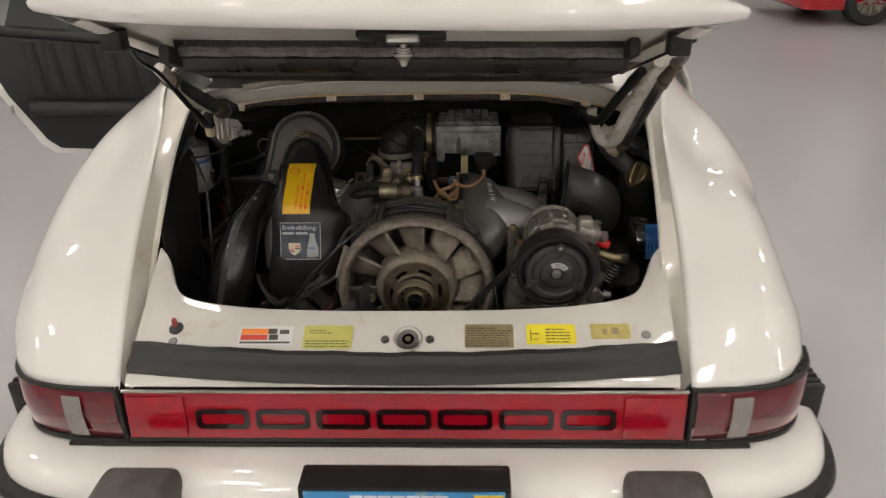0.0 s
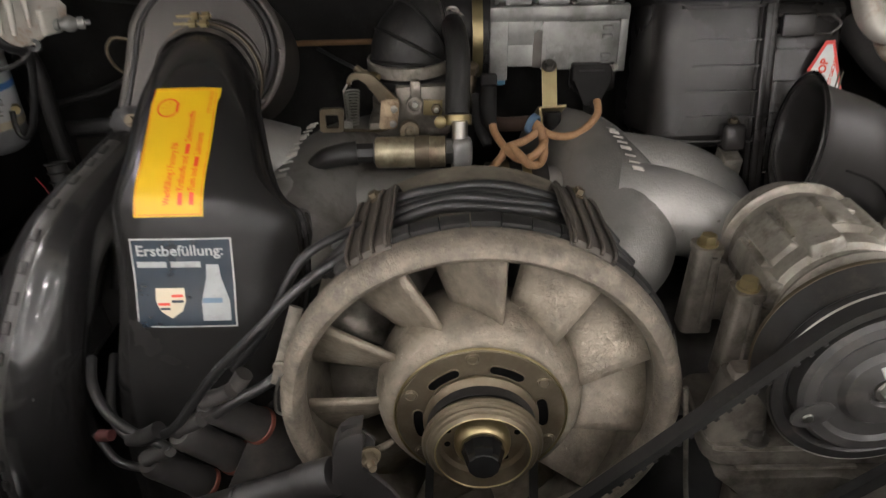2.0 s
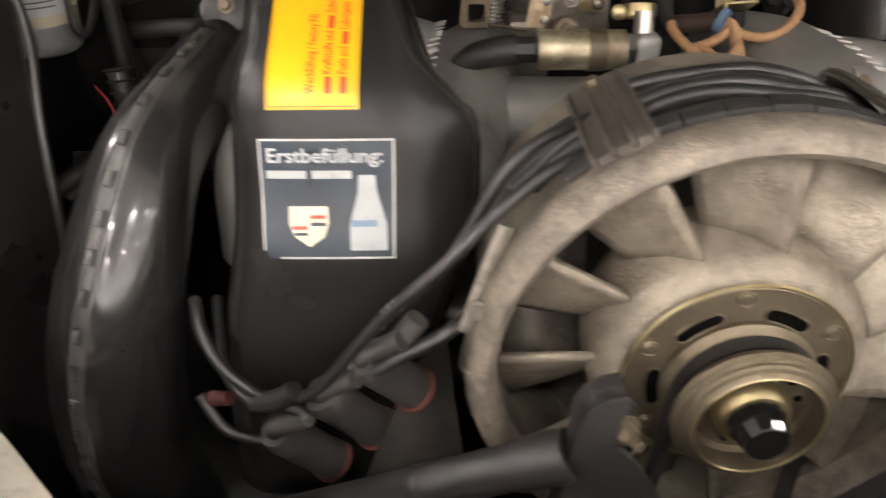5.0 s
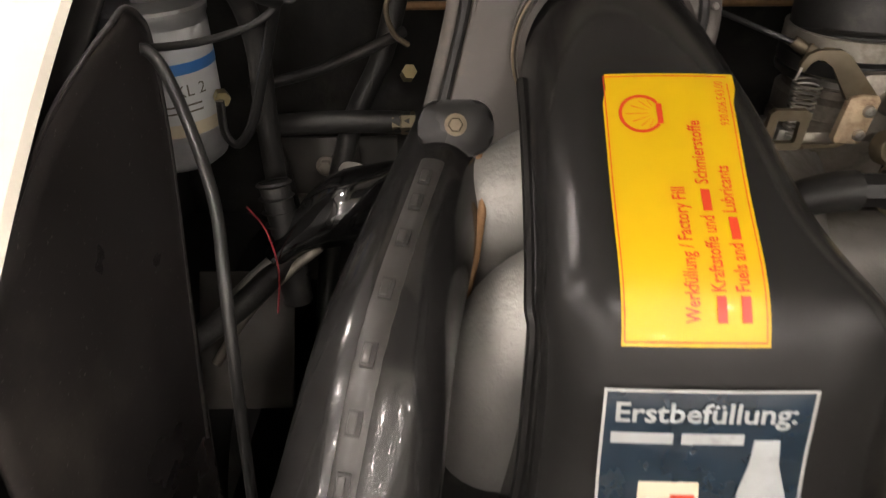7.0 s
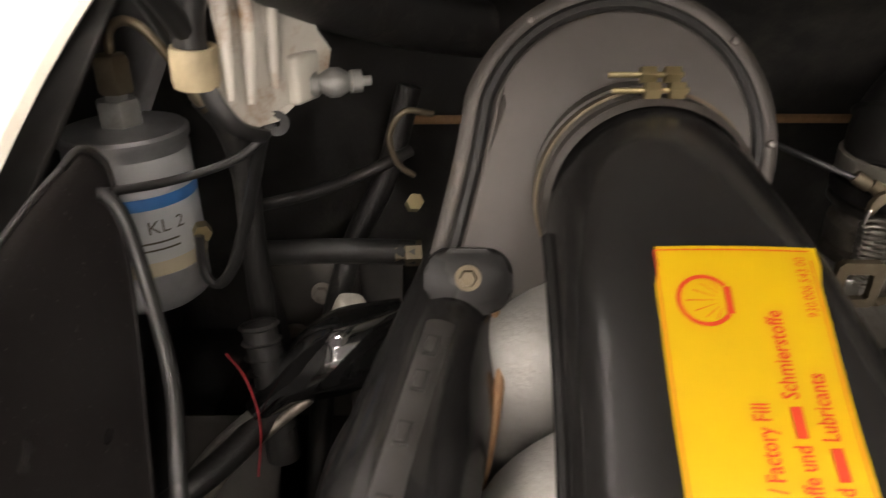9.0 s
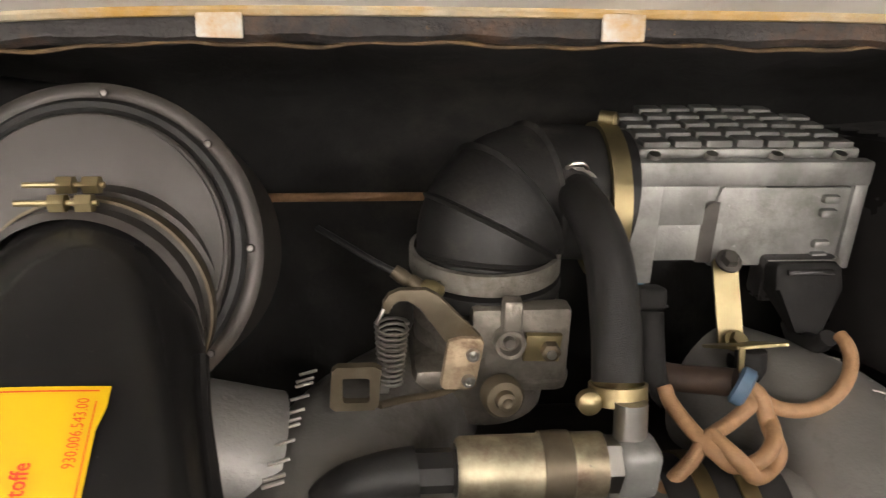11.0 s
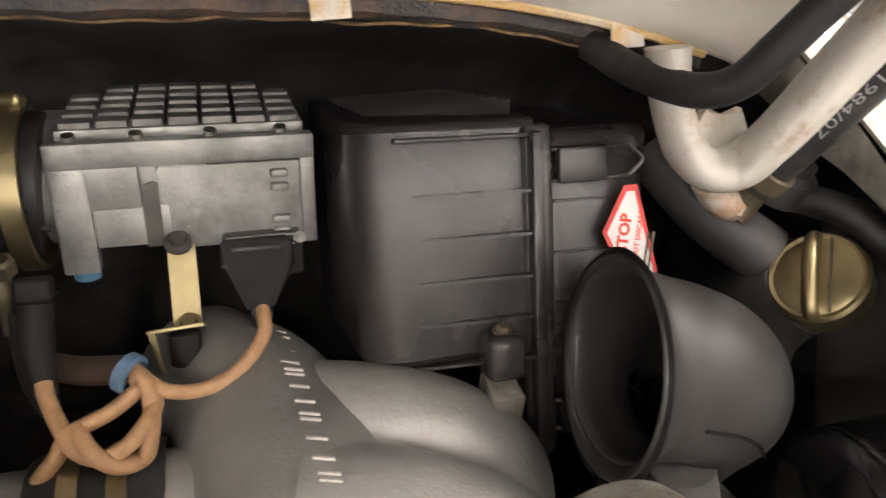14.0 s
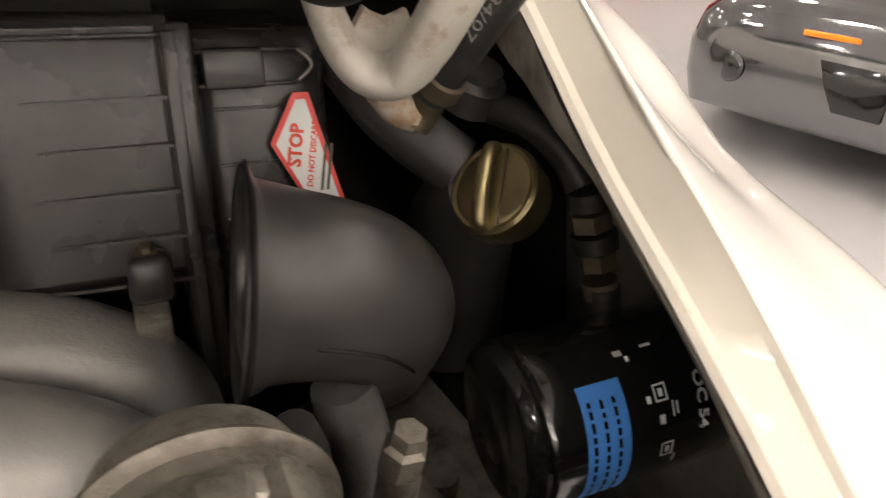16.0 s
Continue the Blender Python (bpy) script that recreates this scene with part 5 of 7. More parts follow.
for dz in (0, .007):
    part("socket_fin", box((.046, .0016, .0010), Matrix.Translation((.166, .4205, .8885 + dz)), .0003), STEEL, plug, "thin bright fin")
part("latch", box((.032, .004, .0026), pm @ Matrix.Translation((0, .008, .0165)), .0008), BLACK_PLASTIC, plug)
part("socket", box((.054, .020, .034), Matrix.Translation((.168, .432, .880)), .003), BOX_PLASTIC, plug, "black connector socket")
part("boot", tube([(.163, .410, .853, .0078), (.162, .398, .848, .0075), (.160, .375, .856, .006), (.160, .366, .866, .0056)], .01, 14, 5), RUBBER, plug, "rubber cable boot")
COPPER = mat("brown_braid", (.31, .175, .085), .55, var=.2, vscale=150, bump=.3, bscale=900)
loom = thing("wiring_loom", "knotted brown cloth-sleeved wires", "wiring")
for pts, r in (
    ([(.161, .358, .872), (.161, .350, .870), (.160, .342, .864), (.151, .330, .857), (.137, .322, .849), (.119, .318, .846), (.102, .319, .849), (.089, .328, .856)], .0044),
    ([(.040, .332, .856), (.042, .325, .850), (.048, .318, .837), (.056, .314, .822), (.067, .3115, .815), (.081, .311, .819), (.092, .312, .831), (.097, .316, .844), (.090, .326, .855)], .0046),
    ([(.087, .325, .856), (.089, .320, .852), (.075, .3165, .842), (.062, .317, .835), (.052, .320, .827), (.045, .320, .814), (.036, .318, .804), (.024, .316, .788), (.016, .318, .770)], .0045),
    ([(.087, .328, .859), (.093, .320, .855), (.0955, .318, .839), (.095, .316, .820), (.090, .3145, .808), (.077, .307, .811), (.066, .3065, .823), (.057, .313, .836)], .0048),
):
    # the low loops lie on top of the coupling's bands
    pts = [tuple(Vector((.085, -.04, 1.085)).lerp(Vector(p), 1 - .06 * min(1, max(0, (.845 - p[2]) / .02)))) for p in pts]
    part("wire", tube(pts, r, 12, 8), COPPER, loom)
part("tie", lathe([(.0095, -.0045), (.0118, -.003), (.0118, .003), (.0095, .0045)], 24, basis((.0845, .326, .8585), (.75, -.55, -.25))), mat("blue_tie", (.075, .13, .20), .55, var=.2, vscale=60), loom, "blue cable tie")
part("brown_pipe", tube([(.040, .365, .846), (.055, .352, .849), (.070, .342, .853), (.083, .331, .858)], .0085, 14, 5), mat("dark_brown_sleeve", (.040, .024, .016), .6, var=.3, vscale=60), loom, "dark brown cloth sleeve")
boot_ = part("connector", tube([(.037, .362, .890, .0090), (.036, .356, .878, .0098), (.036, .346, .862, .0092), (.039, .336, .852, .0070), (.042, .328, .8475, .0054)], .01, 16, 5), MATTE_RUBBER, loom, "black rubber connector boot")
part("plug_head", box((.019, .016, .014), Matrix.Translation((.0370, .366, .8975)) @ pose(0, 0, 0, -15, 0, 0), .003, seg=3), MATTE_RUBBER, boot_, "square plug head")
part("plug_rib", box((.0198, .0168, .0012), Matrix.Translation((.0370, .3655, .8930)) @ pose(0, 0, 0, -15, 0, 0), .0004), BLACK_PLASTIC, boot_)
part("connector", tube([(.026, .378, .878, .0085), (.027, .370, .860, .0092), (.030, .360, .840, .0085), (.036, .350, .824, .0058)], .01, 14, 5), MATTE_RUBBER, loom, "black rubber connector boot")
inj = thing("stained_fitting", "stained brass fitting behind the hose", "fitting")
part("stem", lathe([(0, 0), (.005, 0), (.005, .020), (.0062, .022), (.0062, .032), (.0045, .034), (.0045, .040), (0, .041)], 14, basis((.016, .385, .862), (.05, -.05, 1))), BRASS_DIRTY, inj, "stained stem")
part("cap", lathe([(0, 0), (.0085, 0), (.0085, .009), (.006, .011), (0, .011)], 6, basis((.018, .383, .902), (.05, -.3, 1))), BRASS_DIRTY, inj, "hex cap")

# ---- throttle body and its hoses ----
tb = thing("throttle_body", "grimy cast throttle body with a return spring and levers", "throttle body")
TB = Vector((-.056, .420, 0))
STAINED_PLATE = mat("stained_plate", (.42, .33, .22), .62, metal=.4, var=.3, vscale=70, stain=(.20, .13, .08), sscale=90, samount=.55, bump=.2, bscale=400)
part("bore", lathe([(0, .80), (.044, .80), (.047, .83), (.047, .862), (.043, .866), (.043, .872), (.046, .874), (.046, .884), (.04, .885)], 40, Matrix.Translation((TB.x, TB.y, 0))), ALU_DIRTY, tb, "cast bore")
part("flange", box((.10, .07, .02), Matrix.Translation((TB.x, .40, .84)), .008), ALU_DIRTY, tb)
part("face", box((.062, .016, .052), Matrix.Translation((-.040, .372, .866)), .004), ALU_DIRTY, tb, "grimy cast face")
part("web", box((.012, .012, .022), Matrix.Translation((-.047, .3615, .890)) @ pose(0, 0, 0, -4), .003), ALU_DIRTY, tb, "cast web")
part("boss", lathe([(.0068, 0), (.0098, 0), (.0098, .012), (.0090, .0135), (.0068, .0135), (.0064, .007), (0, .007)], 28, basis((-.048, .367, .872), (0, -1, .1))), ALU_DIRTY, tb, "round boss")
part("boss_screw", lathe([(0, .012), (.0032, .012), (.0036, .010), (.0036, .004)], 12, basis((-.048, .367, .872), (0, -1, .1))), STEEL, tb)
tp = part("throttle_plate", prism([(-.086, .881), (-.078, .883), (-.067, .882), (-.065, .879), (-.069, .850), (-.072, .8475), (-.088, .848), (-.090, .851)], .006, basis((0, .353, 0), (0, -1, 0)), None, .001), STAINED_PLATE, tb, "stained plate with two screws")
for x, z in ((-.0715, .872), (-.0735, .8545)):
    part("screw", lathe([(0, .0028), (.0016, .0024), (.0022, .003), (.0038, .0026), (.0042, 0)], 14, basis((x, .347, z), (0, -1, 0))), STEEL, tp)
rp = part("side_plate", prism([(-.038, .878), (-.016, .877), (-.017, .859), (-.039, .860)], .004, basis((0, .361, 0), (0, -1, 0)), None, .001), BRASS, tb, "yellow plated side plate")
part("nut", lathe([(.003, .006), (.006, .005), (.0066, 0)], 6, basis((-.0235, .357, .868), (0, -1, 0))), BRASS_DIRTY, rp)
part("stud", lathe([(0, .008), (.003, .007), (.003, 0)], 10, basis((-.0235, .357, .868), (0, -1, 0))), STEEL, rp)
part("vacuum_port", lathe([(0, 0), (.0125, 0), (.0125, .008), (.0105, .011), (.006, .011), (.0055, .016), (.003, .017), (0, .015)], 20, basis((-.055, .342, .848), (.1, -1, .25))), BRASS_DIRTY, tb)
lever = part("throttle_lever", prism([(-.124, .898), (-.1235, .905), (-.120, .9105), (-.114, .913), (-.099, .913), (-.092, .909), (-.067, .882), (-.068, .876), (-.088, .879), (-.102, .902), (-.109, .907), (-.115, .907), (-.1185, .904), (-.120, .898)], .004, basis((0, .354, 0), (0, -1, 0)), None, .0008), BRASS_DIRTY, tb, "flat bent plated lever")
hel = [(-.1185 - .00001 * k + (.0092 - .000022 * k) * math.cos(k * math.pi / 5), .346 + (.0092 - .000022 * k) * math.sin(k * math.pi / 5), .894 - k * .000345) for k in range(0, 111)]
part("spring", tube(hel, .0010, 6, 1), STEEL, tb, "coiled return spring")
part("spring_hook", tube([(-.1275, .346, .894), (-.124, .350, .899), (-.1215, .352, .9025), (-.119, .355, .900)], .0012, 6, 4), STEEL, tb)
part("spring_tab", box((.011, .006, .011), Matrix.Translation((-.1255, .346, .8545)) @ pose(0, 0, 0, 0, 4, 0), .0015), STEEL, tb, "pale plated tab")
outer = [(-.148, .8845), (-.128, .8845), (-.1245, .882), (-.1265, .860), (-.129, .857), (-.150, .857), (-.153, .860), (-.151, .882)]
inner = [(-.1450, .8775), (-.1325, .8775), (-.1310, .8765), (-.1312, .8635), (-.1325, .8620), (-.1445, .8620), (-.1458, .8635), (-.1455, .8765)]
rings = [[(x, y, z) for x, z in loop] for loop, y in ((outer, .3165), (outer, .3215), (inner, .3215), (inner, .3165), (outer, .3165))]
part("square_loop", skin([[r[k] for r in rings] for k in (*range(8), 0)], closed=False), BRASS_DIRTY, tb, "square plated loop")
part("link_rod", tube([(-.1265, .319, .8585), (-.112, .331, .8535), (-.092, .345, .847), (-.080, .352, .847)], .0034, 8, 3, flat=.5), BRASS_DIRTY, tb, "flat link")
for p in ((-.112, .384, .906), (-.103, .380, .902)):
    part("cable_fitting", lathe([(.002, -.006), (.0042, -.006), (.0048, 0), (.0042, .005), (.002, .006)], 10, basis(p, (.6, -.2, -.4))), BRASS_DIRTY, tb, "brassy cable fitting")
part("clamp_bolt", lathe([(0, -.008), (.0048, -.008), (.0055, -.002), (.004, .004), (0, .006)], 10, basis((-.092, .372, .902), (.7, -.6, 0))), BRASS, tb)
part("throttle_cable", tube([(-.165, .425, .922), (-.150, .412, .918), (-.130, .395, .912), (-.114, .385, .907)], .0022, 8, 4), CABLE, tb, "throttle cable")
boot = thing("intake_boot", "black ribbed rubber intake boot with clamps", "rubber boot")
BOOT = [(TB.x, TB.y, .884, .0445), (TB.x, TB.y + .001, .900, .0450), (-.053, .426, .918, .0475), (-.043, .432, .932, .0475), (-.028, .44, .938, .047), (.0, .447, .938, .046), (.036, .449, .934, .046)]
part("elbow", tube(BOOT, .045, 32, 6), RUBBER, boot, "black rubber elbow")
for k in (7, 13, 19, 25):
    r_ = spline(BOOT, 6)[k]
    r2 = spline(BOOT, 6)[k + 1]
    part("rib", lathe([(r_[3], -.0022), (r_[3] + .003, 0), (r_[3], .0022)], 32, basis(r_[:3], r2[:3] - r_[:3])), RUBBER, boot, "moulded rib")
for a in (215, 255, 295):
    pts = []
    for q in spline(BOOT, 2)[2:]:
        pts.append((q[0] + .01 * math.cos(radians(a)), q[1] - q[3] * math.sin(radians(a - 160)) * .98, q[2] + q[3] * math.cos(radians(a - 160)) * .6))
    part("rib", tube(pts, .002, 6, 2), RUBBER, boot)
part("lower_clamp", lathe([(.0470, .8965), (.0500, .897), (.0500, .9105), (.0470, .911)], 44, Matrix.Translation((TB.x, TB.y, 0))), ALU, boot, "flat steel hose clamp")
part("boot_lip", lathe([(.045, .882), (.0505, .8835), (.0512, .888), (.0505, .8935), (.045, .895)], 44, Matrix.Translation((TB.x, TB.y, 0))), RUBBER, boot, "thick rubber lip")
part("lower_clamp", lathe([(.0475, .876), (.0505, .8765), (.0505, .881), (.0475, .8815)], 44, Matrix.Translation((TB.x, TB.y, 0))), STEEL, boot, "thin steel band")
cc = part("upper_clamp", lathe([(.049, -.0062), (.0535, -.0060), (.0535, .0060), (.049, .0062)], 56, basis((.026, .448, .932), (1, 0, 0))), BRASS, boot, "yellow zinc-plated clamp band")
part("clamp_screw", lathe([(0, -.004), (.0055, -.004), (.0055, .006), (.003, .008), (0, .008)], 10, basis((.026, .450, .988), (.8, -.5, 0))), BRASS, cc)
hose = thing("breather_hose", "black braided breather hose with brass-coloured clamps", "hose")
HOSE = [(-.004, .425, .948), (-.003, .405, .950), (.0, .375, .946), (.002, .345, .932), (.001, .318, .905), (.0, .303, .880)]
part("tube", tube(HOSE, .0135, 20, 7), mat("braided_rubber", (.016, .0155, .015), .45, bump=.5, bscale=1400, var=.3, vscale=500, spec=.4), hose, "black braided rubber hose")
part("top_clamp", lathe([(.014, -.004), (.0165, -.004), (.0165, .004), (.014, .004)], 24, basis((-.003, .412, .951), (0, 1, 0))), DARK_STEEL, hose)
part("top_clamp_ear", tube([(-.010, .408, .966), (-.006, .405, .970), (.0, .405, .970), (.004, .408, .966)], .0015, 6, 4), STEEL, hose)
hc = part("clamp", lathe([(.0140, -.0055), (.0155, -.005), (.0155, .005), (.0140, .0055)], 26, basis((.0, .300, .875), (0, .35, .93))), BRASS, hose, "brass-coloured clamp")
part("clamp_screw", lathe([(0, 0), (.0065, 0), (.0065, .005), (.004, .007), (0, .007)], 14, basis((-.0185, .293, .876), (0, -1, .2))), BRASS, hc)
valve = thing("idle_valve", "yellow zinc-plated idle valve with a silver elbow", "valve")
VZ, VY = .8495, .275
part("can", lathe([(0, -.088), (.015, -.088), (.0165, -.086), (.0165, -.045), (.0172, -.044), (.0172, -.03), (.0165, -.029), (.0165, -.014), (.013, -.013), (0, -.012)], 40, basis((0, VY, VZ), (1, 0, 0))), mat("iridescent_zinc", (.40, .36, .25), .48, metal=.85, var=.4, vscale=55, stain=(.20, .14, .10), sscale=38, samount=.6, rvar=.15, speck=(.10, .08, .06), kscale=150, kamount=.35), valve, "iridescent zinc-plated can")
part("band", lathe([(.0170, -.046), (.0178, -.0455), (.0178, -.031), (.0170, -.0305)], 40, basis((0, VY, VZ), (1, 0, 0))), BRASS_DIRTY, valve)
el = part("elbow", box((.022, .024, .030), Matrix.Translation((.004, VY, VZ - .001)), .006, seg=3), ALU_BOX, valve, "silver cast elbow")
part("elbow_neck", lathe([(.0085, 0), (.0085, .02), (0, .02)], 20, basis((.002, VY + .006, VZ + .01), (0, .25, .97))), STEEL, el)
part("elbow_neck", lathe([(.010, 0), (.010, .03), (0, .03)], 6, basis((.002, VY - .002, VZ - .012), (0, -.1, -1))), STEEL, el)
part("collar", lathe([(.0125, -.014), (.0145, -.013), (.0145, -.006), (.0125, -.005)], 6, basis((0, VY, VZ), (1, 0, 0))), STEEL, valve)
part("socket", lathe([(0, -.112), (.010, -.112), (.011, -.11), (.011, -.09), (.013, -.089), (.013, -.086)], 8, basis((0, VY, VZ), (1, 0, 0))), BLACK_PLASTIC, valve, "black plastic socket")
part("plug", tube([(-.108, VY, VZ, .013), (-.125, VY - .002, VZ - .001, .0125), (-.145, VY - .004, VZ - .006, .011), (-.160, VY - .004, VZ - .02, .006), (-.155, VY - .02, VZ - .05, .004), (-.13, VY - .05, VZ - .07, .004)], .012, 14, 5), RUBBER, valve, "black rubber plug and lead")
part("copper_end", tube([(-.13, VY - .05, VZ - .07), (-.115, VY - .06, VZ - .082), (-.095, VY - .07, VZ - .09)], .0042, 10, 4), COPPER, valve)

# ---- intake manifold ----
WORN_TICK = mat("worn_bright_casting", (.52, .50, .46), .5, metal=.3, var=.15, vscale=90)
manifold = thing("intake_manifold", "grey cast intake manifold with silver runners", "intake manifold")
part("plenum", tube([(.118, .42, .795, .050), (.15, .36, .797, .056), (.163, .30, .792, .058), (.172, .24, .782, .056), (.168, .19, .768, .048), (.15, .16, .75, .035)], .05, 32, 6), ALU_GREY, manifold, "grey sand-cast plenum")
part("plenum", tube([(-.10, .42, .79, .048), (-.135, .36, .795, .054), (-.158, .30, .790, .057), (-.168, .24, .778, .054), (-.160, .19, .765, .046), (-.14, .165, .745, .034)], .05, 32, 6), ALU_GREY, manifold, "grey sand-cast plenum")
part("runner", tube([(.172, .245, .793, .050), (.215, .232, .795, .045), (.262, .218, .783, .040), (.295, .205, .752, .036), (.305, .20, .69, .034)], .04, 28, 6), ALU_SILVER, manifold, "silver cast runner")
part("runner", tube([(.165, .33, .80, .045), (.225, .312, .802, .041), (.268, .298, .793, .038), (.298, .29, .765, .035), (.308, .285, .70, .033)], .04, 28, 6), ALU_SILVER, manifold, "silver cast runner")
part("runner", tube([(-.175, .25, .79, .045), (-.225, .235, .80, .042), (-.285, .222, .80, .042), (-.318, .215, .770, .040), (-.328, .21, .69, .037)], .04, 26, 6), ALU_SILVER, manifold, "silver cast runner")
part("runner", tube([(-.19, .32, .82, .042), (-.25, .31, .842, .040), (-.302, .30, .838, .040), (-.328, .295, .805, .038), (-.335, .29, .72, .035)], .04, 26, 6), ALU_SILVER, manifold, "silver cast runner")
for side, cx in ((1, .0), (-1, .0)):
    for i in range(11):
        u = i / 10
        p = Vector((side * (.170 + .010 * u), .372 - .15 * u, .8535 - .012 * abs(u - .55)))
        for k in range(1 + i % 3 % 2):
            part("seam_mark", box((.011, .0018, .0016), Matrix.Translation((p.x, p.y + .005 * k, p.z)) @ pose(0, 0, 0, 0, side * 10, side * -10), .0004), WORN_TICK, manifold)
for x in (.052, .076):
    part("coupling_band", lathe([(.046, -.005), (.0475, -.005), (.0475, .005), (.046, .005)], 36, basis((x, .30, .775), (1, 0, 0))), BRASS, manifold, "yellow zinc-plated clamp band")
part("coupling", lathe([(.0445, -.035), (.046, -.033), (.046, .033), (.0445, .035)], 36, basis((.065, .30, .775), (1, 0, 0))), RUBBER, manifold, "black rubber coupling")
part("balance_tube", tube([(-.15, .29, .78), (-.05, .30, .775), (.05, .30, .775), (.14, .29, .78)], .040, 24, 4), ALU_GREY, manifold)
part("alu_bracket", box((.02, .03, .05), Matrix.Translation((.302, .305, .805)) @ pose(0, 0, 0, 10), .002), ALU, manifold, "small aluminium bracket")

# ---- air filter box ----
airbox = thing("air_filter_box", "black ribbed plastic air filter box with wire clips", "air filter")
AB = basis((.28, .345, .90), (0, .24, .97), (1, 0, 0))   # x right, y into the bay, z up the leaning front


def ab(x, y, z):
    return AB @ Matrix.Translation((x, y, z))


TOP_PLASTIC = mat("dull_black_plastic", (.013, .0125, .012), .75, var=.2, vscale=14, bump=.05, bscale=500, spec=.15)


def box_ring(z, inset=0.0, lift=0.0, left=0.0):
    """The filter body's outline at a height: round at its front left corner; lift raises it towards the back."""
    x0, x1, y0, y1, r = -.062 + inset + left, .053, -.010 + inset, .177 - inset, .026
    pts = [(x1, y0), (x1, y1), (x0 + .006, y1), (x0, y1 - .006)]
    pts += [(x0 + r - r * math.cos(radians(q)), y0 + r - r * math.sin(radians(q))) for q in np.linspace(0, 90, 9)]
    return [ab(x, y, z + lift * (y - y0)) @ Vector() for x, y in pts]


part("body", skin([box_ring(-.078, .022), box_ring(-.072, .009), box_ring(-.062, .001), box_ring(.0), box_ring(.068), box_ring(.078, .002), box_ring(.081, .002)]), BOX_PLASTIC, airbox, "black plastic body with ribs", angle=35)
def wedge(x0, x1, z, rise):
    rows = []
    for y, h in ((.012, -.02), (.010, -.006), (.016, .0), (.175, rise), (.180, rise - .004), (.180, -.02)):
        rows.append([ab(x, y, z + h) @ Vector() for x in (x0, x0 + .006, x1 - .006, x1)])
    return skin([[r[k] for r in rows] for k in range(4)])


part("top", skin([box_ring(.0805, -.0015), box_ring(.0845, -.0015), box_ring(.0860, .0, .11), box_ring(.0868, .003, .11)]), TOP_PLASTIC, airbox, "sloping ribbed top", angle=30)
part("top", wedge(.062, .148, .078, .018), BOX_PLASTIC, airbox, "flat ribbed top", angle=30)
for i in range(5):
    z = .0411 - .0272 * i
    part("rib", skin([[tuple(ab(x, y, z + h) @ Vector()) for y, h in ((-.008, -.0012), (-.008 - d, -.0010), (-.008 - d, .0010), (-.008, .0012))] for x, d in ((-.032 + .006 * (i % 2), .001), (-.012, .005), (.052, .011))]), BOX_PLASTIC, airbox, "tapering moulded rib", angle=20)
part("rib", box((.092, .008, .0030), ab(.008, -.0130, .0755), .0010), BOX_PLASTIC, airbox, "top moulded rib")
for i in range(7):
    y = .020 + .022 * i
    part("top_slat", skin([[tuple(ab(x, y + dy + q, .0868 + (y + dy + .010) * .11 + h) @ Vector()) for q, h in ((0, -.002), (0, t_), (.0022, t_), (.0022, -.002))] for x, dy, t_ in ((-.046, .016, .002), (-.005, .004, .006), (.048, -.008, .009))]), TOP_PLASTIC, airbox, "thin slanting slat", angle=20)
part("joint_flange", box((.022, .205, .225), ab(.056, .0885, -.03), .006, seg=3), BOX_PLASTIC, airbox, "vertical joint flange")
part("joint_strip", box((.008, .012, .215), ab(.052, -.016, -.03), .002), BOX_PLASTIC, airbox)
lidp = part("cover", box((.088, .185, .225), ab(.107, .098, -.032), .02, seg=4), BOX_PLASTIC, airbox, "black plastic cover")
for i in range(3):
    part("cover_rib", box((.05, .004, .002), ab(.10, .006, .030 - .035 * i), .0006), BOX_PLASTIC, lidp)
for z in (.055, -.115):
    cl_ = part("wire_clip", box((.036, .016, .024), ab(.088, -.006, z), .003), BOX_PLASTIC, airbox, "spring clip")
    for dz in (.010, -.010):
        part("wire", tube([tuple(ab(x, y, z + dz) @ Vector()) for x, y in ((.062, -.004), (.075, -.010), (.10, -.012), (.122, -.006), (.130, 0.0))], .0013, 8, 4), DARK_STEEL, cl_)
    part("wire", tube([tuple(ab(.128, -.002, z + .010) @ Vector()), tuple(ab(.137, -.004, z) @ Vector()), tuple(ab(.128, -.002, z - .010) @ Vector())], .0013, 8, 5), DARK_STEEL, cl_)
ft = part("foot", box((.026, .026, .030), ab(.024, -.020, -.062), .006, seg=3), BOX_PLASTIC, airbox, "moulded foot")
part("foot_screw", bolt_bm(basis(ab(.024, -.022, -.046) @ Vector(), (0, -.2, 1)), .0042, .004), BRASS_DIRTY, ft)

# ---- intake elbow ----
horn = thing("intake_snorkel", "satin black flared intake elbow", "air intake")
HORN = [(.348, .2560, .8635, .066), (.352, .2555, .8630, .0605), (.359, .2552, .862, .0570), (.371, .2550, .859, .0552), (.392, .255, .853, .0535), (.413, .259, .842, .0525), (.430, .268, .824, .0515), (.438, .285, .797, .049), (.440, .305, .76, .047)]
tr = part("trumpet", tube(HORN, .05, 44, 5, cap=False), mat("satin_intake_plastic", (.038, .036, .035), .36, var=.12, vscale=25), horn, "flared trumpet mouth")
solid(tr, .003, -1)
part("mouth_lip", lathe([(.0655, -.002), (.0685, 0), (.0655, .002)], 48, basis((.348, .256, .8635), (-.985, .12, .12))), BLACK_PLASTIC, horn, "rounded mouth lip")
part("seam", tube([(.375, .200, .852), (.40, .201, .842), (.42, .206, .828), (.437, .216, .808)], .0012, 6, 4), BLACK_PLASTIC, horn)

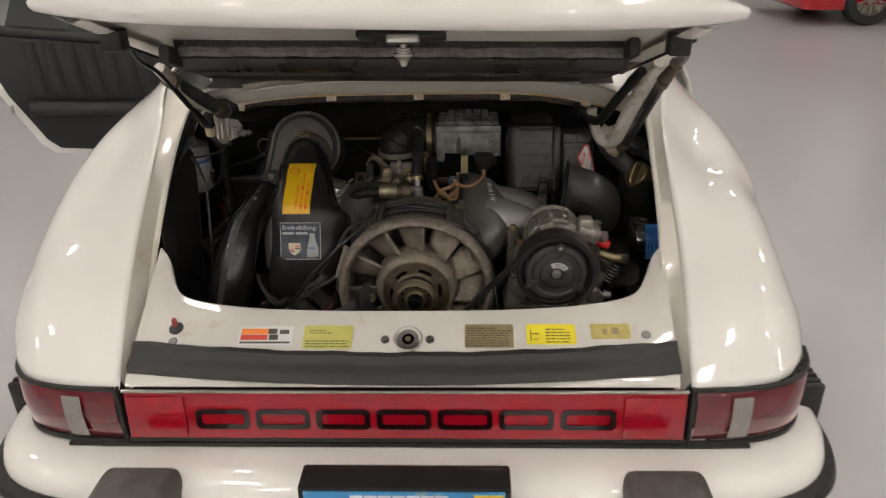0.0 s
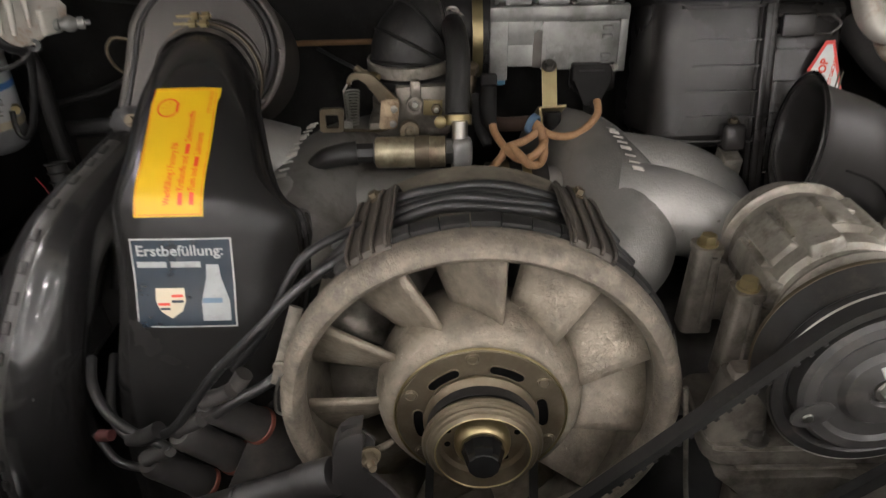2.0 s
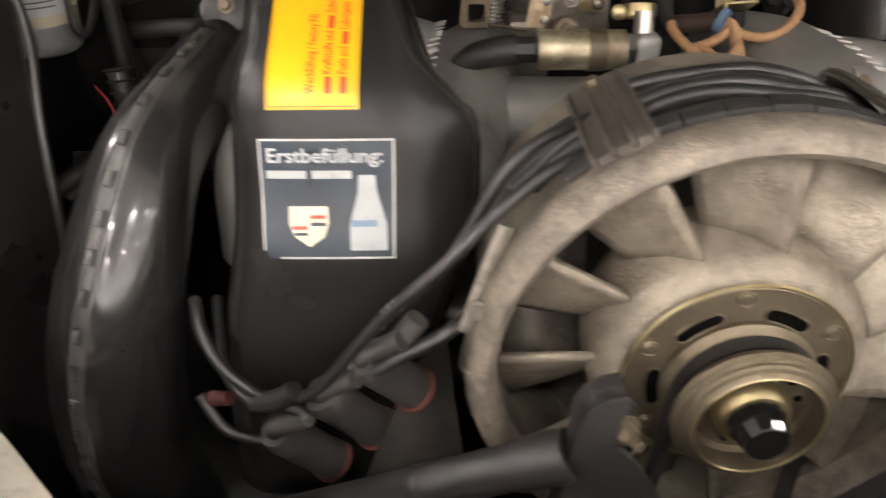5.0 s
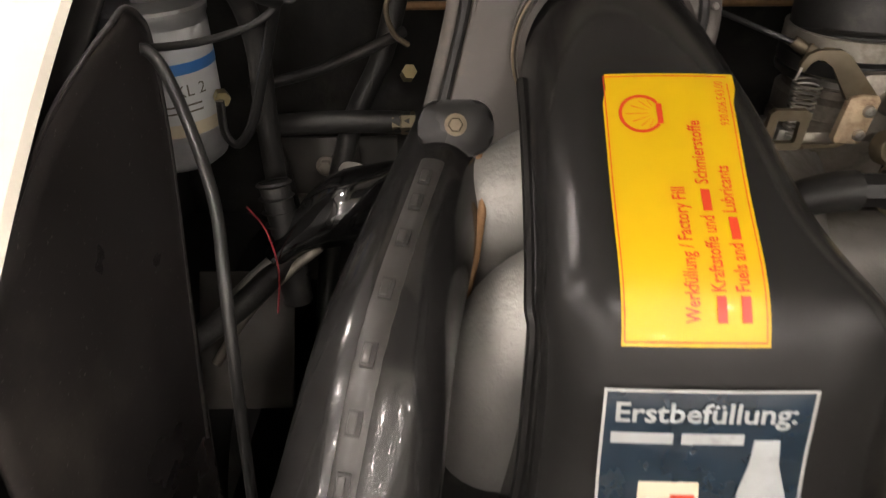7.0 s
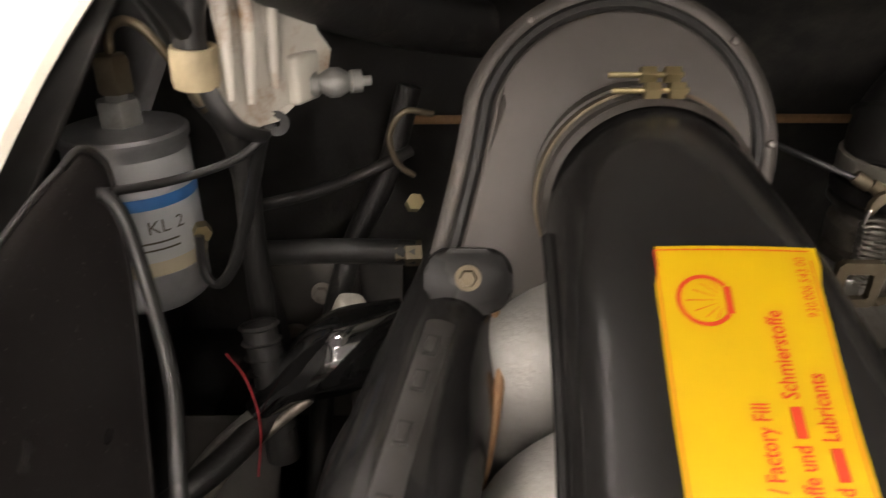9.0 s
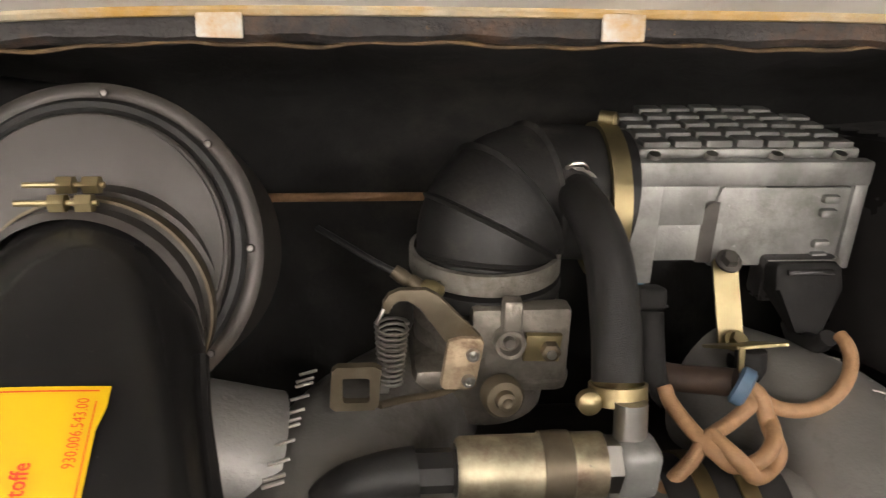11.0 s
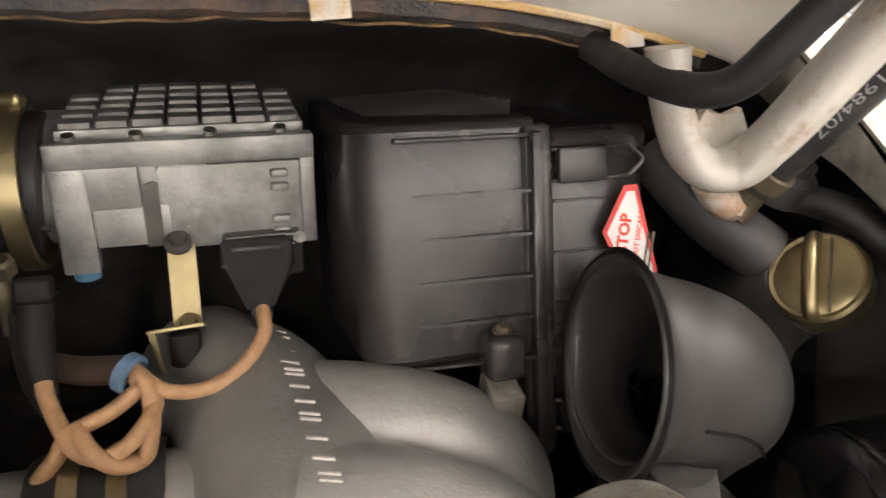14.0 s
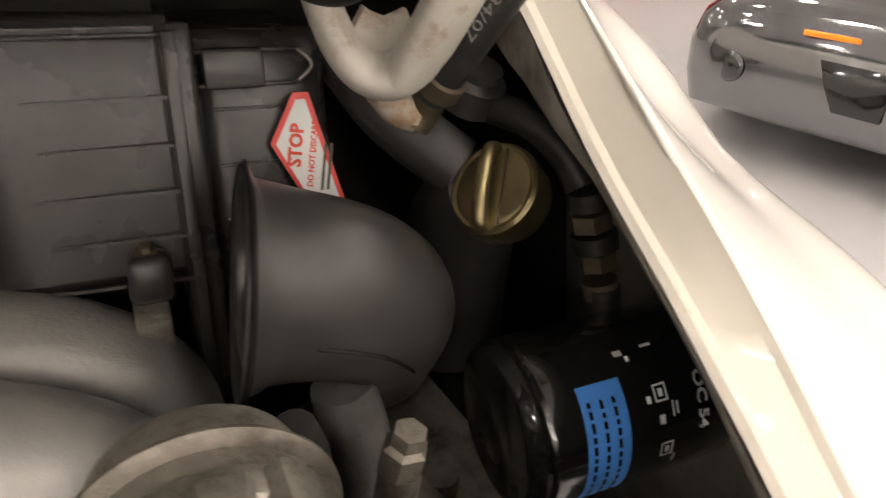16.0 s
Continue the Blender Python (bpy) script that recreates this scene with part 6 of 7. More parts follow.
# ---- oil filter, filler and hoses ----
filt = thing("oil_filter", "black oil filter canister with a blue handwritten label", "oil filter")
CAN_O, CAN_D, CAN_R = Vector((.489, .203, .757)), Vector((.97, -.05, .06)).normalized(), .056
FO = basis(CAN_O, CAN_D, (0, .2, 1))
can = part("can", lathe([(0, 0), (.045, 0), (.049, .002), (.0515, .007), (.0535, .009), (.0535, .012), (.0515, .014), (.0525, .016), (.053, .018), (.053, .150), (.049, .162), (.038, .168), (0, .170)], 64, FO @ Matrix.Diagonal((1.057, 1.057, .97, 1))), BLACK_PAINT, filt, "gloss black canister")


def on_can(u, v, lift=.0004):
    """u: metres round the can from the line that faces the rear, upwards; v: metres along it."""
    a = u / CAN_R
    o = Vector((0, -.80, .60))
    o = (o - CAN_D * o.dot(CAN_D)).normalized()
    up_ = o.cross(CAN_D)
    if up_.z < 0:
        up_ = -up_
    return CAN_O + CAN_D * v + (o * math.cos(a) + up_ * math.sin(a)) * (CAN_R + lift)


label = part("label", skin([[on_can(u, v) for v in np.linspace(.036, .066, 4)] for u in np.linspace(-.07, .020, 16)], closed=False), mat("blue_tape", (.045, .22, .62), .5, var=.08, vscale=60), filt, "blue tape with handwriting")
bm = bmesh.new()
for line in range(3):
    u = .010
    k = 0
    while u > -.06:
        w = .003 + .004 * ((k * 7 + line * 3) % 5) / 5
        v = .040 + .0085 * line
        skin([[on_can(q, v + f, .0008) for f in (0, .0022)] for q in (u, u - w)], bm, closed=False)
        u -= w + .0022
        k += 1
part("handwriting", bm, BLACK_PAINT, label, "black handwriting")
foot = thing("lower_casting", "grimy grey casting under the intake elbow", "casting")
GRIME = mat("grimy_grey_casting", (.20, .185, .155), .6, metal=.2, var=.4, vscale=25, stain=(.06, .052, .044), sscale=30, samount=.6, bump=.3, bscale=120)
part("slab", prism(rounded(.15, .17, .03, 4), .03, Matrix.Translation((.455, .29, .635)) @ pose(0, 0, 0, 10, -8, 12), None, .006), GRIME, foot, "grimy cast slab")
part("ridge", box((.02, .15, .035), Matrix.Translation((.442, .275, .675)) @ pose(0, 0, 0, 10, -8, 20), .006), GRIME, foot)
part("boss", lathe([(0, .03), (.014, .028), (.016, 0), (0, 0)], 20, basis((.478, .25, .660), (-.1, -.3, .95))), GRIME, foot)
tank = thing("oil_filler_cap", "yellow zinc-plated oil filler cap with a grip bar", "filler cap")
cap_m = basis((.521, .284, .884), (-.76, -.26, .60), (.1, .45, .9)) @ Matrix.Scale(.88, 4)
part("disc", lathe([(0, .010), (.026, .010), (.031, .008), (.034, .009), (.0365, .006), (.037, 0), (.035, -.012), (.034, -.024), (0, -.024)], 52, cap_m), BRASS, tank, "dished plated disc", angle=25)
part("grip", tube([tuple(cap_m @ Vector(p)) for p in ((-.031, .002, .008), (-.027, .002, .015), (-.012, .002, .0185), (.012, .002, .0185), (.027, .002, .015), (.031, .002, .008))], .0052, 14, 5), BRASS, tank, "raised rounded grip bar")
part("grip_crease", box((.060, .002, .004), cap_m @ Matrix.Translation((0, -.010, .0105)), .001), BRASS_DIRTY, tank)
neckp = thing("filler_neck", "black oil filler neck and hoses", "filler neck")
part("neck", tube([(.530, .304, .870, .035), (.527, .33, .845, .04), (.535, .36, .80, .045), (.54, .38, .70, .05)], .04, 26, 4), BLACK_MATT, neckp)
part("side_pipe", tube([(.512, .325, .885), (.485, .345, .905), (.465, .36, .925), (.45, .39, .95)], .022, 18, 5), BLACK_MATT, neckp, "black branch pipe")
part("vent", lathe([(0, 0), (.022, 0), (.022, .02), (.016, .024), (.016, .03), (0, .03)], 24, basis((.525, .345, .925), (.1, -.35, .93))), BLACK_MATT, neckp, "black vent valve")
vh = part("vent_hose", tube([(.535, .335, .925), (.552, .305, .922), (.566, .278, .908), (.572, .262, .890)], .0115, 14, 6), RUBBER, neckp, "black vent hose")
for k, (z, r, mt) in enumerate(((.884, .0135, RUBBER), (.870, .0145, BRASS_DIRTY), (.856, .0155, RUBBER), (.843, .0130, BRASS_DIRTY), (.822, .0125, BRASS_DIRTY))):
    part("fitting", lathe([(0, -.006), (r, -.006), (r, .006), (0, .006)], 6 if k % 2 else 20, basis((.574 + .003 * k, .256 - .004 * k, z), (-.2, .25, .95))), mt, vh, "hex hose fitting")
part("lower_hose", tube([(.586, .238, .825), (.59, .235, .79), (.59, .24, .74), (.58, .25, .66)], .012, 12, 4), RUBBER, neckp)
pipe2 = thing("oil_line", "steel oil line with a large hex union", "oil line")
part("line", tube([(.40, .16, .70), (.405, .165, .755), (.41, .168, .785)], .012, 14, 4), ALU_DIRTY, pipe2)
part("union", lathe([(0, 0), (.013, 0), (.013, .016), (.0095, .019), (.0095, .028), (0, .028)], 6, basis((.408, .166, .790), (.15, -.1, .95))), ALU_DIRTY, pipe2, "hex union nut")
part("drier_line", tube([(.36, .20, .80), (.372, .215, .755), (.375, .22, .66)], .014, 14, 4), BLACK_MATT, pipe2)
part("grey_sleeve", tube([(.40, .24, .79, .02), (.41, .235, .74, .022), (.42, .23, .66, .022)], .02, 16, 4), ALU_GREY, pipe2)

# ---- left side of the bay ----
ff = thing("fuel_filter", "grey metal fuel filter with a printed label", "fuel filter")
FX, FYY, FR = -.573, .400, .0385
up = Matrix.Translation((FX, FYY, 0))
canf = part("can", lathe([(0, .814), (.030, .814), (.0365, .819), (.0380, .825), (FR - .0002, .915), (FR, .926), (.0400, .929), (.0402, .933), (.0380, .935), (.030, .934), (.016, .937), (0, .937)], 44, up), mat("brushed_can", (.48, .49, .50), .36, metal=.75, var=.18, vscale=35, rvar=.1), ff, "bright metal can")
# label greyed below its own pale colour to carry the shade around the can
part("label", lathe([(FR + .0003, .852), (FR + .0003, .922)], 44, up), mat("shaded_print_label", (.40, .415, .42), .5, var=.08), ff, "pale printed label, its colour greyed for shade")
part("label_foot", lathe([(FR + .0005, .845), (FR + .0005, .855)], 44, up), mat("beige_print", (.42, .37, .26), .5, var=.1), ff, "beige printed band")
part("blue_stripe", lathe([(FR + .0007, .891), (FR + .0007, .899)], 44, up), mat("blue_stripe", (.04, .16, .42), .4), ff, "blue stripe")
hexn = part("union", lathe([(0, .936), (.0135, .936), (.0140, .938), (.0140, .951), (.0125, .953), (.0075, .953), (.0075, .957), (0, .957)], 6, up), ALU_BOX, ff, "bright hex union")
part("union_nut", lathe([(0, .957), (.0105, .957), (.0115, .959), (.0115, .977), (.0100, .980), (.006, .981), (0, .981)], 6, Matrix.Translation((FX + .001, FYY, 0))), BRASS_DIRTY, ff, "olive-plated union nut")
part("fuel_pipe", tube([(FX + .002, FYY, .978), (FX + .004, FYY, .993), (FX + .013, FYY, 1.000), (FX + .024, FYY, .996), (FX + .034, FYY, .984), (FX + .046, FYY, .966)], .0032, 10, 6), BRASS_DIRTY, ff, "bent plated fuel pipe")
fer = Vector((.56, .10, -.82))
part("ferrule", lathe([(0, 0), (.0055, .001), (.0062, .003), (.0062, .016), (.0072, .018), (.0072, .030), (0, .030)], 18, basis((FX + .042, FYY - .001, .972), fer)), BRASS_DIRTY, ff, "crimped ferrule")
part("hose_end", tube([(FX + .055, FYY + .002, .954), (FX + .063, FYY + .016, .930), (FX + .068, FYY + .02, .894), (FX + .067, FYY + .02, .850), (FX + .067, FYY + .02, .79), (FX + .064, FYY + .03, .68)], .0092, 14, 5), RUBBER, ff, "black fuel hose")
part("clip_nut", lathe([(0, 0), (.006, 0), (.006, .01), (0, .01)], 6, basis((-.530, .392, .868), (.4, -.9, 0))), BRASS, ff)
shield = thing("side_shield", "black sheet metal shield on the bay's side", "shield")
SHIELD = mat("satin_black_sheet", (.030, .027, .027), .36, var=.22, vscale=9, stain=(.075, .066, .060), sscale=6, samount=.4, rvar=.12, speck=(.20, .19, .18), kscale=260, kamount=.5)
tops = ((.09, .862), (.145, .900), (.195, .930), (.24, .946), (.268, .954), (.284, .959), (.296, .952), (.301, .934))
rows = []
for u, (yt, zt) in zip(np.linspace(0, 1, 8), tops):
    rows.append([(-.548 + .013 * u, yt, zt), (-.549 + .013 * u, yt - .004 - .002 * u, zt - .07), (-.550 + .012 * u, yt - .010 - .014 * u, zt - .18), (-.552 + .012 * u, yt - .02 - .026 * u, .60), (-.55 + .012 * u, yt - .03 - .03 * u, .45)])
solid(part("panel", skin(sheet(rows, 4, 4), closed=False), SHIELD, shield, "satin black sheet metal panel"), .003, 0)
part("top_flange", tube([(-.549 + .010 * k / 4, y, z + .0006) for k, (y, z) in enumerate(tops[:5])], .0016, 8, 4), SHIELD, shield, "folded top edge")
part("edge_seal", tube([(-.5395, .270, .954), (-.5375, .284, .9585), (-.5355, .296, .951), (-.5345, .301, .934), (-.5355, .296, .866), (-.538, .277, .765), (-.540, .255, .65)], .0020, 10, 6), RUBBER, shield, "black rubber edge seal")
cable = thing("battery_cable", "thick black cable curving down the bay's side", "cable")
part("run", tube([(-.5335, .283, .936), (-.530, .284, .935), (-.521, .279, .926), (-.501, .25, .903), (-.484, .22, .870), (-.4760, .19, .835), (-.474, .17, .77), (-.479, .16, .65), (-.49, .15, .52)], .0036, 12, 6), CABLE, cable)
part("loop", tube([(-.535, .29, .934), (-.513, .32, .929), (-.488, .34, .932), (-.475, .35, .938), (-.462, .352, .950)], .0026, 10, 5), CABLE, cable)
part("branch", tube([(-.468, .352, .950), (-.480, .364, .918), (-.492, .37, .884), (-.504, .37, .852), (-.516, .37, .838), (-.525, .372, .846), (-.526, .376, .870)], .0044, 10, 5, flat=.7), CABLE, cable, "flat black strap cable")
part("terminal", lathe([(.002, -.003), (.007, -.003), (.007, .003), (.002, .003)], 16, basis((-.460, .350, .952), (.3, -.9, .3))), RUBBER, cable, "sleeved ring terminal")
tape = thing("taped_hose", "hose wrapped in shiny black tape", "hose")
part("wrap", tube([(-.395, .40, .800, .012), (-.420, .392, .785, .026), (-.440, .385, .776, .030), (-.460, .376, .768, .025), (-.482, .366, .756, .014), (-.500, .356, .742, .010)], .02, 11, 2), BLACK_PAINT, tape, "shiny black tape")
part("pipe", tube([(-.470, .368, .768), (-.495, .356, .748), (-.53, .345, .718), (-.56, .33, .68)], .0052, 12, 4), ALU_GREY, tape, "dull grey pipe")
part("pipe", tube([(-.462, .362, .752), (-.490, .350, .733), (-.522, .336, .704), (-.55, .32, .665)], .004, 10, 4), ALU_DIRTY, tape)
clut = thing("hose_bundle", "tangle of dark hoses and pipes low in the bay", "hoses")
for pts, r, mt in (
    ([(-.40, .53, .93), (-.42, .52, .86), (-.45, .50, .80), (-.47, .46, .72), (-.48, .40, .6)], .010, RUBBER),
    ([(-.392, .45, .822), (-.43, .452, .822), (-.47, .455, .820), (-.52, .46, .815)], .0098, RUBBER),
    ([(-.507, .43, .872), (-.508, .435, .826), (-.504, .44, .788), (-.498, .44, .74)], .0055, RUBBER),
    ([(-.40, .52, .88), (-.43, .50, .87), (-.48, .50, .85), (-.54, .50, .835)], .005, RUBBER),
    ([(-.56, .30, .70), (-.52, .33, .72), (-.49, .36, .74), (-.45, .42, .76)], .010, RUBBER),
    ([(-.36, .40, .78), (-.40, .38, .76), (-.44, .34, .72), (-.46, .30, .64)], .008, RUBBER),
    ([(-.375, .395, .945), (-.392, .39, .948), (-.402, .39, .933), (-.398, .395, .913), (-.388, .40, .903)], .0020, BRASS_DIRTY),
):
    part("hose", tube(pts, r, 12, 6), mt, clut)
part("red_wire", tube([(-.515, .36, .79), (-.50, .35, .775), (-.492, .34, .745), (-.495, .33, .71)], .0008, 8, 5), mat("red_wire", (.35, .02, .03), .5), clut, "thin red wire")
part("white_fitting", box((.03, .03, .035), Matrix.Translation((-.447, .452, .766)) @ pose(0, 0, 0, 10, 20, 30) @ Matrix.Scale(.85, 4), .008, seg=3), mat("greyed_plastic", (.40, .38, .34), .6, var=.2, vscale=40), clut, "off-white plastic fitting")
part("pipe_nut", lathe([(0, 0), (.010, 0), (.010, .012), (.008, .014), (.008, .02), (0, .02)], 6, basis((-.388, .45, .822), (-.9, -.1, 0))), BRASS_DIRTY, clut)
part("valve_nut", lathe([(0, 0), (.006, 0), (.006, .014), (0, .014)], 6, basis((-.392, .43, .87), (.2, -.8, .5))), BRASS, clut)
wedge = part("corrugated_hose", tube([(-.497, .38, .80), (-.49, .37, .76), (-.485, .36, .70)], .012, 14, 4), RUBBER, clut)
for i in range(8):
    part("hose_ring", lathe([(.012, -.002), (.0145, 0), (.012, .002)], 14, basis((-.497 + .0013 * i, .38 - .002 * i, .80 - .011 * i), (.1, -.2, -.95))), RUBBER, wedge)
part("copper_pipe", tube([(-.345, .318, .862), (-.336, .296, .860), (-.334, .28, .852), (-.338, .26, .833), (-.342, .245, .813), (-.348, .235, .793), (-.358, .23, .765)], .0030, 10, 5), COPPER, clut, "copper pipe")
GREASY = mat("greasy_grey_tin", (.055, .051, .045), .6, var=.4, vscale=12, stain=(.05, .045, .04), sscale=16, samount=.6)
tin = thing("engine_tin", "greasy grey sheet metal tin low in the bay", "engine tin")
part("plate", box((.130, .005, .15), Matrix.Translation((-.475, .505, .705)) @ pose(0, 0, 0, -12, 0, 0), .002), GREASY, tin, "greasy upright plate")
part("rib", box((.012, .014, .14), Matrix.Translation((-.452, .497, .705)) @ pose(0, 0, 0, -12, 0, 6), .003), GREASY, tin)
part("lower_plate", box((.085, .004, .13), Matrix.Translation((-.545, .385, .635)) @ pose(0, 0, 0, -25, 6, 8), .002), GREASY, tin, "greasy lower plate")
part("bolt", bolt_bm(basis((-.478, .498, .758), (0, -1, .2)), .007, .007, 1.4), ALU_DIRTY, tin)
part("lug", lathe([(.006, -.006), (.015, -.006), (.017, 0), (.015, .006), (.006, .006)], 20, basis((-.500, .475, .722), (.1, -1, .3)), close=True), ALU_DIRTY, tin, "cast lug")
rail = thing("fuel_rail_pipe", "thin copper-brown pipe across the firewall", "pipe")
part("pipe", tube([(-.42, .60, .882), (-.20, .60, .884), (.02, .60, .884)], .0042, 10, 3), COPPER, rail)
hot = thing("warm_air_hose", "large black hose crossing the firewall corner", "hose")
part("hose", tube([(-.447, .302, 1.046, .0185), (-.452, .325, 1.044, .021), (-.453, .352, 1.036, .0225), (-.440, .392, 1.020, .0225), (-.415, .440, 1.003, .0225), (-.385, .482, .988, .022), (-.345, .515, .976, .021)], .022, 22, 5), RUBBER, hot, "large black rubber hose")
part("clamp", lathe([(.0185, -.005), (.0205, -.005), (.0215, -.003), (.0215, .003), (.0205, .005), (.0185, .005)], 30, basis((-.4475, .304, 1.046), (-.25, .85, -.15)), close=True), BRASS_DIRTY, hot, "plated hose clamp")


# ---- lid hinges and struts ----
for side in (1,):
    hg = new("lid_hinge")
    hg.parent = car
    hg["label"] = "worn white lid hinge arm with rust spots"
    arm_pts = [(.522, .165, 1.175, .030), (.510, .205, 1.135, .030), (.491, .255, 1.060, .030), (.474, .298, .985, .029), (.468, .314, .962, .030), (.456, .322, .954, .029), (.443, .328, .956, .027), (.431, .331, .968, .025), (.421, .333, .988, .023), (.415, .335, 1.008, .023), (.412, .338, 1.030, .024)]
    part("arm", tube(arm_pts, .0235, 18, 7, flat=.5, up=(.6, -.7, -.3)), HINGE_WHITE, hg, "white hinge arm")
    part("web", prism([(.428, .968), (.440, .948), (.460, .942), (.478, .948), (.486, .964), (.470, .992), (.455, .986), (.443, .994)], .007, basis((0, .336, 0), (0, -1, 0), (1, 0, 0)), None, .002), HINGE_WHITE, hg, "pressed web between the arms")
    part("arm_bead", tube([(x + .008, y - .012, z + .004) for x, y, z, r_ in arm_pts[1:6]], .006, 8, 6), HINGE_WHITE, hg)
    part("foot", tube([(.455, .33, .945), (.468, .332, .930), (.480, .33, .925)], .013, 12, 4), HINGE_WHITE, hg)
hg = new("lid_hinge")
hg.parent = car
hg["label"] = "white lid hinge bracket with a bolt"
outline = [Vector(p) for p in ((-.483, .329, 1.045), (-.481, .328, 1.020), (-.478, .325, .999), (-.487, .320, .981), (-.485, .320, .966), (-.480, .325, .956), (-.468, .335, .954), (-.459, .357, .961), (-.449, .375, .960), (-.444, .378, .985), (-.450, .372, .997), (-.453, .365, 1.021), (-.456, .362, 1.045))]
part("bracket", skin([[p + Vector((.003, .001, 0)) for p in outline], outline, [p + Vector((.010, .012, 0)) for p in outline]]), HINGE_WHITE, hg, "white pressed bracket", angle=30)
for pts in (((-.4750, .328, 1.036), (-.4735, .325, 1.000), (-.4740, .322, .972)), ((-.4655, .338, 1.036), (-.4650, .334, .996), (-.4665, .331, .968)), ((-.4570, .354, 1.030), (-.4575, .350, .992), (-.4580, .350, .972))):
    part("bracket_rib", tube([(*p, r_) for p, r_ in zip(pts, (.0042, .0040, .0022))], .005, 10, 5), HINGE_WHITE, hg, "pressed fold")
part("pivot_block", box((.012, .024, .028), Matrix.Translation((-.4490, .372, .973)) @ pose(0, 0, 0, 0, 0, -22), .003, seg=3), HINGE_WHITE, hg, "pivot block")
part("pivot_bolt", lathe([(0, 0), (.0075, 0), (.0075, .005), (.005, .006), (.0065, .009), (.0088, .013), (.0088, .018), (.0065, .022), (.005, .024), (.0068, .025), (.0068, .031), (.003, .032), (.003, .037), (0, .037)], 16, basis((-.446, .375, .968), (.93, .35, -.02))), ALU_BOX, hg, "steel pivot bolt")
part("arm", tube([(-.520, .17, 1.170), (-.508, .215, 1.125), (-.493, .26, 1.080), (-.474, .335, 1.040)], .014, 12, 5), HINGE_WHITE, hg, "white hinge arm")
ch = thing("clipped_hose", "grey corrugated conduit in a beige clip with a black strap below", "conduit")
part("conduit", tube([(-.482, .325, 1.060), (-.486, .322, 1.03), (-.490, .320, 1.008), (-.489, .320, .984)], .0085, 14, 5), CABLE, ch, "grey-black conduit")
part("clip", lathe([(.0088, -.010), (.0112, -.010), (.0118, -.007), (.0118, .007), (.0112, .010), (.0088, .010)], 20, basis((-.4892, .320, .990), (.08, -.08, 1)), close=True), mat("aged_beige_plastic", (.42, .35, .22), .5, var=.2, vscale=60), ch, "aged beige clip")
part("strap", tube([(-.485, .318, .983), (-.480, .317, .970), (-.472, .322, .957), (-.463, .336, .949)], .0050, 10, 5, flat=.5, up=(0, -1, .2)), CABLE, ch, "flat black strap")
part("strap_end", box((.022, .022, .016), Matrix.Translation((-.497, .33, 1.012)) @ pose(0, 0, 0, 20, 20, 30), .004), BRASS_DIRTY, hg, "plated cable clip")
STRUT = mat("strut_rubber", (.022, .022, .022), .42, var=.2, vscale=30, stain=(.10, .08, .06), sscale=20, samount=.3)
for side, a, b, r in ((1, (.540, .195, 1.140), (.487, .322, .940), .0125), (-1, (-.520, .20, 1.145), (-.448, .298, 1.047), .0155)):
    st = thing("gas_strut", "dark lid strut with plated end clamps", "strut", "struts of the engine lid")
    part("rod", tube([a, tuple((Vector(a) + Vector(b)) / 2), b], r, 18, 4), STRUT, st, "dark ribbed sleeve")
    d = (Vector(b) - Vector(a)).normalized()
    for f in (.04, .12, .95):
        c = Vector(a).lerp(Vector(b), f)
        part("clamp", lathe([(r, -.007), (r + .003, -.006), (r + .003, .006), (r, .007)], 20, basis(c, d)), BRASS_DIRTY, st, "plated clamp")
    if side > 0:
        strut_side = (a, b, d, r, st)
        part("end_clip", tube([(.487, .322, .942), (.484, .328, .928), (.478, .330, .918)], .012, 12, 4), BRASS_DIRTY, st)
lh = thing("lid_hose", "grimy hose looping over the hinge", "hose")
part("hose", tube([(.44, .19, 1.15), (.465, .14, 1.185), (.50, .115, 1.205), (.535, .12, 1.205), (.555, .15, 1.185), (.545, .18, 1.155)], .0115, 14, 6), mat("grimy_hose", (.13, .12, .10), .6, var=.3, vscale=40), lh)
part("hose", tube([(.545, .16, 1.165), (.538, .175, 1.15), (.530, .195, 1.13)], .015, 14, 3), BRASS_DIRTY, lh, "plated ferrule")
bh = thing("drain_hose", "thick black hose behind the hinge arm", "hose")
part("hose", tube([(.385, .385, 1.026), (.398, .350, 1.014), (.410, .305, 1.010), (.424, .284, 1.018), (.436, .270, 1.040), (.452, .248, 1.075), (.468, .210, 1.115), (.480, .170, 1.150)], .0105, 14, 6), RUBBER, bh)
lc = thing("lid_cable", "thin black cable hanging from the lid", "cable")
part("cable", tube([(-.50, .02, 1.235), (-.505, .06, 1.205), (-.50, .12, 1.17), (-.503, .20, 1.11), (-.505, .28, 1.05), (-.498, .325, 1.0), (-.475, .345, .955)], .0045, 10, 6), CABLE, lc)
part("cable", tube([(-.498, .17, 1.13), (-.500, .24, 1.075), (-.492, .31, 1.015), (-.480, .338, .965)], .006, 10, 6), CABLE, lc)


# ---- writing and stickers ----
def letters(text, size, bold=0.0):
    cu = bpy.data.curves.new("text", "FONT")
    cu.body, cu.size, cu.resolution_u = text, size, 2
    cu.offset = bold
    ob = new("text", cu)
    me = bpy.data.meshes.new_from_object(ob.evaluated_get(bpy.context.evaluated_depsgraph_get()))
    bpy.data.objects.remove(ob)
    vs, fs = [v.co.copy() for v in me.vertices], [tuple(p.vertices) for p in me.polygons]
    return vs, fs


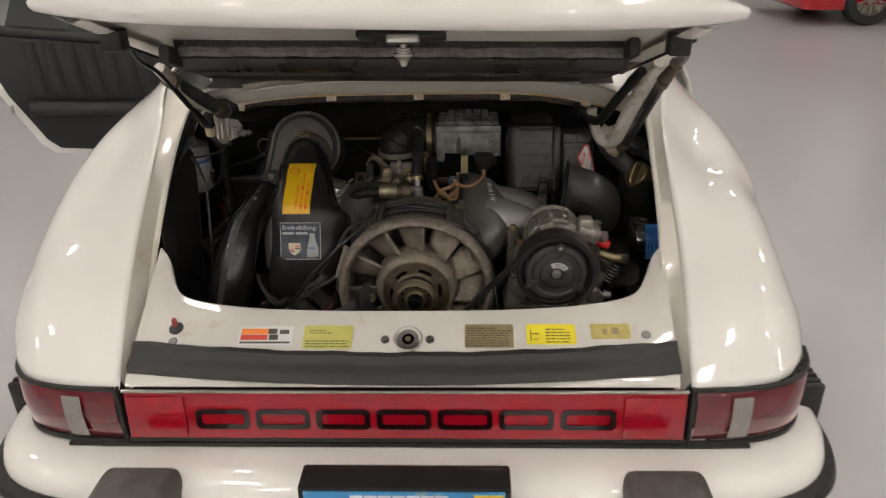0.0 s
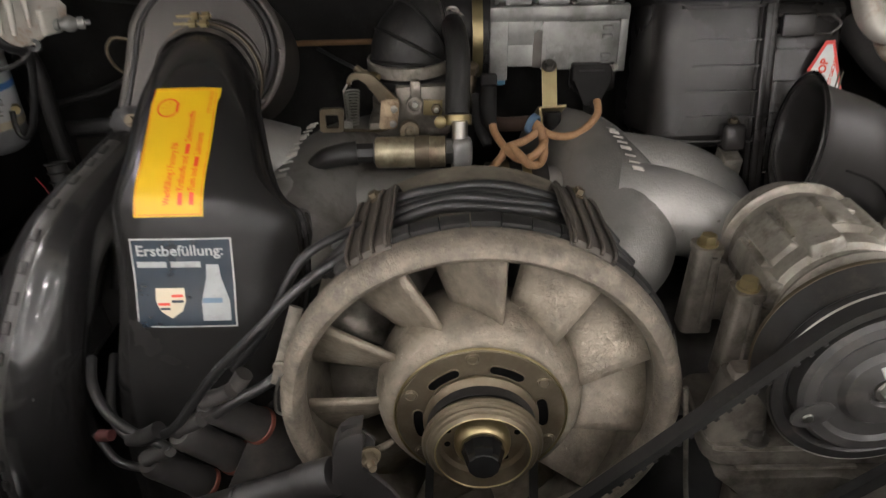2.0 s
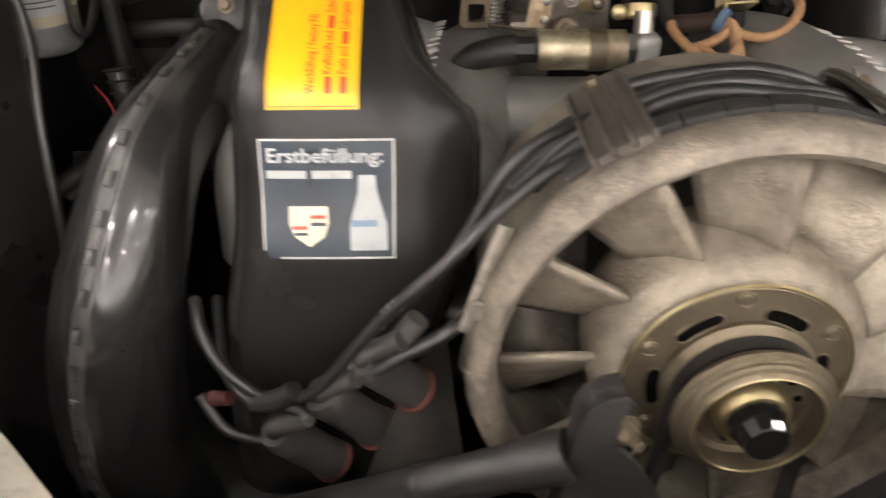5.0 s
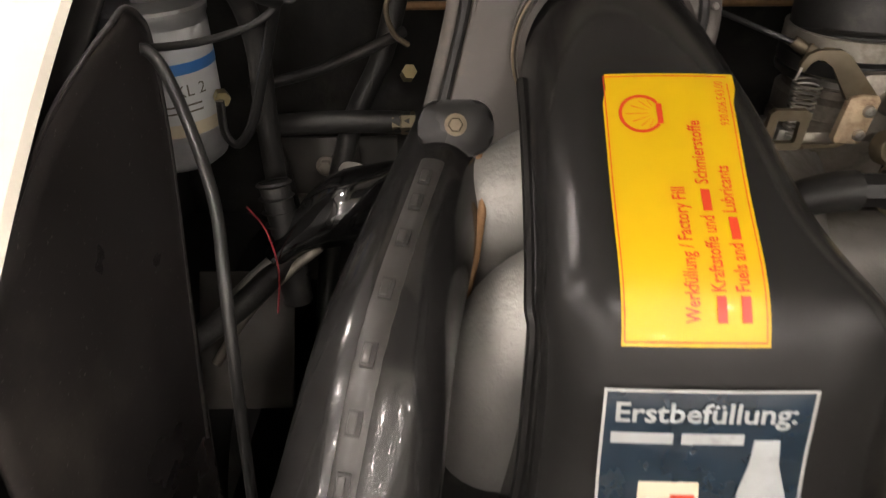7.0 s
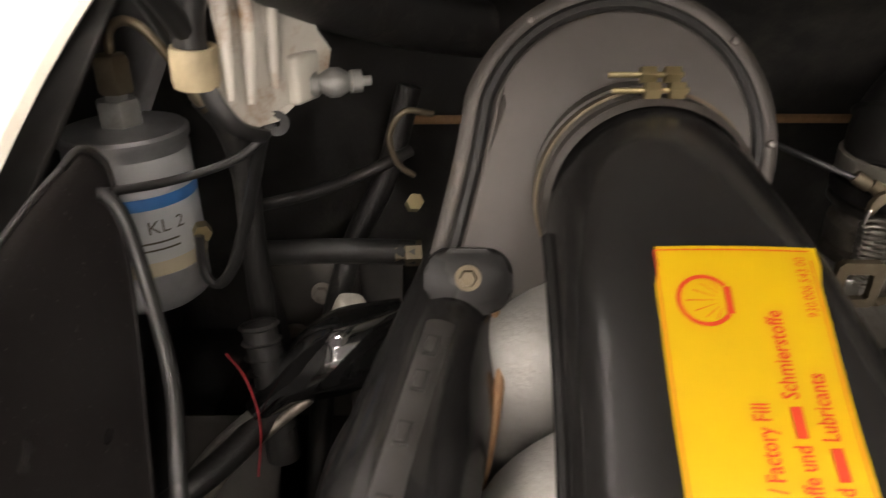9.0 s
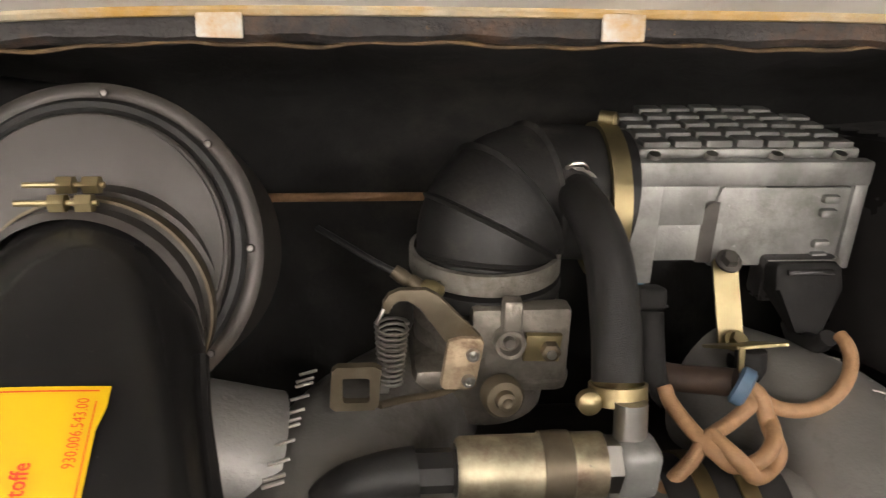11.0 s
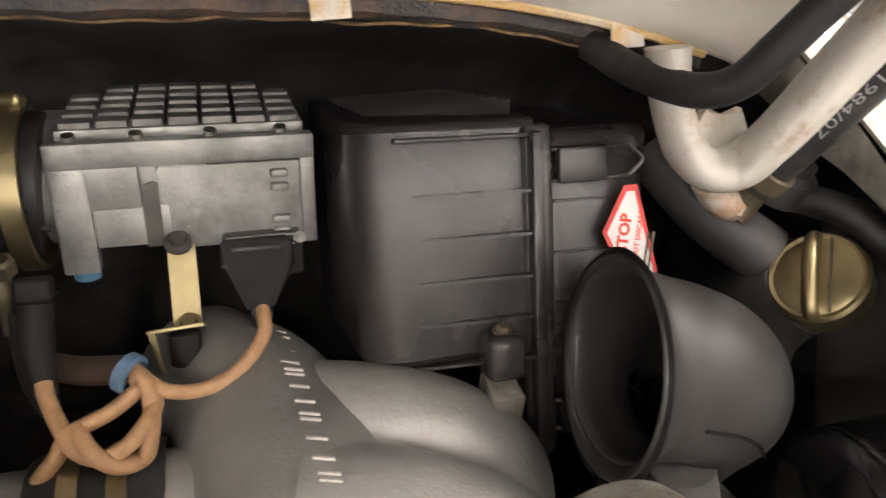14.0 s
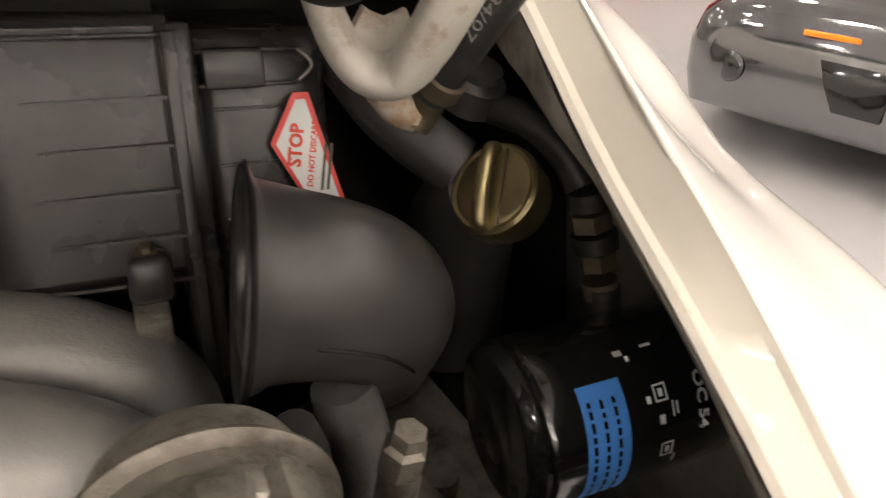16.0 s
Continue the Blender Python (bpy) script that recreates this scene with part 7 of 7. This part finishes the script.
def write(name, text, size, place, material, parent, width=None, bold=0.0):
    """Letters laid on a surface; place turns (across, up) into a point. width: metres the line takes."""
    vs, fs = letters(text, size, bold)
    k = 1.0 if width is None else width / max(v.x for v in vs)
    bm = bmesh.new()
    b = [bm.verts.new(place(v.x * k, v.y)) for v in vs]
    for f in fs:
        try:
            bm.faces.new([b[i] for i in f])
        except ValueError:
            pass
    return part(name, bm, material, parent, smooth=False)


def patch(x0, x1, y0, y1, place, bm=None, nx=2, ny=2):
    return skin([[place(x, y) for x in np.linspace(x0, x1, nx + 1)] for y in np.linspace(y0, y1, ny + 1)], bm, closed=False)


RED_INK = mat("red_ink", (.62, .05, .02), .4)
WHITE_INK = mat("white_ink", (.62, .635, .63), .5, var=.03)
WORN_INK = mat("worn_white_ink", (.36, .385, .39), .5, var=.12, vscale=40, stain=(.22, .23, .23), sscale=60, samount=.3)
NAVY = mat("navy_vinyl", (.010, .022, .036), .25, coat=.4, var=.2)
s0 = float(np.interp(-.9435, -fine[:, 1], step))
S_TOP = -.009 + min(step[k] for k in range(len(step)) if fine[k][1] < .9435 and fine[k][0] < .25)
yl = part("yellow_sticker", patch(-.2835, -.2225, S_TOP, S_TOP + .134, lambda x, s: on_duct(x + (.002 if s < S_TOP + .01 else 0), s, .0009), None, 8, 16), YELLOW, duct, "yellow sticker with red writing")


def upward(x0, send):
    """Lines that read up the duct: across runs up, up runs to the left."""
    return lambda u, v: on_duct(x0 - v, send - u, .0016)


E_ = S_TOP + .134
def red_bar(x0, u0, u1, h=.0040):
    bm = patch(u0, u1, 0, h, upward(x0, E_ - .010), None, 6, 1)
    part("word_bar", bm, RED_INK, yl)
write("writing", "Werkf\u00fcllung / Factory Fill", .0085, upward(-.2515, E_ - .010), RED_INK, yl, .062, .00012)
red_bar(-.2405, 0, .011)
write("writing", "Kraftstoffe und", .0085, upward(-.2405, E_ - .0225), RED_INK, yl, .035, .00012)
red_bar(-.2405, .050, .061)
write("writing", "Schmierstoffe", .0085, upward(-.2405, E_ - .0735), RED_INK, yl, .033, .00012)
red_bar(-.2305, 0, .011)
write("writing", "Fuels and", .0085, upward(-.2305, E_ - .0225), RED_INK, yl, .0215, .00012)
red_bar(-.2305, .036, .047)
write("writing", "Lubricants", .0085, upward(-.2305, E_ - .059), RED_INK, yl, .024, .00012)
write("writing", "930.006.543.00", .006, upward(-.2265, S_TOP + .030), RED_INK, yl, .025)
for x0, x1, a, b2 in ((-.2825, -.2820, .002, .132), (-.2245, -.2240, .006, .132)):
    part("border", patch(x0, x1, S_TOP + a, S_TOP + b2, lambda x, s: on_duct(x, s, .0014), None, 1, 12), RED_INK, yl)
for a in (.002, .132):
    part("border", patch(-.2825, -.2240, S_TOP + a - .0003, S_TOP + a + .0003, lambda x, s: on_duct(x, s, .0014), None, 6, 1), RED_INK, yl)
bm = bmesh.new()
cx, cs = -.2665, S_TOP + .0235
for k in range(26):
    a0_, a1_ = -2.5 + 5.0 * k / 26, -2.5 + 5.0 * (k + 1) / 26
    skin([[on_duct(cx + r * math.cos(a + math.pi), cs + r * math.sin(a), .0016) for r in (.0088, .0104)] for a in (a0_, a1_)], bm, closed=False)
for k in range(7):
    a = -1.05 + 2.1 * k / 6
    part("ray", skin([[on_duct(cx + .0075 + r * math.cos(q + math.pi), cs + r * math.sin(q), .0016) for r in (.004, .0145 - .002 * abs(k - 3))] for q in (a - .018, a + .018)], closed=False), RED_INK, yl)
skin([[on_duct(cx + x, cs + s, .0016) for s in (-.0055, .0055)] for x in (.0072, .0098)], bm, closed=False)
part("emblem", bm, RED_INK, yl, "round red emblem, plain")

B0 = S_TOP + .1525
B1 = B0 + .082
bl = part("blue_sticker", patch(-.2895, -.2, B0, B1, lambda x, s: on_duct(x - .0015 * (s - B0) / .08 + (.004 if s > B1 - .004 and x < -.26 else 0), s, .0009), None, 10, 10), NAVY, duct, "dark blue sticker with white writing and a bottle")
SILVER_EDGE = mat("silver_edge", (.45, .46, .45), .35, metal=.3, var=.1, vscale=80)
for x0, x1, a, b2 in ((-.2895, -.2, 0, .0014), (-.2015, -.2, .0014, .082), (-.2895, -.2882, .0014, .076), (-.278, -.2015, .0806, .082)):
    part("silver_edge", patch(x0, x1, B0 + a, B0 + b2, lambda x, s: on_duct(x - .0015 * (s - B0) / .08, s, .0013), None, 8, 8), SILVER_EDGE, bl)
across = lambda x0, s_: (lambda u, v: on_duct(x0 + u, s_ - v, .0018))
write("writing", "Erstbef\u00fcllung:", .0135, across(-.2850, B0 + .0155), WORN_INK, bl, .077, .00025)
for x0, x1 in ((-.2855, -.259), (-.2555, -.229)):
    part("word_bar", patch(x0, x1, B0 + .0210, B0 + .0265, lambda x, s: on_duct(x, s, .0016), None, 4, 1), WORN_INK, bl)
bottle = [(-.0055, 0), (.0055, 0), (.0065, .012), (.0125, .034), (.0125, .052), (-.0125, .052), (-.0125, .034), (-.0065, .012)]
b = bmesh.new()
b.faces.new([b.verts.new(on_duct(-.2190 + x, B0 + .024 + y, .0017)) for x, y in bottle])
part("bottle", b, WORN_INK, bl, "white bottle shape")
part("word_bar", patch(-.2305, -.213, B0 + .055, B0 + .0595, lambda x, s: on_duct(x, s, .0021), None, 3, 1), mat("grey_blue_ink", (.12, .2, .28), .4), bl)
shield_ = [(-.013, 0), (.013, 0), (.0135, .012), (.010, .021), (0, .028), (-.010, .021), (-.0135, .012)]
b = bmesh.new()
b.faces.new([b.verts.new(on_duct(-.259 + x, B0 + .0455 + y, .0017)) for x, y in shield_])
part("badge", b, mat("cream_ink", (.62, .56, .42), .45), bl, "plain cream badge")
for x0, x1, a, b2, mt in ((.001, .0115, .006, .0085, RED_INK), (.001, .0115, .011, .0135, NAVY), (-.0115, -.001, .0135, .016, RED_INK), (-.010, -.001, .018, .020, NAVY)):
    part("badge_bar", patch(-.259 + x0, -.259 + x1, B0 + .0455 + a, B0 + .0455 + b2, lambda x, s: on_duct(x, s, .0020), None, 2, 1), mt, bl)


def on_panel(x, y, lift=.0006):
    n = Vector((0, -.48, .877))
    return Vector((x, y, panel_z(y))) + n * lift


def plate_on_panel(name, x0, x1, y0, y1, material, label, lift=.001):
    t = thing(name, label, "sticker", "stickers on the rear panel")
    bm = prism(rounded(x1 - x0, (y1 - y0) * 1.14, .003, 3), .0009, basis(on_panel((x0 + x1) / 2, (y0 + y1) / 2, .0004), (0, -.48, .877), (1, 0, 0)))
    p = part("plate", bm, material, t)
    return t


def bars(t, x0, x1, y0, y1, rows_, material, lift=.0018, gap=.35, seed=1):
    rnd = random.Random(seed)
    bm = bmesh.new()
    h = (y1 - y0) / rows_
    for r in range(rows_):
        x = x0
        end = x1 - (x1 - x0) * (.35 * rnd.random() if r == rows_ - 1 else .08 * rnd.random())
        while x < end:
            w = .003 + .008 * rnd.random()
            yb = y0 + h * r
            skin([[on_panel(min(x + a, end), yb + c, lift) for a in (0, w)] for c in (0, h * (1 - gap))], bm, closed=False)
            x += w + .002
    part("print", bm, material, t, "unreadable small print")


DARK_INK = mat("dark_ink", (.06, .05, .03), .5)
GOLD = mat("gold_foil", (.52, .44, .15), .3, metal=.75, var=.15, vscale=60)
OLIVE = mat("olive_yellow_foil", (.55, .52, .14), .35, metal=.4, var=.08, vscale=30)
BRONZE = mat("bronze_foil", (.33, .27, .15), .38, metal=.7, var=.15, vscale=50)
LEMON = mat("lemon_vinyl", (.80, .68, .03), .3, var=.05)
t = plate_on_panel("sticker", -.312, -.209, -.197, -.162, WHITE_INK, "white maker's sticker with orange and red stripes")
ORANGE = mat("orange_ink", (.80, .22, .02), .4)
b_ = lambda x0, x1, a, c, lift=.0019: patch(x0, x1, a, c, lambda x, y: on_panel(x, y, lift))
part("stripe", b_(-.308, -.257, -.177, -.167), ORANGE, t, "orange stripe")
part("stripe", b_(-.308, -.257, -.188, -.178), RED_INK, t, "red stripe")
for x0, x1, a, c in ((-.257, -.240, -.177, -.167), (-.254, -.237, -.188, -.178), (-.235, -.217, -.177, -.169)):
    part("mark", b_(x0, x1, a, c), DARK_INK, t)
part("word_bar", b_(-.309, -.213, -.1945, -.191), DARK_INK, t, "bar of small lettering")
t = plate_on_panel("sticker", -.1885, -.096, -.204, -.161, OLIVE, "olive yellow foil sticker with small print")
bars(t, -.184, -.101, -.201, -.186, 3, DARK_INK, gap=.62, seed=3)
bars(t, -.178, -.135, -.176, -.167, 2, DARK_INK, gap=.62, seed=4)
t = plate_on_panel("sticker", .115, .206, -.202, -.159, BRONZE, "bronze foil plate covered in small print")
bars(t, .119, .202, -.199, -.163, 8, DARK_INK, gap=.65, seed=5)
t = plate_on_panel("sticker", .230, .322, -.196, -.159, LEMON, "bright yellow warning sticker with small print")
bars(t, .266, .314, -.193, -.164, 5, DARK_INK, gap=.65, seed=6)
part("drawing", b_(.237, .239, -.190, -.170), DARK_INK, t)
part("drawing", b_(.241, .254, -.178, -.176), DARK_INK, t)
part("drawing", b_(.243, .251, -.188, -.1865), DARK_INK, t)
t = plate_on_panel("sticker", .350, .423, -.186, -.158, GOLD, "gold foil plate with faint marks")
part("mark", b_(.372, .380, -.178, -.168), BRONZE, t)
part("mark", b_(.388, .402, -.178, -.166), BRONZE, t)
# latch, bolts and pin
lt = thing("lid_latch", "plated round lid latch in the rear panel", "latch")
nrm = Vector((0, -.48, .877))
part("cup", lathe([(.020, -.014), (.020, .002), (.0245, .004), (.027, .0025), (.0275, 0), (.0275, -.002)], 40, basis(on_panel(.009, -.186, 0), nrm)), STEEL, lt, "plated latch cup")
part("well", lathe([(0, .0008), (.016, .0008), (.0202, .0016)], 32, basis(on_panel(.009, -.186, 0), nrm)), DARK_STEEL, lt, "stained latch well")
# black disc over the well paints the shade down the latch hole
part("hole", lathe([(.0, .0014), (.0105, .0014), (.0115, .0008)], 24, basis(on_panel(.009, -.186, 0), nrm)), HOLE_SHADE, lt, "black disc painted as the shade inside the latch hole")
part("pawl", lathe([(0, .004), (.004, .004), (.0055, .002), (.0055, .001)], 16, basis(on_panel(.009, -.186, 0), nrm)), BRASS_DIRTY, lt)
for x in (-.034, .050):
    bt = thing("panel_bolt", "dull hex bolt beside the latch", "bolt", "bolts beside the latch")
    part("head", bolt_bm(basis(on_panel(x, -.187, 0), nrm), .0065, .006, 1.3), DARK_STEEL, bt)
pin = thing("switch_pin", "red-tipped pin switch in the rear panel", "switch")
part("base", lathe([(0, .004), (.009, .004), (.013, .001), (.014, 0)], 20, basis(on_panel(-.437, -.165, 0), nrm)), BLACK_MATT, pin)
part("tip", lathe([(.005, .002), (.005, .016), (.003, .020), (0, .020)], 14, basis(on_panel(-.439, -.162, 0), (0, -.1, 1))), mat("faded_red_plastic", (.35, .06, .06), .5), pin, "faded red tip")
for x, y in ((-.437, -.190), (.452, -.178)):
    gr = thing("body_plug", "grey plug in the rear panel", "plug", "plugs in the rear panel")
    part("plug", lathe([(0, .002), (.007, .002), (.009, 0)], 16, basis(on_panel(x, y, 0), nrm)), ALU_GREY, gr)
# warning label on the filter box


def on_box(x, z, lift=0.0):
    return Vector((x, .3425 - lift + (z - .90) * .247 + .0, z))


b = bmesh.new()
b.faces.new([b.verts.new(on_box(x, z, .0018)) for x, z in ((.386, .908), (.403, .938), (.413, .938), (.4325, .866), (.404, .874))])
st_ = part("warning_label", b, mat("label_red", (.62, .05, .04), .4), airbox, "white hexagonal warning label with red edge")
b = bmesh.new()
b.faces.new([b.verts.new(on_box(x, z, .0024)) for x, z in ((.3895, .9075), (.4045, .934), (.4105, .934), (.4285, .8685), (.4055, .8765))])
part("label_face", b, WHITE_INK, st_, "white label face")
ax_, ay_ = Vector((.17, 0, .985)), Vector((-.985, 0, .17))
def label_at(x0, z0):
    return lambda u, v: on_box(x0 + u * ax_.x + v * ay_.x, z0 + u * ax_.z + v * ay_.z, .003)
write("writing", "STOP", .0120, label_at(.4035, .8925), RED_INK, st_, .027, .0005)
write("writing", "DO NOT DISCARD", .0055, label_at(.4105, .8790), RED_INK, st_, .043, .0002)
for x_ in (.4175, .4215):
    bm = patch(0, .030, 0, .002, label_at(x_, .876))
    part("print", bm, DARK_INK, st_)
# date along the strut
a, b, d, r, st = strut_side
out_ = Vector((-.55, -.8, .1))
out_ = (out_ - d * out_.dot(d)).normalized()
side_ = out_.cross(d)
side_ = side_ if side_.x > 0 else -side_


def on_strut(u, v):
    q = (v - .004) / r
    return Vector(a).lerp(Vector(b), .42) + d * u + (out_ * math.cos(q) + side_ * math.sin(q)) * (r + .0006)


write("writing", "0-04-1984/07", .0085, on_strut, bpy.data.materials["pale_print"], st, .085)
# printing on the filters
write("writing", "OC 54", .010, lambda u, v: on_can(.012 - u, .116 + v, .0008), WHITE_INK, can, .038, .0003)
for u, v in ((.010, .086), (-.028, .088)):
    bm = bmesh.new()
    for u0, u1, v0, v1 in ((0, .011, 0, .0012), (0, .011, .008, .0092), (0, .0012, 0, .009), (.0098, .011, 0, .009), (.003, .008, .003, .006)):
        skin([[on_can(u - a, v + c, .0006) for c in (v0, v1)] for a in (u0, u1)], bm, closed=False)
    part("pictogram", bm, WHITE_INK, can, "white pictogram")
for u, v, w, h in ((-.002, .097, .010, .0012), (-.003, .100, .008, .0012), (.004, .080, .0045, .003), (-.009, .087, .006, .004), (-.040, .099, .008, .0012), (.036, .070, .004, .006), (.031, .076, .004, .003), (.036, .090, .002, .008)):
    part("print", skin([[on_can(u - a, v + c, .0006) for c in (0, h)] for a in (0, w)], closed=False), WHITE_INK, can)


def on_fuel(u, v):
    a = u / FR - 1.25
    return Vector((FX + (FR + .0010) * math.cos(a), FYY + (FR + .0010) * math.sin(a), v))


write("writing", "KL 2", .0125, lambda u, v: on_fuel(u + .007, .875 + v), DARK_INK, ff, .024)
for z in (.868, .863):
    bm = skin([[on_fuel(u, z + c) for c in (0, .0014)] for u in np.linspace(-.004, .026, 6)], closed=False)
    part("print", bm, DARK_INK, ff)

# ---- other cars in the showroom ----
SILVER = mat("dark_metallic_paint", (.20, .20, .205), .10, metal=.85, coat=1.0, var=.03, vscale=4)
REDP = mat("red_paint", (.50, .01, .015), .2, coat=1.0)


def parked_car(name, label, paint, m):
    """Nose at the origin pointing along -y, 1.76 m wide."""
    t = thing(name, label, "car", at=m)
    secs = []
    for y, w, zb, zs, zt in ((0, .70, .24, .50, .64), (.06, .82, .20, .52, .68), (.25, .88, .19, .56, .73), (.7, .88, .19, .60, .80), (1.3, .88, .19, .66, .90), (2.2, .88, .19, .68, .95), (3.3, .88, .20, .68, .95), (4.1, .84, .22, .66, .92), (4.35, .70, .30, .60, .82)):
        half_ = [(0, zt), (w * .5, zt - .01), (w * .8, zt - .05), (w * .96, zs + .02), (w, zs - .08), (w * .99, zb + .12), (w * .94, zb), (w * .5, zb - .01)]
        secs.append([(x, y, z) for x, z in half_] + [(-x, y, z) for x, z in half_[:0:-1]])
    secs = np.array(secs, float)
    secs = np.array([spline(secs[:, j], 4) for j in range(secs.shape[1])]).transpose(1, 0, 2)
    part("body", skin(secs), paint, t, angle=60)
    cab = [[(-.70, 1.45, .88), (-.5, 1.95, 1.28), (.5, 1.95, 1.28), (.70, 1.45, .88)], [(-.74, 2.4, .92), (-.54, 2.4, 1.33), (.54, 2.4, 1.33), (.74, 2.4, .92)], [(-.72, 3.7, .92), (-.52, 3.1, 1.29), (.52, 3.1, 1.29), (.72, 3.7, .92)]]
    part("cabin", skin(cab), GLASS, t, "dark glazed cabin", angle=20)
    for sx in (-1, 1):
        for y in (.85, 3.4):
            w = part("wheel", lathe([(.20, -.10), (.30, -.10), (.32, -.07), (.32, .07), (.30, .10), (.20, .10)], 40, basis((sx * .80, y, .32), (sx, 0, 0)), close=True), TYRE, t, "black tyre")
            part("rim", lathe([(.21, .10), (.20, .085), (.19, .05), (.06, .05), (.05, .09), (0, .095)], 30, basis((sx * .80, y, .32), (sx, 0, 0))), ALU, w)
            for k in range(10):
                a = 2 * math.pi * k / 10
                part("spoke", box((.028, .13, .02), basis((sx * .895, y + .125 * math.sin(a), .32 + .125 * math.cos(a)), (sx, 0, 0), (0, math.cos(a), -math.sin(a))), .004), ALU, w)
        part("fog_lamp", lathe([(0, .012), (.05, .010), (.062, .002), (.066, -.01)], 28, basis((sx * .62, .004, .385), (sx * .35, -1, 0))), GLASS, t, "round dark fog lamp")
        part("intake", prism([(-.17, -.08), (.10, -.08), (.05, .02), (.0, .10), (-.17, .10)], .012, basis((sx * .19, .004, .41), (0, -1, .1), (sx, 0, 0)), None, .004), BLACK_PAINT, t, "black intake")
        part("headlamp", lathe([(0, .03), (.05, .022), (.085, 0), (.085, -.05)], 28, basis((sx * .62, .17, .70), (sx * .25, -.8, .4))), CLEAR_LENS, t)
        part("side_marker", box((.20, .02, .022), Matrix.Translation((sx * .27, -.006, .575)) @ pose(0, 0, 0, 0, 0, sx * -8), .006), mat("amber_lens", (.85, .22, .01), .2, coat=1) if "amber_lens" not in bpy.data.materials else bpy.data.materials["amber_lens"], t, "amber marker lamp")
    return t


parked_car("parked_car", "dark metallic grey sports car parked beside the white car", SILVER, Matrix.Translation((2.84, 1.45, 0)) @ pose(0, 0, 0, 0, 0, -68))
parked_car("parked_car", "bright red sports car parked further back on the showroom floor", REDP, Matrix.Translation((4.3, 9.0, 0)) @ pose(0, 0, 0, 0, 0, -90))
